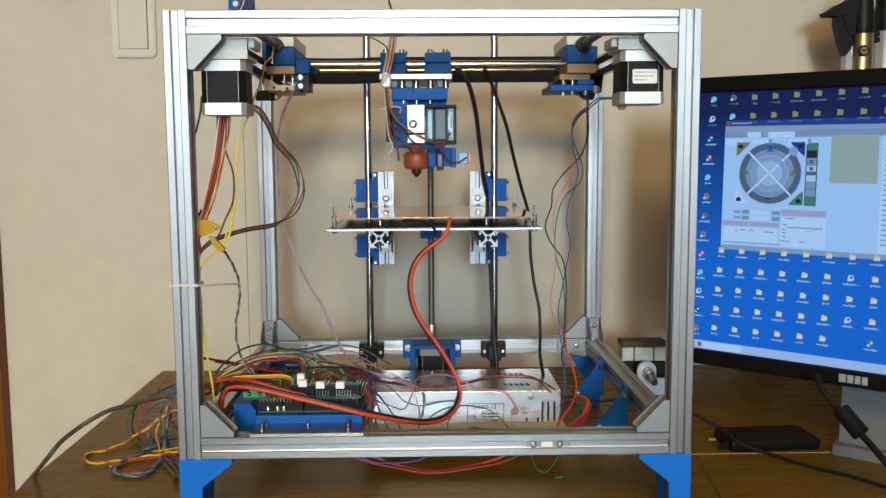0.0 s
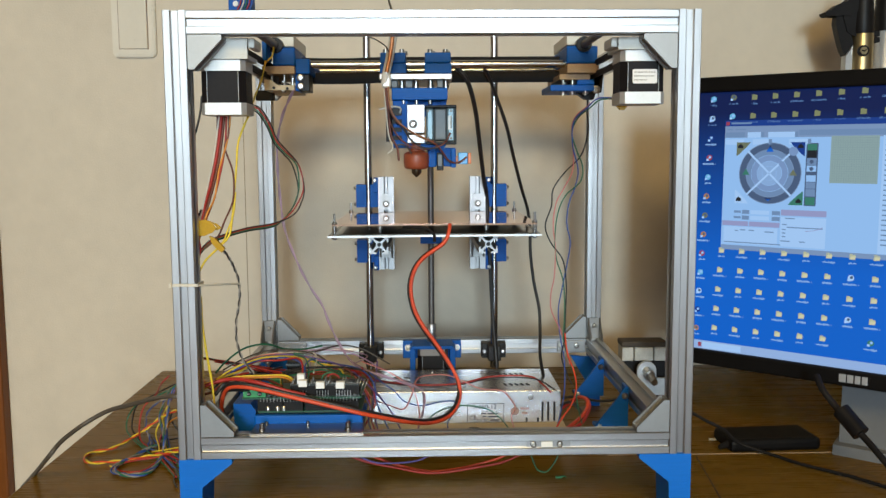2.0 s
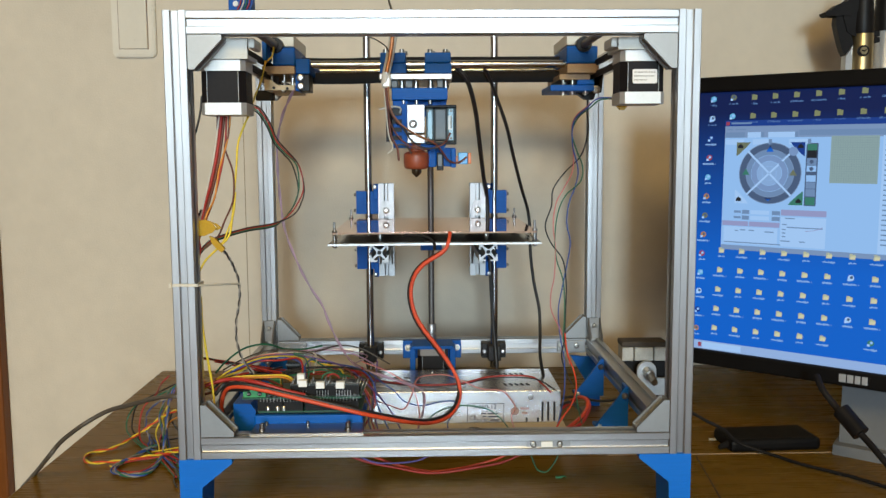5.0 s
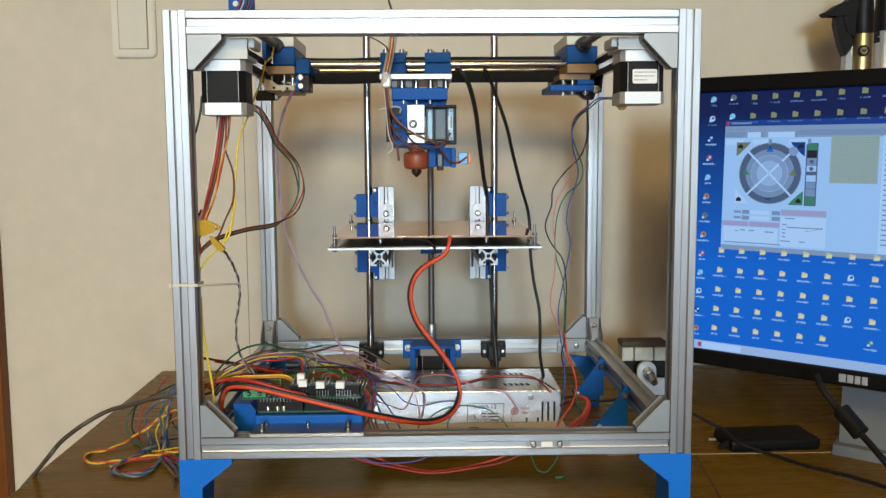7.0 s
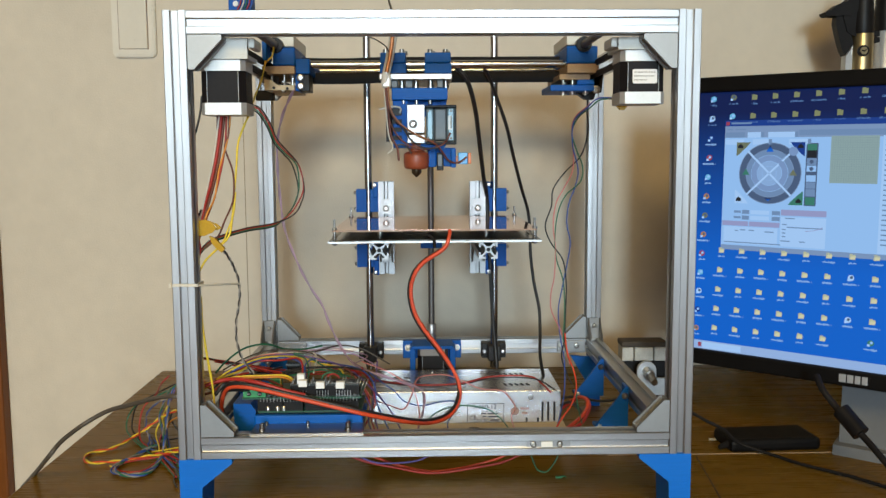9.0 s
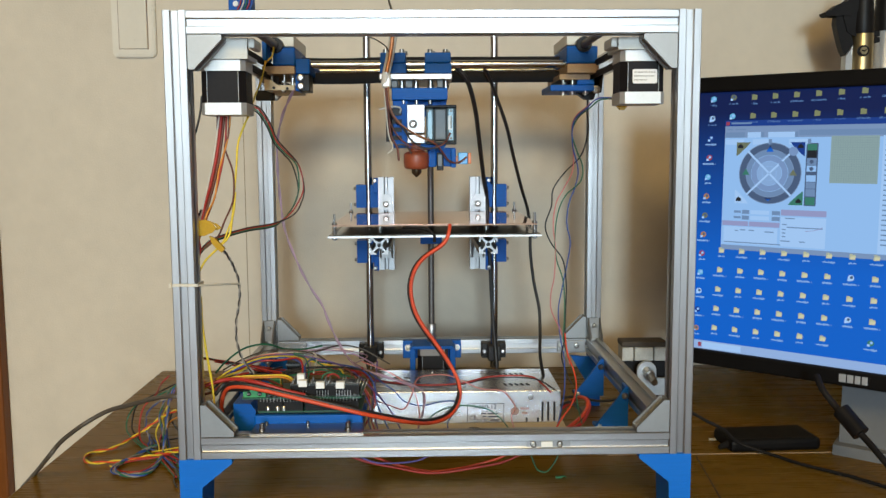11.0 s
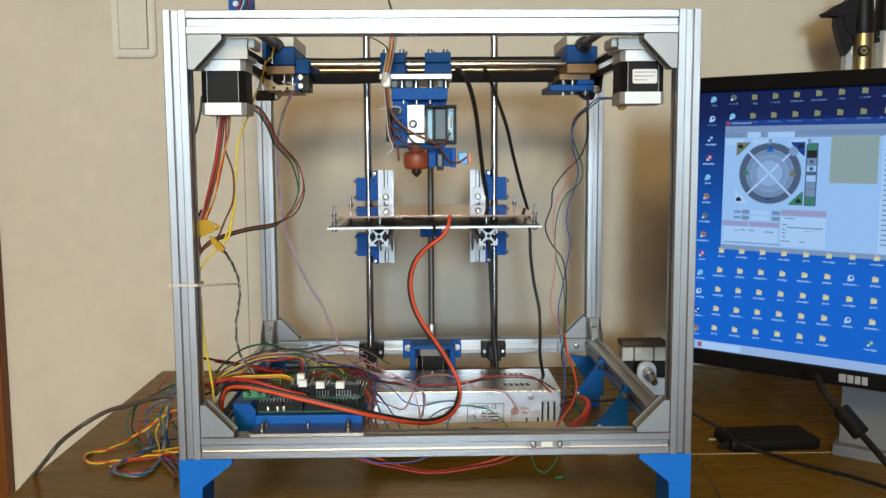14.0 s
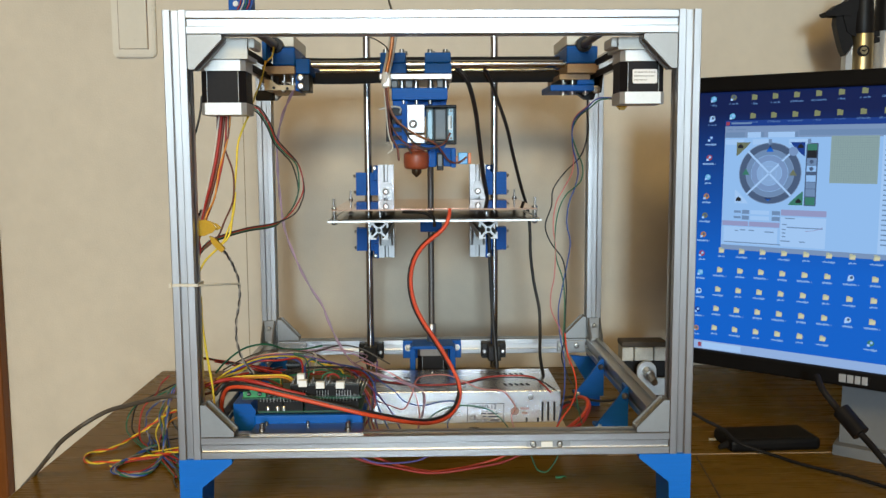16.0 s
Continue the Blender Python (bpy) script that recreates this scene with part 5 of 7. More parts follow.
part("socket_strip", Shape().box(-0.1686, -0.0767, 0.086, 0.092, bz + 0.0017, bz + 0.010), BLACK_PLASTIC, ctl, "black socket strip")
for px in (-0.1573, -0.1484, -0.1426):
    part("capacitor", Shape().turned((px, 0.043, bz + 0.0016), [(0, 0.0025), (0.0042, 0.0025), (0.0046, 0.0020)], 14), ZINC, ctl, "small silver capacitor")
uz = 0.1178
part("upper_board", Shape().box(-0.1814, -0.0695, 0.042, 0.096, uz, uz + 0.0016), PCB_G, ctl)
part("terminal_block", Shape().box(-0.1803, -0.1592, 0.0425, 0.052, uz + 0.0017, 0.1272, 0.0005), TERM_G, ctl, "green screw terminal")
for px in (-0.1748, -0.1648):
    part("terminal_hole", Shape().rod((px, 0.0425, uz + 0.0052), (px, 0.0421, uz + 0.0052), 0.0021, 14), BLACK_PLASTIC, ctl)
    part("terminal_screw", Shape().box(px - 0.0014, px + 0.0014, 0.0417, 0.0421, uz + 0.0047, uz + 0.0057), ZINC, ctl)
part("terminal_block", Shape().box(-0.1608, -0.1498, 0.075, 0.085, uz + 0.0017, 0.1287, 0.0005), TERM_G, ctl, "green screw terminal")
JST = Shape().box(-0.0040, 0.0040, -0.003, 0.003, 0, 0.0062, 0.0004).mesh("connector")
JST.materials.append(PAPER)
WIRE_YELLOW = material("yellow_jumper", (0.62, 0.46, 0.05), 0.45, 0, 0.1, 60)
DARK_PCB = material("black_circuit_board", (0.015, 0.02, 0.018), 0.4, 0, 0.2, 120)
DRV = Shape().box(-0.0075, 0.0075, -0.010, 0.010, 0, 0.0015).mesh("driver_board")
PINS = Shape()
for i in range(8):
    PINS.box(-0.0003, 0.0003, -0.0095 + i * 0.0025, -0.0089 + i * 0.0025, 0, 0.003)
PINS = PINS.mesh("pin_row")
PINS.materials.append(ZINC)
top = uz + 0.0145
part("header_strip", Shape().box(-0.1368, -0.0722, 0.0475, 0.051, uz + 0.0017, top - 0.0032), BLACK_PLASTIC, ctl, "long black header strip")
pins = Shape()
rnd = random.Random(4)
for k in range(44):
    px = -0.1366 + k * 0.00147
    pins.box(px - 0.0003, px + 0.0003, 0.0480, 0.0486, top - 0.0032, top - 0.0032 + rnd.uniform(0.0012, 0.0034))
for k in range(30):
    px = -0.1640 + k * 0.0031
    pins.box(px - 0.0003, px + 0.0003, 0.0412, 0.0418, uz - 0.0022, uz + 0.0012)
part("pin_row", pins, ZINC, ctl, "rows of bright header pins")
parts = Shape()
for k in range(26):
    px, w = rnd.uniform(-0.158, -0.072), rnd.uniform(0.0006, 0.0016)
    parts.box(px - w, px + w, 0.0425, 0.0445, uz + 0.0017, uz + 0.0017 + rnd.uniform(0.0008, 0.0022))
part("small_components", parts, GREY_PLASTIC, ctl, "row of small soldered components")
part("jumper", Shape().box(-0.1508, -0.1496, 0.0735, 0.0765, uz + 0.0017, 0.1300), WIRE_YELLOW, ctl, "yellow jumper cap")
for k, px in enumerate((-0.1285, -0.1107, -0.0945, -0.0794)):
    part("header_block", Shape().box(px - 0.0072, px + 0.0072, 0.046, 0.066, uz + 0.0017, top - 0.003), BLACK_PLASTIC, ctl, "black header block")
    drv = part("driver_board", DRV, DARK_PCB, ctl, "", (px, 0.056, top - 0.003))
    for d in (-0.0062, 0.0062):
        part("pin_row", PINS, ZINC, drv, "", (d, 0, 0.0015))
    part("chip", Shape().box(-0.0028, 0.0028, -0.003, 0.003, 0.0016, 0.0028), BLACK_PLASTIC, drv)
for k in (3, 4, 5, 6, 10, 11, 12, 13, 14, 17, 18, 19, 20, 21, 22):
    px = -0.1372 + k * 0.0026
    if px < -0.0695:
        part("pin", Shape().box(px - 0.0003, px + 0.0003, 0.0418, 0.0424, uz + 0.0017, uz + 0.0078), ZINC, ctl)
for px, pz in ((-0.1244, 0.1294), (-0.1081, 0.1276), (-0.0896, 0.1274)):
    part("connector", JST, WHITE, ctl, "white plug", (px, 0.044, pz))
part("connector", Shape().box(-0.0035, 0.0035, -0.003, 0.003, 0, 0.010, 0.0004), PAPER, ctl, "white plug", (-0.1269, 0.05, 0.13))
for k in range(4):
    px = -0.0793 + k * 0.0032
    part("pin", Shape().rod((px, 0.05, uz + 0.0017), (px + 0.0062, 0.05, uz + 0.0165), 0.0006, 6), ZINC, ctl)

# ---- small fittings on the frame ----
part("rail_nut", Shape().box(0.0813, 0.1207, 0.0022, 0.0040, ZB + 0.0073, ZB + 0.0127), ALU_DULL, frame_thing)
for px in (0.0871, 0.111):
    part("screw", SCREW, ZINC, frame_thing, "", (px, 0.0022, ZB + 0.010))
part("slot_strip", Shape().box(0.0943, 0.1045, 0.0008, 0.0030, ZB + 0.0075, ZB + 0.0125), WHITE, frame_thing)
NYLON = material("natural_nylon", (0.60, 0.55, 0.45), 0.35, 0, 0.08, 80)
tie = Shape().box(-0.2312, -0.2080, -0.0014, -0.0002, 0.2311, 0.2338, 0.0004).box(-0.2088, -0.2076, -0.0002, 0.0204, 0.2311, 0.2338).box(-0.2312, -0.2302, -0.0002, 0.0204, 0.2311, 0.2338)
tie.box(-0.2325, -0.2296, -0.0030, -0.0002, 0.2301, 0.2347, 0.0006).tube([(-0.2087, 0.002, 0.2319), (-0.1953, 0.02, 0.2300), (-0.182, 0.05, 0.2262)], 0.0010, 6)
solid("cable_tie", tie, NYLON, "natural nylon cable tie round the upright", "cable tie")
AMBER = material("amber_tape", (0.50, 0.29, 0.012), 0.2, 0, 0.15, 60, spec=0.6)
tape = Shape().tube([(-0.2168, 0.021, 0.295), (-0.2160, 0.021, 0.2870), (-0.2165, 0.021, 0.2800)], 0.0016, 8)
tape.prism([(-0.2161, 0.2898), (-0.2107, 0.2873), (-0.2046, 0.2882), (-0.1982, 0.2851), (-0.1948, 0.2806), (-0.1990, 0.2765), (-0.2061, 0.2735), (-0.2136, 0.2746), (-0.2169, 0.2802)], "y", 0.0215, 0.0255)
tape.prism([(-0.2087, 0.2864), (-0.2016, 0.2869), (-0.1946, 0.2838), (-0.1917, 0.2802), (-0.1958, 0.2782), (-0.2018, 0.2803), (-0.2078, 0.2813)], "y", 0.0262, 0.0270)
tape.prism([(-0.2036, 0.2728), (-0.1990, 0.2712), (-0.1941, 0.2660), (-0.1897, 0.2609), (-0.1929, 0.2578), (-0.1973, 0.2614), (-0.2012, 0.2661)], "y", 0.0285, 0.0335)
solid("amber_tape", tape, AMBER, "amber polyimide tape round a wire bundle", "tape")
solid("amber_tape", Shape().prism([(0.1688, 0.3912), (0.1826, 0.3912), (0.1778, 0.3849), (0.1741, 0.3854)], "y", 0.06, 0.0645), AMBER, "amber tape flap under the motor", "tape")
tb = thing("top_connector", "blue connector block with coloured wires on top", "connector")
part("block", Shape().box(-0.2387, -0.2108, 0.30, 0.32, 0.4889, 0.5319, 0.001), BLUE, tb)
part("button", Shape().turned((-0.2298, 0.2995, 0.5233), [(0, 0.0035), (0.002, 0.003)], 14, (0, -1, 0)), WHITE, tb)

# ---- wires ----
WIRE = {}
for nm, col in (("red", (0.36, 0.022, 0.014)), ("orange_red", (0.62, 0.065, 0.018)), ("black", (0.014, 0.013, 0.013)), ("yellow", (0.78, 0.57, 0.04)), ("green", (0.012, 0.13, 0.065)), ("blue", (0.03, 0.08, 0.32)),
                ("lilac", (0.37, 0.23, 0.33)), ("grey", (0.075, 0.060, 0.045)), ("white", (0.62, 0.58, 0.50)), ("brown", (0.13, 0.035, 0.02)), ("pink", (0.62, 0.22, 0.20)), ("orange", (0.65, 0.24, 0.03)), ("purple", (0.12, 0.08, 0.25)), ("copper", (0.30, 0.12, 0.05)), ("pale_grey", (0.26, 0.235, 0.21)), ("pale_lilac", (0.29, 0.21, 0.26))):
    WIRE[nm] = material(nm + "_wire", col, 0.48, 0, 0.2, 60)


def wire(colour, pts, r=0.0008, where="inside the printer", name="wire"):
    return solid(name, Shape().tube(pts, r, 7, 6), WIRE[colour], colour.replace("_", " ") + " insulated wire " + where, "wire", "loose wires")


def twisted(colours, pts, r, pitch, where):
    """Strands wound round one another along a line."""
    line = smooth_path(pts, 9)
    gone, u = 0.0, (line[1] - line[0]).orthogonal().normalized()
    strands = [[] for _ in colours]
    for i, p in enumerate(line):
        w = (line[min(i + 1, len(line) - 1)] - line[max(i - 1, 0)]).normalized()
        u = (u - u.dot(w) * w).normalized()
        v = w.cross(u)
        gone += (p - line[max(i - 1, 0)]).length
        for k, strand in enumerate(strands):
            a = 2 * math.pi * (gone / pitch + k / len(colours))
            strand.append(p + r * 1.05 * (math.cos(a) * u + math.sin(a) * v))
    for c, strand in zip(colours, strands):
        solid("wire", Shape().tube(strand, r, 6, 1), WIRE[c], c.replace("_", " ") + " insulated wire twisted and " + where, "wire", "loose wires")


# left bundle from the motor to the upright
wire("red", [(-0.1937, 0.05, 0.3818), (-0.1977, 0.05, 0.3531), (-0.2037, 0.045, 0.3223), (-0.2088, 0.035, 0.2971), (-0.2135, 0.026, 0.2698), (-0.2145, 0.022, 0.2549)], 0.0016, "hanging below the motor")
wire("brown", [(-0.1911, 0.05, 0.3818), (-0.1944, 0.05, 0.3583), (-0.1994, 0.045, 0.3275), (-0.2062, 0.035, 0.2971), (-0.2132, 0.027, 0.2722)], 0.0013, "hanging below the motor")
wire("brown", [(-0.1973, 0.05, 0.3818), (-0.1977, 0.05, 0.3685)], 0.0011, "hanging below the motor")
wire("white", [(-0.1957, 0.05, 0.3818), (-0.2015, 0.047, 0.3429), (-0.2074, 0.04, 0.3123), (-0.212, 0.028, 0.2849)], 0.0009, "hanging below the motor")
wire("brown", [(-0.187, 0.05, 0.3818), (-0.1881, 0.05, 0.3634), (-0.1916, 0.05, 0.3521), (-0.1855, 0.05, 0.3324), (-0.1844, 0.05, 0.3169), (-0.1853, 0.045, 0.3016), (-0.1914, 0.04, 0.2864), (-0.1974, 0.035, 0.2713), (-0.2088, 0.028, 0.2608)], 0.0009, "hanging below the motor")
wire("orange", [(-0.1855, 0.05, 0.3818), (-0.1893, 0.05, 0.3582), (-0.1962, 0.045, 0.3326), (-0.2, 0.04, 0.3071), (-0.2052, 0.03, 0.2923), (-0.212, 0.026, 0.2697)], 0.0009, "hanging below the motor")
wire("red", [(-0.1891, 0.05, 0.3808), (-0.1916, 0.05, 0.3521), (-0.1958, 0.045, 0.3274), (-0.2011, 0.04, 0.3045), (-0.2074, 0.03, 0.2847)], 0.0009, "hanging below the motor")
wire("yellow", [(-0.171, 0.06, 0.3816), (-0.176, 0.06, 0.3713), (-0.1817, 0.06, 0.3558), (-0.1829, 0.055, 0.3324), (-0.1846, 0.05, 0.3091), (-0.1857, 0.045, 0.2886), (-0.1883, 0.04, 0.2719), (-0.1977, 0.035, 0.261), (-0.2066, 0.028, 0.2516), (-0.212, 0.022, 0.2411)], 0.0010, "hanging below the motor")
wire("yellow", [(-0.183, 0.05, 0.3117), (-0.1849, 0.046, 0.2911), (-0.1901, 0.042, 0.2758), (-0.1936, 0.04, 0.2667), (-0.2044, 0.03, 0.2539)], 0.0008, "hanging below the motor")
for k, c in enumerate(("black", "green", "red", "black")):
    o = (k - 1.5) * 2.0
    wire(c, [(x + o * 0.0006, y - 0.001 * k, z + o * 0.0006) for x, y, z in [(-0.172, 0.066, 0.3908), (-0.1634, 0.07, 0.3868), (-0.1565, 0.08, 0.3745), (-0.1517, 0.09, 0.3587), (-0.1435, 0.095, 0.3479)]] + [(x + (k - 1.5) * 0.0020 + 0.0014 * math.sin(70 * z + 2.1 * k), y, z) for x, y, z in [(-0.1336, 0.1, 0.3358), (-0.1297, 0.1, 0.3148), (-0.1334, 0.1, 0.3005), (-0.1412, 0.095, 0.2875)]] +
         [(x, y, z + o * 0.0005) for x, y, z in [(-0.1546, 0.085, 0.2784), (-0.1741, 0.06, 0.2763), (-0.192, 0.045, 0.2719), (-0.2045, 0.032, 0.2665), (-0.2125, 0.022, 0.2564)]], 0.0007, "looped beside the motor")
wire("black", [(-0.206, 0.03, 0.3978), (-0.207, 0.028, 0.3853), (-0.2094, 0.026, 0.3728), (-0.2123, 0.022, 0.3604)], 0.0010, "behind the upright")
wire("black", [(-0.2101, 0.03, 0.2964), (-0.2123, 0.026, 0.2901), (-0.2138, 0.023, 0.2827)], 0.0010, "behind the upright")
twisted(("pale_grey", "black"), [(-0.194, 0.03, 0.2615), (-0.1904, 0.04, 0.2542), (-0.1877, 0.05, 0.2435), (-0.1855, 0.06, 0.2304), (-0.1843, 0.06, 0.218), (-0.1853, 0.06, 0.2045), (-0.1884, 0.06, 0.1883), (-0.188, 0.06, 0.1665), (-0.1821, 0.06, 0.15), (-0.1728, 0.06, 0.1378)], 0.0007, 0.017, "hanging from the tape")
wire("red", [(-0.2129, 0.024, 0.2725), (-0.2105, 0.023, 0.2624), (-0.2127, 0.022, 0.2498)], 0.0012, "along the upright")
wire("yellow", [(-0.2108, 0.022, 0.219), (-0.2106, 0.022, 0.1958), (-0.2084, 0.024, 0.1693), (-0.2056, 0.028, 0.142), (-0.2050, 0.034, 0.1148)], 0.0009, "along the upright")
wire("yellow", [(-0.2112, 0.022, 0.205), (-0.2098, 0.023, 0.1800), (-0.2078, 0.026, 0.1560), (-0.2046, 0.030, 0.1290)], 0.0007, "along the upright")
# yellow sensor wire on the rod end
wire("yellow", [(-0.1689, 0.16, 0.4627), (-0.1625, 0.155, 0.4552), (-0.1644, 0.155, 0.4462), (-0.1703, 0.155, 0.4405), (-0.1726, 0.15, 0.4314), (-0.1715, 0.13, 0.4184), (-0.1712, 0.1, 0.4051), (-0.1699, 0.075, 0.3944), (-0.1721, 0.066, 0.3845)], 0.0009, "hanging from the rod end")
wire("yellow", [(-0.1705, 0.153, 0.4425), (-0.1719, 0.15, 0.4331), (-0.1727, 0.13, 0.4167), (-0.1717, 0.09, 0.3985)], 0.0008, "hanging from the rod end")
# lilac pair down to the power supply
twisted(("lilac", "pale_lilac"), [(-0.1449, 0.17, 0.4129), (-0.1514, 0.18, 0.4048), (-0.1622, 0.2, 0.388), (-0.1684, 0.2, 0.3607), (-0.1687, 0.2, 0.3239), (-0.1659, 0.2, 0.2869), (-0.1622, 0.2, 0.262), (-0.1524, 0.2, 0.2338), (-0.1375, 0.2, 0.2022), (-0.1237, 0.2, 0.1799), (-0.1165, 0.2, 0.1607), (-0.1069, 0.2, 0.1383), (-0.0913, 0.19, 0.118), (-0.0702, 0.18, 0.1088), (-0.0425, 0.18, 0.0989), (-0.0147, 0.19, 0.0851), (-0.0117, 0.19, 0.0657), (-0.0185, 0.1, 0.0657)], 0.0008, 0.060, "hanging from the gantry")
# right bundle
wire("black", [(0.151, 0.1, 0.3967), (0.1543, 0.12, 0.3856), (0.1593, 0.14, 0.3723), (0.1603, 0.16, 0.3553), (0.1557, 0.17, 0.3405), (0.1423, 0.18, 0.3255), (0.1297, 0.18, 0.3073), (0.128, 0.18, 0.2891), (0.1214, 0.18, 0.2677), (0.1277, 0.18, 0.2492), (0.1407, 0.18, 0.2306), (0.1447, 0.18, 0.2058), (0.1443, 0.18, 0.1745), (0.1434, 0.18, 0.1431), (0.1404, 0.18, 0.1242), (0.1456, 0.18, 0.1051), (0.152, 0.18, 0.0923)], 0.0008, "hanging below the motor")
wire("pink", [(0.1701, 0.066, 0.3965), (0.158, 0.08, 0.3975), (0.151, 0.1, 0.3912), (0.1452, 0.13, 0.3833), (0.1441, 0.15, 0.3727), (0.1472, 0.16, 0.3553), (0.1491, 0.17, 0.3286), (0.1425, 0.18, 0.3103), (0.1329, 0.18, 0.2921), (0.13, 0.18, 0.2677), (0.1326, 0.18, 0.243), (0.1316, 0.18, 0.2121), (0.1281, 0.18, 0.1934), (0.1288, 0.18, 0.1747), (0.1389, 0.18, 0.1526), (0.1466, 0.18, 0.1304), (0.1476, 0.17, 0.117)], 0.0007, "hanging below the motor")
wire("green", [(0.1701, 0.066, 0.396), (0.1591, 0.08, 0.3959), (0.1522, 0.1, 0.3885), (0.147, 0.13, 0.3811), (0.1442, 0.15, 0.3669), (0.1508, 0.16, 0.3494), (0.1594, 0.17, 0.3315), (0.1571, 0.17, 0.3154), (0.1438, 0.18, 0.3012), (0.1354, 0.18, 0.2829), (0.1319, 0.18, 0.2554), (0.134, 0.18, 0.2307), (0.1416, 0.18, 0.2058), (0.1432, 0.18, 0.1683), (0.1421, 0.18, 0.1431), (0.1473, 0.18, 0.1241), (0.1533, 0.17, 0.1012), (0.1513, 0.14, 0.0815), (0.149, 0.1, 0.0725)], 0.0007, "hanging below the motor")
wire("blue", [(0.1701, 0.066, 0.3971), (0.1569, 0.08, 0.397), (0.1499, 0.1, 0.389), (0.143, 0.13, 0.3777), (0.1449, 0.15, 0.3552), (0.1546, 0.17, 0.3286), (0.1535, 0.18, 0.3102), (0.1469, 0.18, 0.292), (0.1447, 0.18, 0.2706), (0.1486, 0.18, 0.2491), (0.1451, 0.18, 0.2244), (0.1404, 0.18, 0.1996), (0.1363, 0.18, 0.1746), (0.139, 0.18, 0.1432), (0.1436, 0.18, 0.1178), (0.1401, 0.16, 0.0852), (0.1232, 0.1, 0.0669)], 0.0007, "hanging below the motor")
wire("orange_red", [(0.1439, 0.18, 0.1494), (0.145, 0.17, 0.1296), (0.152, 0.17, 0.1107), (0.1517, 0.15, 0.0972), (0.1419, 0.12, 0.0874), (0.1288, 0.1, 0.0786), (0.1173, 0.08, 0.0705)], 0.0009, "hanging by the power supply")
wire("orange_red", [(0.1261, 0.1, 0.0621), (0.1456, 0.13, 0.0631), (0.163, 0.16, 0.0661), (0.1698, 0.18, 0.0716), (0.1671, 0.2, 0.0718), (0.161, 0.22, 0.0629), (0.1537, 0.235, 0.0539)], 0.0020, "looped at the power supply")
wire("red", [(0.1381, 0.12, 0.0573), (0.1564, 0.14, 0.0611), (0.1698, 0.17, 0.0681), (0.1703, 0.19, 0.0726), (0.1638, 0.21, 0.0677), (0.1512, 0.236, 0.0489)], 0.0020, "looped at the power supply")
wire("black", [(0.1427, 0.13, 0.0534), (0.1582, 0.15, 0.0598), (0.1604, 0.18, 0.0634), (0.1564, 0.22, 0.0603), (0.1502, 0.238, 0.0511)], 0.0020, "looped at the power supply")
wire("black", [(0.1495, 0.23, 0.0622), (0.1642, 0.22, 0.0668), (0.1864, 0.2, 0.067), (0.2129, 0.19, 0.0727)], 0.0016, "along the side rail")
# thick black cables
wire("black", [(0.0255, 0.2, 0.4397), (0.0353, 0.2, 0.4295), (0.0425, 0.21, 0.4151), (0.0498, 0.24, 0.392), (0.0568, 0.29, 0.361), (0.0655, 0.34, 0.316), (0.0711, 0.369, 0.2933), (0.0734, 0.37, 0.2529), (0.0749, 0.37, 0.2234), (0.0763, 0.37, 0.1937), (0.0793, 0.37, 0.1337), (0.0827, 0.365, 0.0895), (0.0845, 0.36, 0.0604)], 0.0027, "hanging behind the bed", "cable")
wire("black", [(0.0555, 0.2, 0.4396), (0.063, 0.21, 0.4284), (0.0734, 0.23, 0.407), (0.0861, 0.25, 0.3762), (0.0957, 0.28, 0.3473), (0.1126, 0.34, 0.305), (0.1242, 0.3645, 0.2735), (0.1274, 0.3655, 0.2455), (0.1283, 0.366, 0.216), (0.1329, 0.366, 0.1788), (0.139, 0.36, 0.1462), (0.1393, 0.35, 0.1146), (0.1368, 0.33, 0.0894), (0.1379, 0.3, 0.0663), (0.1359, 0.26, 0.0615)], 0.0021, "hanging beside the bed", "cable")
# thin wires above the gantry
wire("grey", [(-0.0602, 0.1, 0.4578), (-0.0542, 0.12, 0.4572), (-0.0473, 0.14, 0.4542), (-0.0446, 0.155, 0.4503)], 0.0007, "at the extruder cable")
wire("grey", [(-0.048, 0.2, 0.5185), (-0.0441, 0.19, 0.5039), (-0.0411, 0.17, 0.4924)], 0.0012, "rising above the printer")
# extruder wires
wire("brown", [(-0.0474, 0.158, 0.4174), (-0.0476, 0.158, 0.4058), (-0.0442, 0.158, 0.3913), (-0.0373, 0.158, 0.3797), (-0.0257, 0.157, 0.3708), (-0.0122, 0.157, 0.3638), (0.0025, 0.158, 0.3561), (0.0096, 0.165, 0.3485), (0.0175, 0.172, 0.3383), (0.0278, 0.175, 0.3365), (0.0363, 0.175, 0.3424)], 0.0010, "on the extruder")
wire("copper", [(-0.0456, 0.157, 0.4173), (-0.0452, 0.157, 0.4028), (-0.0419, 0.157, 0.3884), (-0.0315, 0.156, 0.3755), (-0.0151, 0.156, 0.3649), (0.0013, 0.158, 0.3579)], 0.0009, "on the extruder")
wire("brown", [(-0.0487, 0.159, 0.4146), (-0.0476, 0.158, 0.4), (-0.0444, 0.158, 0.3797), (-0.0358, 0.158, 0.3639), (-0.0223, 0.158, 0.3533), (-0.0064, 0.158, 0.3509), (0.0114, 0.16, 0.3561), (0.0185, 0.16, 0.3678)], 0.0009, "on the extruder")
wire("brown", [(-0.047, 0.16, 0.4117), (-0.0456, 0.16, 0.3856), (-0.0435, 0.16, 0.3652), (-0.0371, 0.16, 0.3522), (-0.0355, 0.16, 0.3387)], 0.0012, "on the extruder")
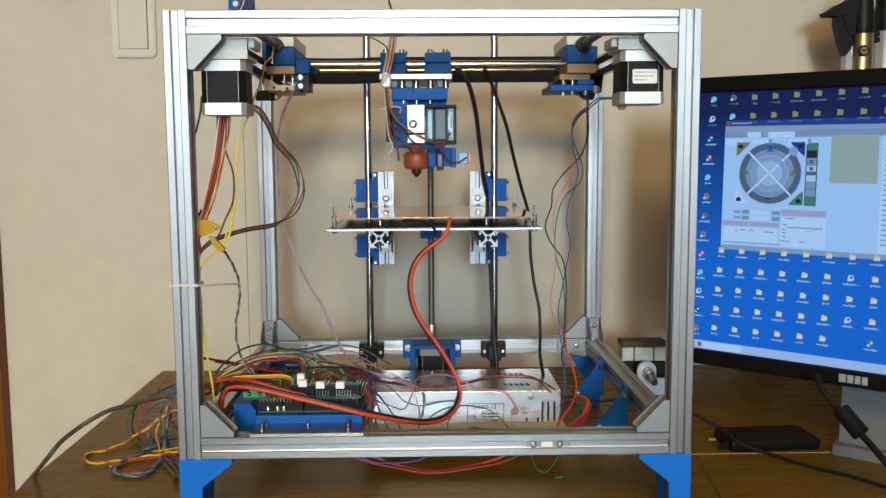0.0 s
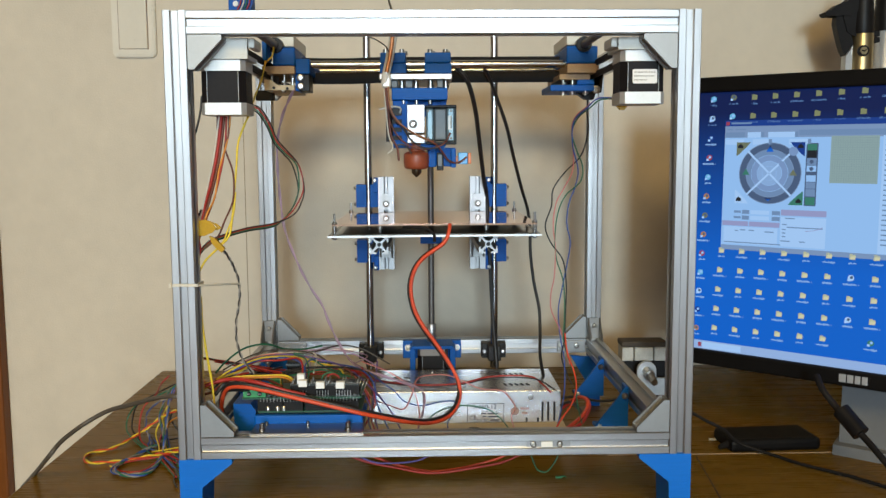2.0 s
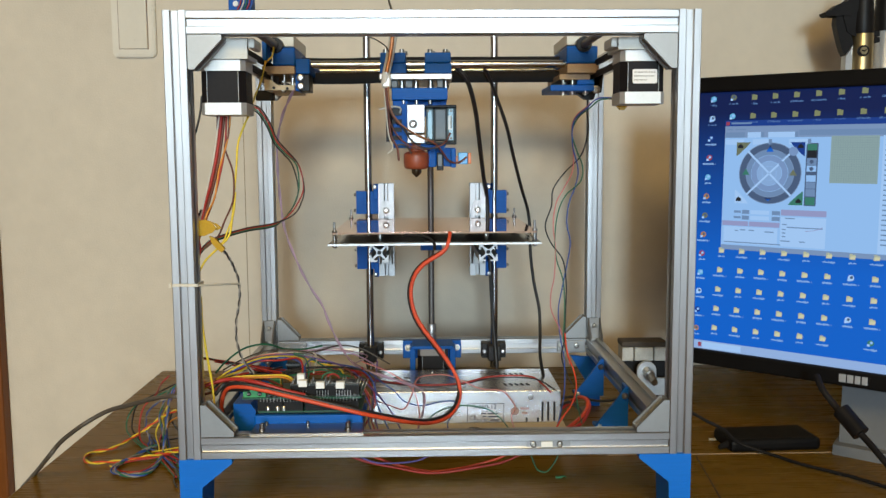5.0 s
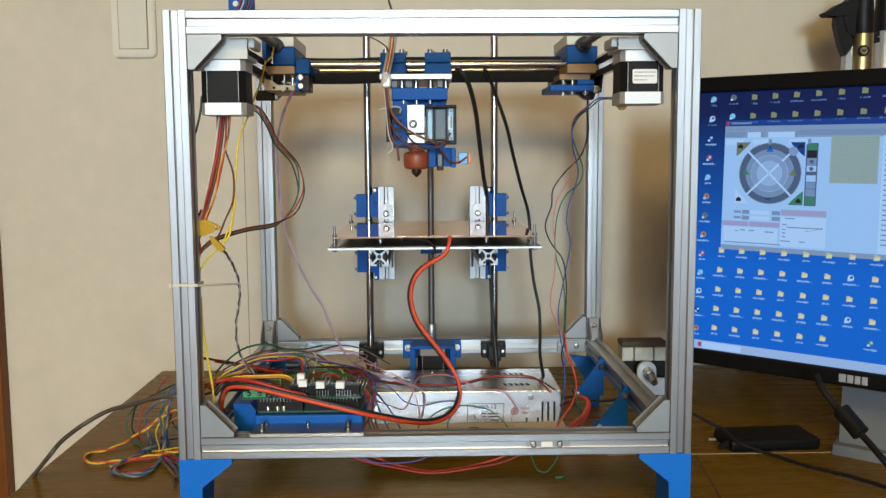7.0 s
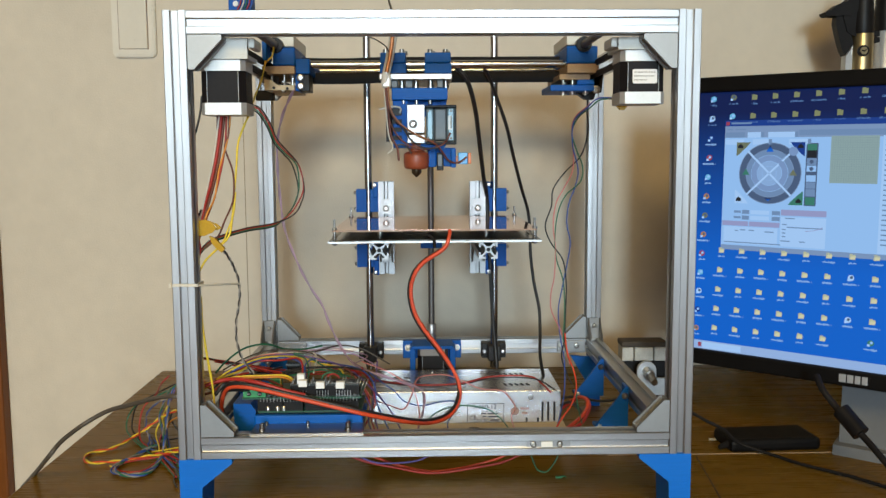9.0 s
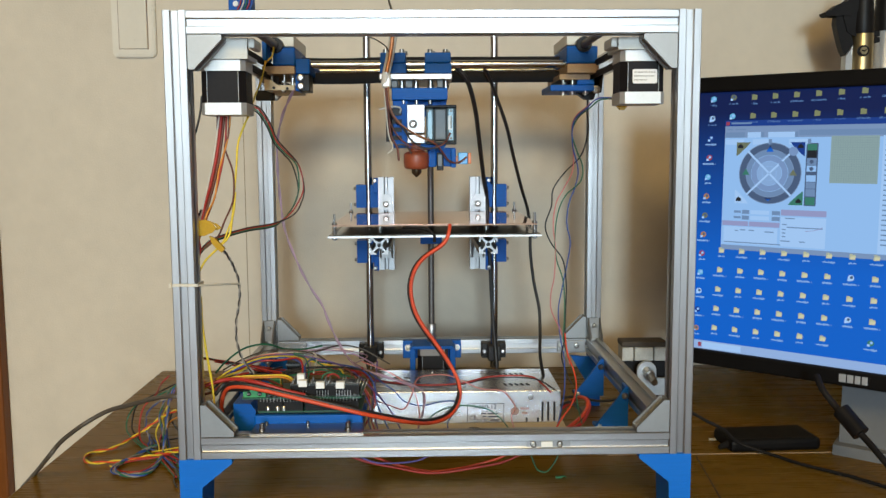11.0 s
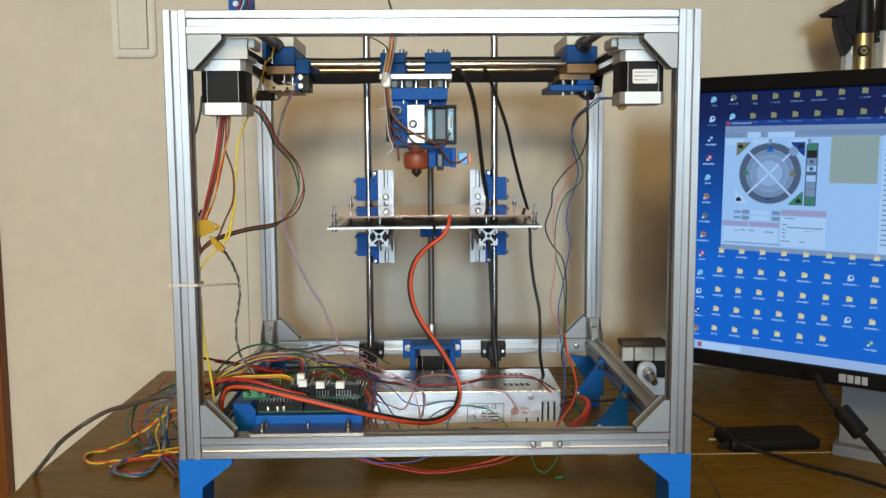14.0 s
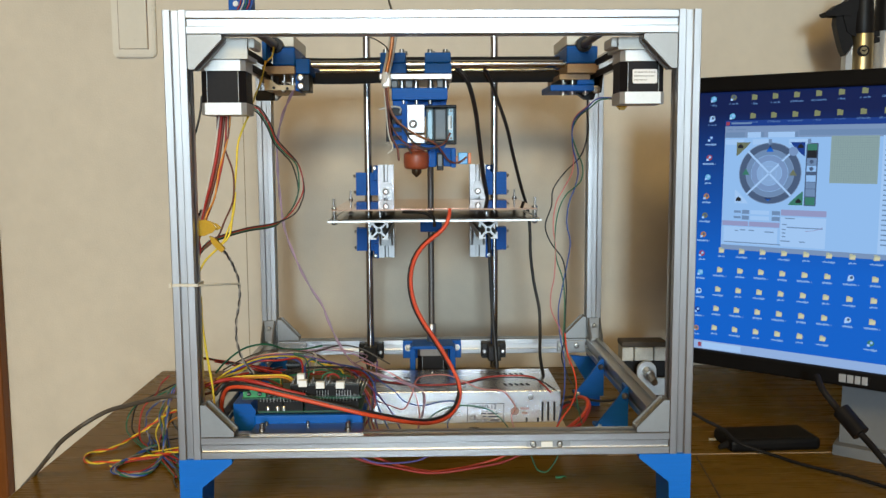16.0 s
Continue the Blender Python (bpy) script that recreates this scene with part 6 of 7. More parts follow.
wire("white", [(-0.0499, 0.16, 0.4117), (-0.0479, 0.16, 0.3856), (-0.0458, 0.16, 0.3652), (-0.0418, 0.16, 0.3523), (-0.0472, 0.16, 0.3464)], 0.0008, "on the extruder")
wire("black", [(-0.0304, 0.158, 0.3721), (-0.0222, 0.157, 0.3603), (-0.0094, 0.157, 0.3521), (0.0054, 0.158, 0.352)], 0.0009, "on the extruder")
wire("grey", [(-0.0389, 0.16, 0.3546), (-0.0318, 0.16, 0.3557), (-0.026, 0.165, 0.3522), (-0.0225, 0.168, 0.3463)], 0.0008, "on the extruder")
# connector wires on top
for k, c in enumerate(("red", "white", "green", "red", "blue")):
    wire(c, [(x + 0.0035 * k, 0.296, z) for x, _, z in [(-0.225, 0.3, 0.5358), (-0.2233, 0.3, 0.5248), (-0.2276, 0.3, 0.5137), (-0.2248, 0.3, 0.4987)]], 0.0009, "at the top connector")

# heater cable, resting part and the pieces that follow the bed
for c, off in (("orange_red", 0.0), ("black", -0.0019)):
    wire(c, [(x + off * 0.6, y + 0.0014 * (off < 0), z - off * 1.2) for x, y, z in [(0.0185, 0.14, 0.122), (0.0248, 0.135, 0.1087), (0.0263, 0.13, 0.0949), (0.021, 0.115, 0.0849), (0.0102, 0.1, 0.0795), (-0.0059, 0.085, 0.0797), (-0.0234, 0.06, 0.0883), (-0.0434, 0.045, 0.0965), (-0.0688, 0.03, 0.1068), (-0.0998, 0.028, 0.1153), (-0.1308, 0.028, 0.1231), (-0.1569, 0.03, 0.1293), (-0.1781, 0.033, 0.1324), (-0.1928, 0.04, 0.1296), (-0.2006, 0.05, 0.1188), (-0.205, 0.06, 0.1033), (-0.2045, 0.07, 0.0891)]], 0.0020, "running to the heater", "heater_cable")
for c, pts in (("black", [(-0.2061, 0.04, 0.1228), (-0.1964, 0.045, 0.1321), (-0.1729, 0.033, 0.1334), (-0.1414, 0.03, 0.1259), (-0.1102, 0.029, 0.1183), (-0.0791, 0.029, 0.1121)]), ("red", [(-0.2242, 0.04, 0.1284), (-0.1963, 0.045, 0.1364), (-0.1678, 0.034, 0.1368), (-0.1416, 0.032, 0.1296), (-0.1212, 0.034, 0.1235)]), ("black", [(-0.2058, 0.08, 0.086), (-0.2072, 0.07, 0.106), (-0.2001, 0.06, 0.1215), (-0.1745, 0.04, 0.1278)])):
    wire(c, pts, 0.0019, "over the control board")
cable_pieces = []
upper = smooth_path([(0.0171, 0.146, 0.2795), (0.0163, 0.14, 0.274), (0.0133, 0.138, 0.2649), (0.0074, 0.137, 0.258), (-0.0014, 0.137, 0.2516), (-0.0114, 0.138, 0.2433), (-0.0191, 0.139, 0.2321), (-0.0234, 0.14, 0.2178), (-0.0235, 0.14, 0.2024), (-0.0195, 0.14, 0.185), (-0.0114, 0.14, 0.1688), (-0.0003, 0.14, 0.1525), (0.0097, 0.14, 0.1373), (0.0185, 0.14, 0.122)], 4)
heater = thing("heater_cable", "red and black twin heater cable below the bed", "cable")
count = len(upper) - 1
for i in range(0, count, 2):
    share = 1 - max(0.0, (i - 8) / (count - 8)) ** 1.1
    for c, off in (("orange_red", 0.0), ("black", -0.0019)):
        if c == "black" and i < 12:
            continue
        a, e = max(0, i - 1), min(count, i + 3)
        pts = [(p.x + off, p.y + (0.0015 if off else 0), p.z + off * 0.3) for p in upper[a:e + 1]]
        cable_pieces.append((part("cable_piece", Shape().tube(pts, 0.0020, 10, 3), WIRE[c], heater), share))

# wires over the control board and power supply
wire("orange", [(-0.2231, 0.05, 0.1289), (-0.2055, 0.05, 0.1331), (-0.1868, 0.05, 0.1361), (-0.1612, 0.055, 0.1356), (-0.146, 0.06, 0.1342), (-0.1369, 0.07, 0.127), (-0.1311, 0.07, 0.1202)], 0.0012, "over the control board")
wire("yellow", [(-0.2247, 0.052, 0.1295), (-0.2059, 0.052, 0.1336), (-0.1872, 0.052, 0.1372), (-0.1615, 0.057, 0.1368), (-0.1436, 0.062, 0.1353), (-0.1347, 0.07, 0.127)], 0.0009, "over the control board")
wire("yellow", [(-0.2133, 0.06, 0.1283), (-0.2019, 0.07, 0.1367), (-0.1875, 0.08, 0.1425), (-0.1691, 0.1, 0.1443), (-0.144, 0.12, 0.14), (-0.1211, 0.12, 0.1338), (-0.0971, 0.11, 0.1301), (-0.0896, 0.09, 0.1247)], 0.0009, "over the control board")
wire("green", [(-0.2141, 0.08, 0.1343), (-0.2085, 0.1, 0.1407), (-0.1977, 0.13, 0.1465), (-0.184, 0.15, 0.1468), (-0.1739, 0.16, 0.1439), (-0.1622, 0.18, 0.135), (-0.1435, 0.2, 0.1303), (-0.127, 0.22, 0.1296)], 0.0010, "over the control board")
wire("green", [(-0.1439, 0.12, 0.1441), (-0.1296, 0.12, 0.1398), (-0.1085, 0.11, 0.1302), (-0.0961, 0.1, 0.1291), (-0.0885, 0.09, 0.1247)], 0.0009, "over the control board")
wire("blue", [(-0.2043, 0.08, 0.1314), (-0.1897, 0.09, 0.1383), (-0.1748, 0.1, 0.1421), (-0.1596, 0.11, 0.1419), (-0.141, 0.1, 0.1423), (-0.1282, 0.08, 0.139), (-0.1257, 0.072, 0.1269)], 0.0009, "over the control board")
wire("purple", [(-0.2093, 0.09, 0.1317), (-0.1861, 0.1, 0.1405), (-0.167, 0.12, 0.1414), (-0.144, 0.12, 0.1423), (-0.1095, 0.12, 0.1349), (-0.0874, 0.13, 0.1233), (-0.0656, 0.15, 0.0966), (-0.0486, 0.17, 0.0688), (-0.0334, 0.1, 0.0659)], 0.0009, "over the control board")
wire("red", [(-0.2154, 0.08, 0.1275), (-0.1954, 0.09, 0.1344), (-0.1776, 0.1, 0.1404), (-0.1551, 0.1, 0.1413), (-0.1366, 0.09, 0.1457), (-0.1298, 0.08, 0.1418), (-0.1289, 0.072, 0.1298)], 0.0010, "over the control board")
wire("pink", [(-0.1938, 0.11, 0.1382), (-0.1746, 0.13, 0.1403), (-0.147, 0.14, 0.1377), (-0.1177, 0.14, 0.1302), (-0.0942, 0.14, 0.1239), (-0.0775, 0.15, 0.1029), (-0.0669, 0.17, 0.0817), (-0.049, 0.18, 0.0704), (-0.0338, 0.19, 0.0634), (-0.0256, 0.2, 0.076), (-0.0194, 0.23, 0.0863), (-0.0082, 0.25, 0.0857), (0.0154, 0.26, 0.0836), (0.0351, 0.25, 0.0784), (0.0546, 0.24, 0.072), (0.0794, 0.235, 0.0704), (0.0891, 0.22, 0.0637), (0.0916, 0.2, 0.0602), (0.0842, 0.17, 0.059), (0.0812, 0.1, 0.0645)], 0.0007, "trailing over the power supply")
wire("red", [(-0.0981, 0.12, 0.1288), (-0.0765, 0.14, 0.1176), (-0.0666, 0.17, 0.1024), (-0.0447, 0.24, 0.0799), (-0.005, 0.25, 0.0741), (0.0351, 0.25, 0.0764), (0.0633, 0.27, 0.0777), (0.0906, 0.27, 0.0795), (0.118, 0.27, 0.0778), (0.129, 0.25, 0.0739), (0.137, 0.235, 0.0677)], 0.0010, "trailing over the power supply")
wire("black", [(-0.0923, 0.12, 0.1258), (-0.0728, 0.17, 0.1025), (-0.0447, 0.24, 0.0786), (-0.005, 0.25, 0.0727), (0.0351, 0.25, 0.075), (0.0633, 0.27, 0.0757), (0.0906, 0.27, 0.0774), (0.1236, 0.26, 0.0769), (0.1443, 0.24, 0.0683)], 0.0008, "trailing over the power supply")
wire("blue", [(-0.0683, 0.15, 0.115), (-0.0554, 0.19, 0.092), (-0.0446, 0.2, 0.0814), (-0.0339, 0.2, 0.0696), (-0.0149, 0.2, 0.0641), (0.0042, 0.2, 0.0678), (0.0201, 0.2, 0.0689), (0.0274, 0.19, 0.0665), (0.0189, 0.16, 0.0647), (0.0132, 0.13, 0.0648), (0.0141, 0.1, 0.0647)], 0.0007, "trailing over the power supply")
wire("green", [(-0.0105, 0.13, 0.0663), (0.0004, 0.15, 0.0698), (0.013, 0.17, 0.0694), (0.0289, 0.18, 0.0694), (0.0476, 0.18, 0.0679), (0.0625, 0.17, 0.0656), (0.0722, 0.14, 0.064), (0.0772, 0.1, 0.0645)], 0.0007, "trailing over the power supply")
wire("grey", [(0.0227, 0.1, 0.0652), (0.0352, 0.12, 0.0628), (0.044, 0.12, 0.0633), (0.0542, 0.1, 0.0648)], 0.0006, "trailing over the power supply")
wire("red", [(-0.0772, 0.15, 0.1213), (-0.0662, 0.16, 0.0939), (-0.0634, 0.15, 0.0811), (-0.0677, 0.14, 0.0718), (-0.0608, 0.1, 0.0663)], 0.0009, "beside the control board")
wire("purple", [(-0.0632, 0.2, 0.1153), (-0.0643, 0.17, 0.0974), (-0.0658, 0.15, 0.0781), (-0.0574, 0.1, 0.0662)], 0.0008, "beside the control board")
wire("lilac", [(-0.087, 0.16, 0.122), (-0.0778, 0.25, 0.1103), (-0.1071, 0.28, 0.1106), (-0.1275, 0.28, 0.1143), (-0.1374, 0.25, 0.1163), (-0.1376, 0.2, 0.1161), (-0.1255, 0.1, 0.1283)], 0.0007, "over the control board")
wire("lilac", [(-0.1864, 0.13, 0.1357), (-0.1604, 0.15, 0.1374), (-0.1272, 0.17, 0.1356), (-0.0915, 0.18, 0.1298), (-0.0557, 0.2, 0.1055), (-0.0149, 0.22, 0.0769)], 0.0007, "over the control board")
wire("white", [(-0.2133, 0.12, 0.1313), (-0.1922, 0.13, 0.1364), (-0.1705, 0.14, 0.1392), (-0.1366, 0.15, 0.1378), (-0.1222, 0.13, 0.1386), (-0.1189, 0.08, 0.1332)], 0.0008, "over the control board")
wire("red", [(-0.2294, 0.09, 0.1462), (-0.2132, 0.12, 0.136), (-0.1866, 0.13, 0.1286), (-0.1592, 0.14, 0.1216), (-0.1238, 0.14, 0.1194), (-0.0942, 0.14, 0.1227), (-0.0766, 0.14, 0.1146)], 0.0010, "over the control board")
wire("black", [(-0.2294, 0.09, 0.1473), (-0.2132, 0.12, 0.1354), (-0.1903, 0.12, 0.131), (-0.1732, 0.12, 0.1267), (-0.1575, 0.13, 0.127)], 0.0010, "over the control board")
wire("red", [(-0.1067, 0.068, 0.125), (-0.1049, 0.068, 0.1317), (-0.0986, 0.07, 0.1344), (-0.0932, 0.07, 0.131), (-0.0915, 0.068, 0.1237)], 0.0008, "between the plugs")
wire("green", [(-0.1107, 0.069, 0.1236), (-0.1084, 0.07, 0.1329), (-0.1015, 0.072, 0.1351), (-0.0944, 0.072, 0.1322), (-0.0877, 0.07, 0.1309)], 0.0008, "between the plugs")
wire("brown", [(-0.096, 0.1, 0.1337), (-0.085, 0.09, 0.1332), (-0.082, 0.08, 0.1283), (-0.09, 0.07, 0.1243)], 0.0008, "between the plugs")
wire("blue", [(-0.1263, 0.072, 0.1269), (-0.1282, 0.08, 0.1362), (-0.127, 0.1, 0.1398), (-0.121, 0.12, 0.138)], 0.0008, "between the plugs")
wire("green", [(-0.1236, 0.072, 0.1241), (-0.1238, 0.08, 0.1361), (-0.1297, 0.1, 0.1427), (-0.144, 0.12, 0.1423)], 0.0008, "between the plugs")
wire("black", [(-0.1476, 0.07, 0.1361), (-0.1271, 0.08, 0.1378), (-0.1062, 0.09, 0.1363), (-0.0847, 0.1, 0.1324), (-0.075, 0.12, 0.1256)], 0.0012, "over the control board")
# wires hanging under the frame
wire("red", [(-0.0935, 0.06, 0.06), (-0.0664, 0.06, 0.0495), (-0.0392, 0.06, 0.0435), (-0.0119, 0.06, 0.038), (0.0101, 0.06, 0.0383), (0.0376, 0.06, 0.0424), (0.065, 0.06, 0.0477), (0.087, 0.06, 0.0576)], 0.0012, "sagging under the frame")
wire("orange_red", [(-0.0725, 0.07, 0.0562), (-0.0395, 0.07, 0.0432), (-0.0063, 0.07, 0.0359), (0.027, 0.07, 0.0389), (0.0604, 0.07, 0.0476), (0.0715, 0.07, 0.0543)], 0.0014, "sagging under the frame")
wire("purple", [(-0.0826, 0.06, 0.0598), (-0.061, 0.06, 0.0494), (-0.0391, 0.06, 0.048), (-0.0172, 0.06, 0.0505), (-0.0007, 0.06, 0.0588)], 0.0009, "sagging under the frame")
wire("green", [(0.0901, 0.05, 0.061), (0.094, 0.05, 0.0498), (0.0978, 0.05, 0.043), (0.1049, 0.05, 0.0407), (0.1104, 0.05, 0.0451), (0.1157, 0.05, 0.054), (0.1173, 0.05, 0.0607)], 0.0006, "sagging under the frame")

# tangle on the desk left of the printer
ON = "tangled on the desk"
wire("grey", [(-0.2379, 0.06, 0.1165)] + [(-0.254, 0.06, 0.1166), (-0.2829, 0.1, 0.1034), (-0.3126, 0.12, 0.0916), (-0.3433, 0.14, 0.0795), (-0.3675, 0.14, 0.0664), (-0.3834, 0.12, 0.0549), (-0.3943, 0.11, 0.0406)] + [(-0.4348, 0.1676, 0.003), (-0.5083, 0.2925, -0.06)], 0.0024, "curving over the desk edge", "cable")
twisted(("orange_red", "yellow"), [(-0.293, 0.2552, 0.05), (-0.3295, 0.2863, 0.03), (-0.3576, 0.2856, 0.01), (-0.3792, 0.2487, 0.003), (-0.3985, 0.2384, 0.002), (-0.3999, 0.2164, 0.003), (-0.3872, 0.1965, 0.004), (-0.3685, 0.2004, 0.003), (-0.3454, 0.2069, 0.003), (-0.3215, 0.2125, 0.006), (-0.2829, 0.186, 0.02)], 0.0010, 0.034, ON)
wire("red", [(-0.3444, 0.3655, 0.06), (-0.3544, 0.3609, 0.05), (-0.3452, 0.3065, 0.05), (-0.3549, 0.2919, 0.04), (-0.3599, 0.2877, 0.02), (-0.3523, 0.2684, 0.005), (-0.3246, 0.2327, 0.003), (-0.2919, 0.1762, 0.003), (-0.2772, 0.1501, 0.003)], 0.0010, ON)
wire("red", [(-0.3563, 0.1927, 0.003), (-0.3383, 0.2048, 0.003), (-0.3178, 0.2105, 0.004), (-0.3059, 0.2138, 0.006), (-0.2861, 0.2, 0.004)], 0.0011, ON)
wire("green", [(-0.3683, 0.3122, 0.04), (-0.385, 0.3239, 0.02), (-0.3839, 0.3102, 0.006), (-0.3626, 0.2748, 0.003), (-0.3332, 0.2331, 0.003), (-0.3024, 0.1907, 0.003), (-0.2784, 0.1502, 0.003)], 0.0009, ON)
wire("black", [(-0.3359, 0.3601, 0.05), (-0.3571, 0.3563, 0.04), (-0.3659, 0.3046, 0.04), (-0.376, 0.3116, 0.02), (-0.3724, 0.2973, 0.01), (-0.3602, 0.2823, 0.004), (-0.331, 0.2428, 0.003), (-0.2998, 0.2033, 0.003), (-0.2801, 0.1671, 0.003)], 0.0009, ON)
twisted(("blue", "pale_grey"), [(-0.3347, 0.3419, 0.04), (-0.3558, 0.3388, 0.03), (-0.362, 0.323, 0.02), (-0.3592, 0.3081, 0.01), (-0.3463, 0.2818, 0.004), (-0.3354, 0.253, 0.003), (-0.3378, 0.2332, 0.003), (-0.3492, 0.2089, 0.003), (-0.3563, 0.1873, 0.003), (-0.3508, 0.168, 0.003), (-0.333, 0.1605, 0.003), (-0.3187, 0.1634, 0.003), (-0.3118, 0.1804, 0.003), (-0.3125, 0.2141, 0.004), (-0.3182, 0.2521, 0.01), (-0.32, 0.2653, 0.03), (-0.3238, 0.2929, 0.05)], 0.0009, 0.028, ON)
twisted(("pale_grey", "green", "blue"), [(-0.2873, 0.2, 0.006), (-0.3197, 0.2495, 0.004), (-0.3352, 0.2461, 0.004), (-0.3466, 0.2107, 0.003), (-0.3516, 0.1791, 0.004), (-0.3391, 0.1607, 0.003), (-0.3196, 0.1567, 0.003), (-0.3096, 0.1733, 0.003), (-0.3113, 0.2169, 0.005), (-0.317, 0.2425, 0.02), (-0.3351, 0.2889, 0.03), (-0.3352, 0.3324, 0.05)], 0.0009, 0.030, ON)
wire("yellow", [(-0.3618, 0.1903, 0.002), (-0.3474, 0.1757, 0.002), (-0.3278, 0.163, 0.002), (-0.3158, 0.1694, 0.002), (-0.312, 0.1974, 0.002), (-0.3202, 0.2337, 0.006), (-0.3375, 0.2786, 0.012), (-0.3302, 0.2887, 0.03)], 0.0009, ON)
wire("green", [(-0.3235, 0.2906, 0.04), (-0.3286, 0.2865, 0.02), (-0.3157, 0.2477, 0.008), (-0.3072, 0.2292, 0.004), (-0.2844, 0.1847, 0.003)], 0.0009, ON)
wire("purple", [(-0.328, 0.3321, 0.05), (-0.3353, 0.3252, 0.03), (-0.3298, 0.2845, 0.01), (-0.3295, 0.2601, 0.004), (-0.3147, 0.2324, 0.003), (-0.2886, 0.1974, 0.003)], 0.0010, ON)
wire("black", [(-0.3232, 0.3003, 0.03), (-0.3298, 0.2893, 0.012), (-0.3306, 0.2751, 0.006), (-0.3184, 0.2683, 0.006), (-0.303, 0.2619, 0.01)], 0.0010, ON)
wire("black", [(-0.2817, 0.1793, 0.003), (-0.2808, 0.1586, 0.003), (-0.2764, 0.1387, 0.003), (-0.2695, 0.1226, 0.003)], 0.0010, ON)
wire("red", [(-0.33, 0.2736, 0.01), (-0.3232, 0.2438, 0.006), (-0.3031, 0.2062, 0.004), (-0.2847, 0.19, 0.003)], 0.0009, ON)
wire("white", [(-0.3134, 0.3052, 0.05), (-0.3245, 0.2954, 0.05), (-0.3375, 0.3035, 0.045)], 0.0015, ON)

# more loose strands round the control board
OVER = "over the control board"
wire("grey", [(-0.2116, 0.1, 0.1321), (-0.1959, 0.12, 0.1382), (-0.1764, 0.14, 0.1417), (-0.1544, 0.15, 0.1404), (-0.1234, 0.14, 0.1375), (-0.1038, 0.12, 0.1289)], 0.0008, OVER)
wire("grey", [(-0.1981, 0.13, 0.1335), (-0.1605, 0.15, 0.1356), (-0.1259, 0.16, 0.1366), (-0.1057, 0.2, 0.1338), (-0.0821, 0.22, 0.1252), (-0.0501, 0.22, 0.1071)], 0.0008, OVER)
wire("red", [(-0.2216, 0.06, 0.1229), (-0.2071, 0.08, 0.1297), (-0.1862, 0.1, 0.1347), (-0.1694, 0.1, 0.1316), (-0.1482, 0.09, 0.1299), (-0.1322, 0.075, 0.1234)], 0.0009, OVER)
wire("brown", [(-0.2245, 0.06, 0.1174), (-0.2055, 0.06, 0.1227), (-0.1837, 0.06, 0.1324), (-0.1622, 0.06, 0.1322), (-0.1446, 0.05, 0.128)], 0.0012, OVER)
wire("green", [(-0.1477, 0.07, 0.1316), (-0.1272, 0.08, 0.1333), (-0.1118, 0.09, 0.1335), (-0.0951, 0.09, 0.1293), (-0.0804, 0.08, 0.1283)], 0.0008, OVER)
wire("blue", [(-0.1223, 0.13, 0.1326), (-0.099, 0.13, 0.1294), (-0.0765, 0.14, 0.1207), (-0.0643, 0.15, 0.1027), (-0.061, 0.15, 0.0811), (-0.0459, 0.1, 0.0661)], 0.0008, OVER)
wire("red", [(-0.2247, 0.12, 0.1361), (-0.1982, 0.13, 0.1275), (-0.1693, 0.13, 0.1212), (-0.1329, 0.12, 0.1221), (-0.0972, 0.11, 0.1225), (-0.0709, 0.1, 0.1103), (-0.0656, 0.1, 0.0869), (-0.0729, 0.08, 0.0729)], 0.0009, OVER)
wire("black", [(-0.211, 0.05, 0.1255), (-0.1998, 0.06, 0.1337), (-0.1802, 0.07, 0.1353), (-0.1531, 0.07, 0.1339), (-0.1327, 0.08, 0.1334)], 0.0010, OVER)
wire("red", [(-0.2307, 0.08, 0.1317), (-0.2135, 0.06, 0.1228), (-0.2003, 0.05, 0.1308), (-0.1889, 0.06, 0.1363), (-0.1802, 0.07, 0.1364)], 0.0010, OVER)
wire("yellow", [(-0.2216, 0.06, 0.1229), (-0.2075, 0.07, 0.1312), (-0.1898, 0.09, 0.1344), (-0.1824, 0.11, 0.1381), (-0.167, 0.12, 0.1402)], 0.0010, OVER)
wire("purple", [(-0.0738, 0.1, 0.1103), (-0.0655, 0.1, 0.0927), (-0.0668, 0.09, 0.0812), (-0.0606, 0.06, 0.0775)], 0.0009, OVER)
wire("pink", [(-0.0793, 0.18, 0.1202), (-0.0494, 0.2, 0.1022), (-0.0243, 0.2, 0.0825), (-0.0165, 0.16, 0.0683), (-0.0185, 0.1, 0.0657)], 0.0007, OVER)
wire("black", [(-0.0793, 0.25, 0.1035), (-0.0711, 0.2, 0.0895), (-0.0658, 0.15, 0.0781), (-0.0729, 0.08, 0.0729)], 0.0010, OVER)
plug = thing("plug", "black ribbed plug among the wires", "connector")
part("shell", Shape().box(-0.1513, -0.1386, 0.12, 0.135, 0.1163, 0.1353, 0.0008), BLACK_PLASTIC, plug)
for k in range(3):
    part("rib", Shape().box(-0.1513 - 0.001, -0.1386 + 0.001, 0.1188, 0.1212, 0.1187 + 0.006 * k, 0.1187 + 0.006 * k + 0.002), GREY_PLASTIC, plug)
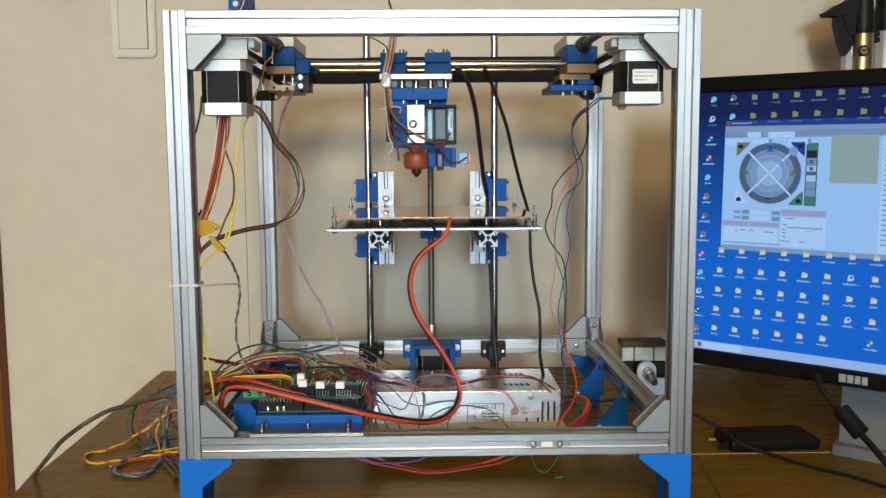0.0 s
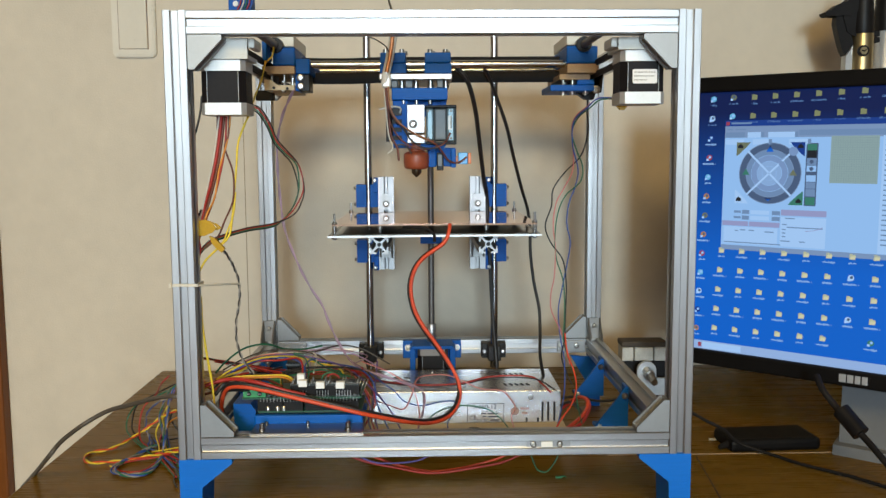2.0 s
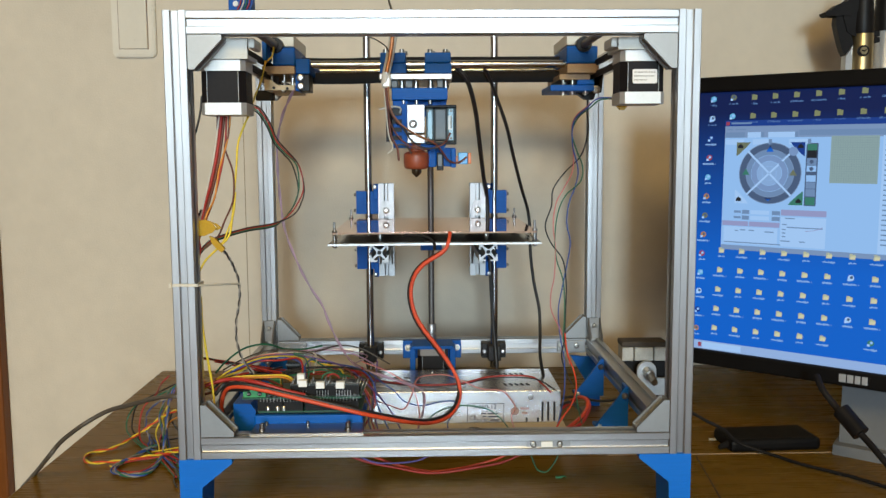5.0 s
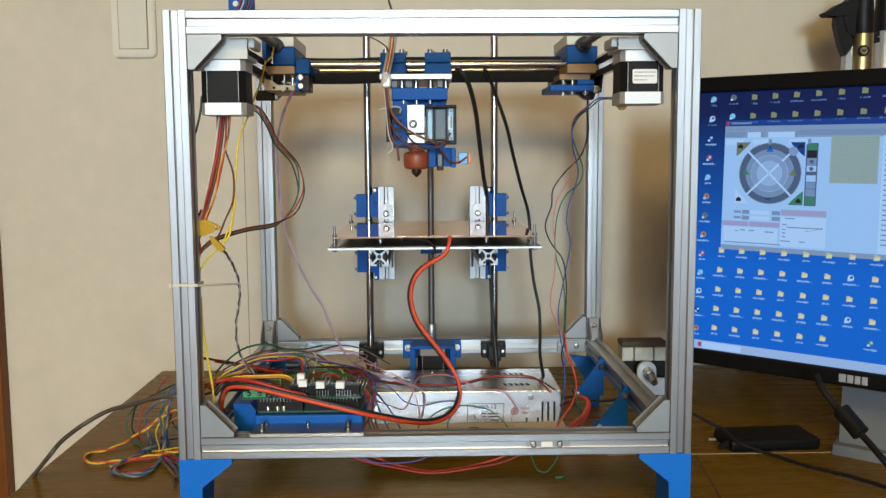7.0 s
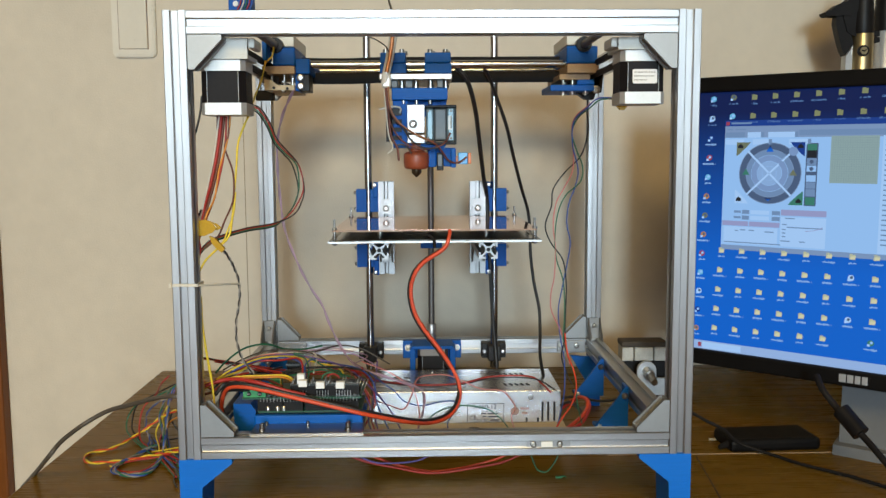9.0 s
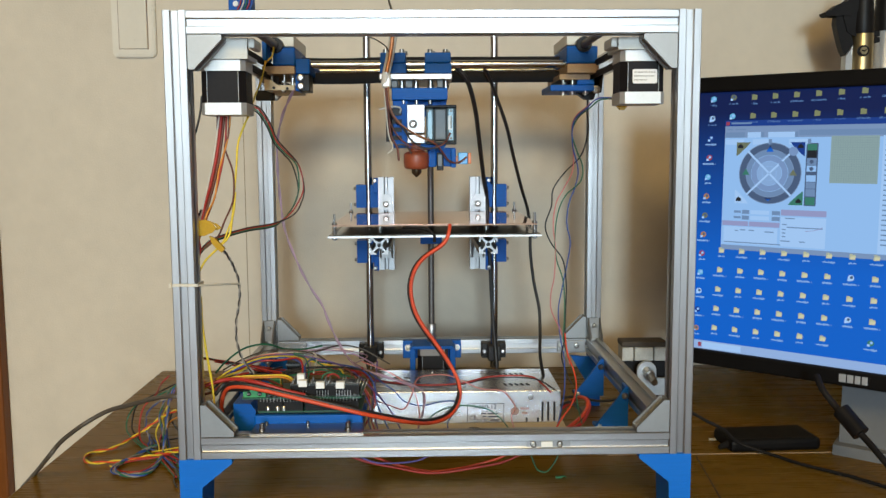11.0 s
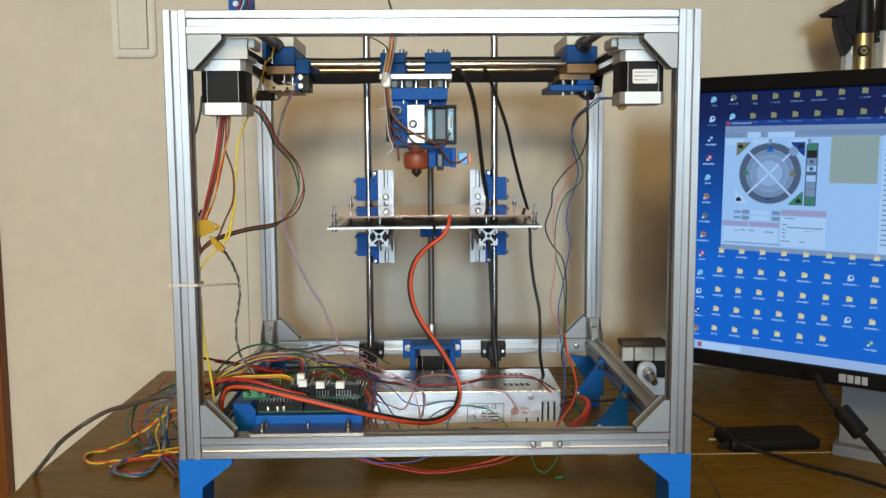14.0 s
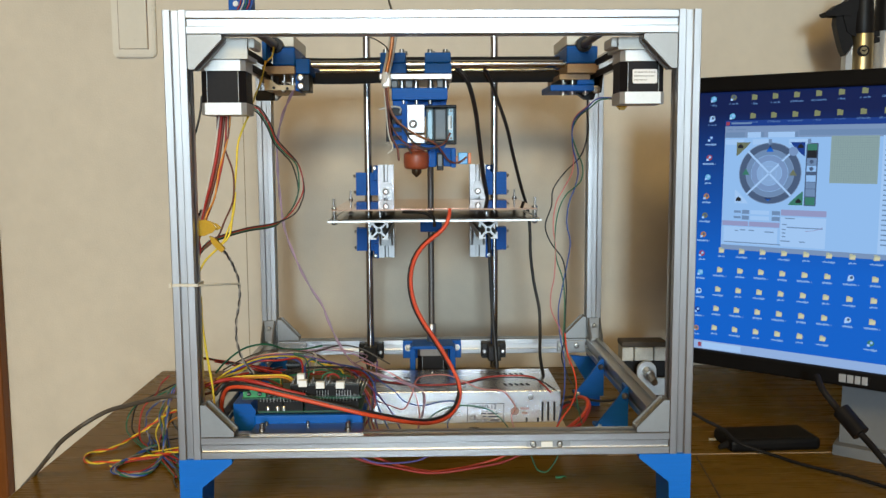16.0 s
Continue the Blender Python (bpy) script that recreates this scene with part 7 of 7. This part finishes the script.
# more strands of the tangle on the desk
wire("green", [(-0.3202, 0.3441, 0.06), (-0.3352, 0.3324, 0.05), (-0.357, 0.3323, 0.04), (-0.3765, 0.3474, 0.03)], 0.0010, ON)
wire("black", [(-0.3193, 0.3318, 0.05), (-0.339, 0.3381, 0.03), (-0.3236, 0.2978, 0.02), (-0.3058, 0.2681, 0.015)], 0.0010, ON)
wire("blue", [(-0.3256, 0.3559, 0.06), (-0.3309, 0.3322, 0.05), (-0.3353, 0.3252, 0.03), (-0.3321, 0.3026, 0.015), (-0.313, 0.2492, 0.004), (-0.2895, 0.1938, 0.003)], 0.0010, ON)
wire("yellow", [(-0.3293, 0.3106, 0.04), (-0.3383, 0.3101, 0.02), (-0.3257, 0.2796, 0.008), (-0.3194, 0.2395, 0.004), (-0.3279, 0.2329, 0.003), (-0.2903, 0.2122, 0.015)], 0.0009, ON)
wire("blue", [(-0.2923, 0.2229, 0.006), (-0.3172, 0.2454, 0.004), (-0.3382, 0.2708, 0.004), (-0.3395, 0.2532, 0.003), (-0.3145, 0.2208, 0.003), (-0.2834, 0.1724, 0.003)], 0.0012, ON)
wire("grey", [(-0.2879, 0.2112, 0.006), (-0.3072, 0.2292, 0.004), (-0.3305, 0.2634, 0.005), (-0.3457, 0.2865, 0.006), (-0.332, 0.257, 0.003), (-0.3014, 0.209, 0.003), (-0.2748, 0.15, 0.003)], 0.0012, ON)
wire("orange", [(-0.2984, 0.2544, 0.04), (-0.3195, 0.2747, 0.025), (-0.322, 0.2627, 0.01), (-0.3085, 0.2292, 0.004), (-0.2885, 0.2085, 0.003)], 0.0010, ON)
wire("red", [(-0.3551, 0.1802, 0.003), (-0.3353, 0.1674, 0.003), (-0.3189, 0.1737, 0.003), (-0.3126, 0.2038, 0.003), (-0.3063, 0.2263, 0.005), (-0.2931, 0.2309, 0.01)], 0.0009, ON)
wire("green", [(-0.3647, 0.2855, 0.003), (-0.3409, 0.2492, 0.003), (-0.32, 0.2326, 0.003), (-0.2867, 0.1795, 0.003), (-0.2713, 0.1417, 0.003)], 0.0010, ON)


def motions():
    rows = bed_rows()
    walk(bed, [(t, pose(0, 0, z)) for t, z in rows])
    turns = [(k / 10, height_at(rows, k / 10)) for k in range(161)]
    walk(lead, [(t, pose(-0.001, ROD_Y, 0, 0, 0, -z / 0.008 * 360)) for t, z in turns])
    for piece, share in cable_pieces:
        walk(piece, [(t, pose(0, 0, z * share)) for t, z in rows])


def height_at(rows, t):
    for (a, p), (c, r) in zip(rows, rows[1:]):
        if a <= t <= c:
            return p + (r - p) * (t - a) / (c - a)
    return rows[-1][1]


motions()
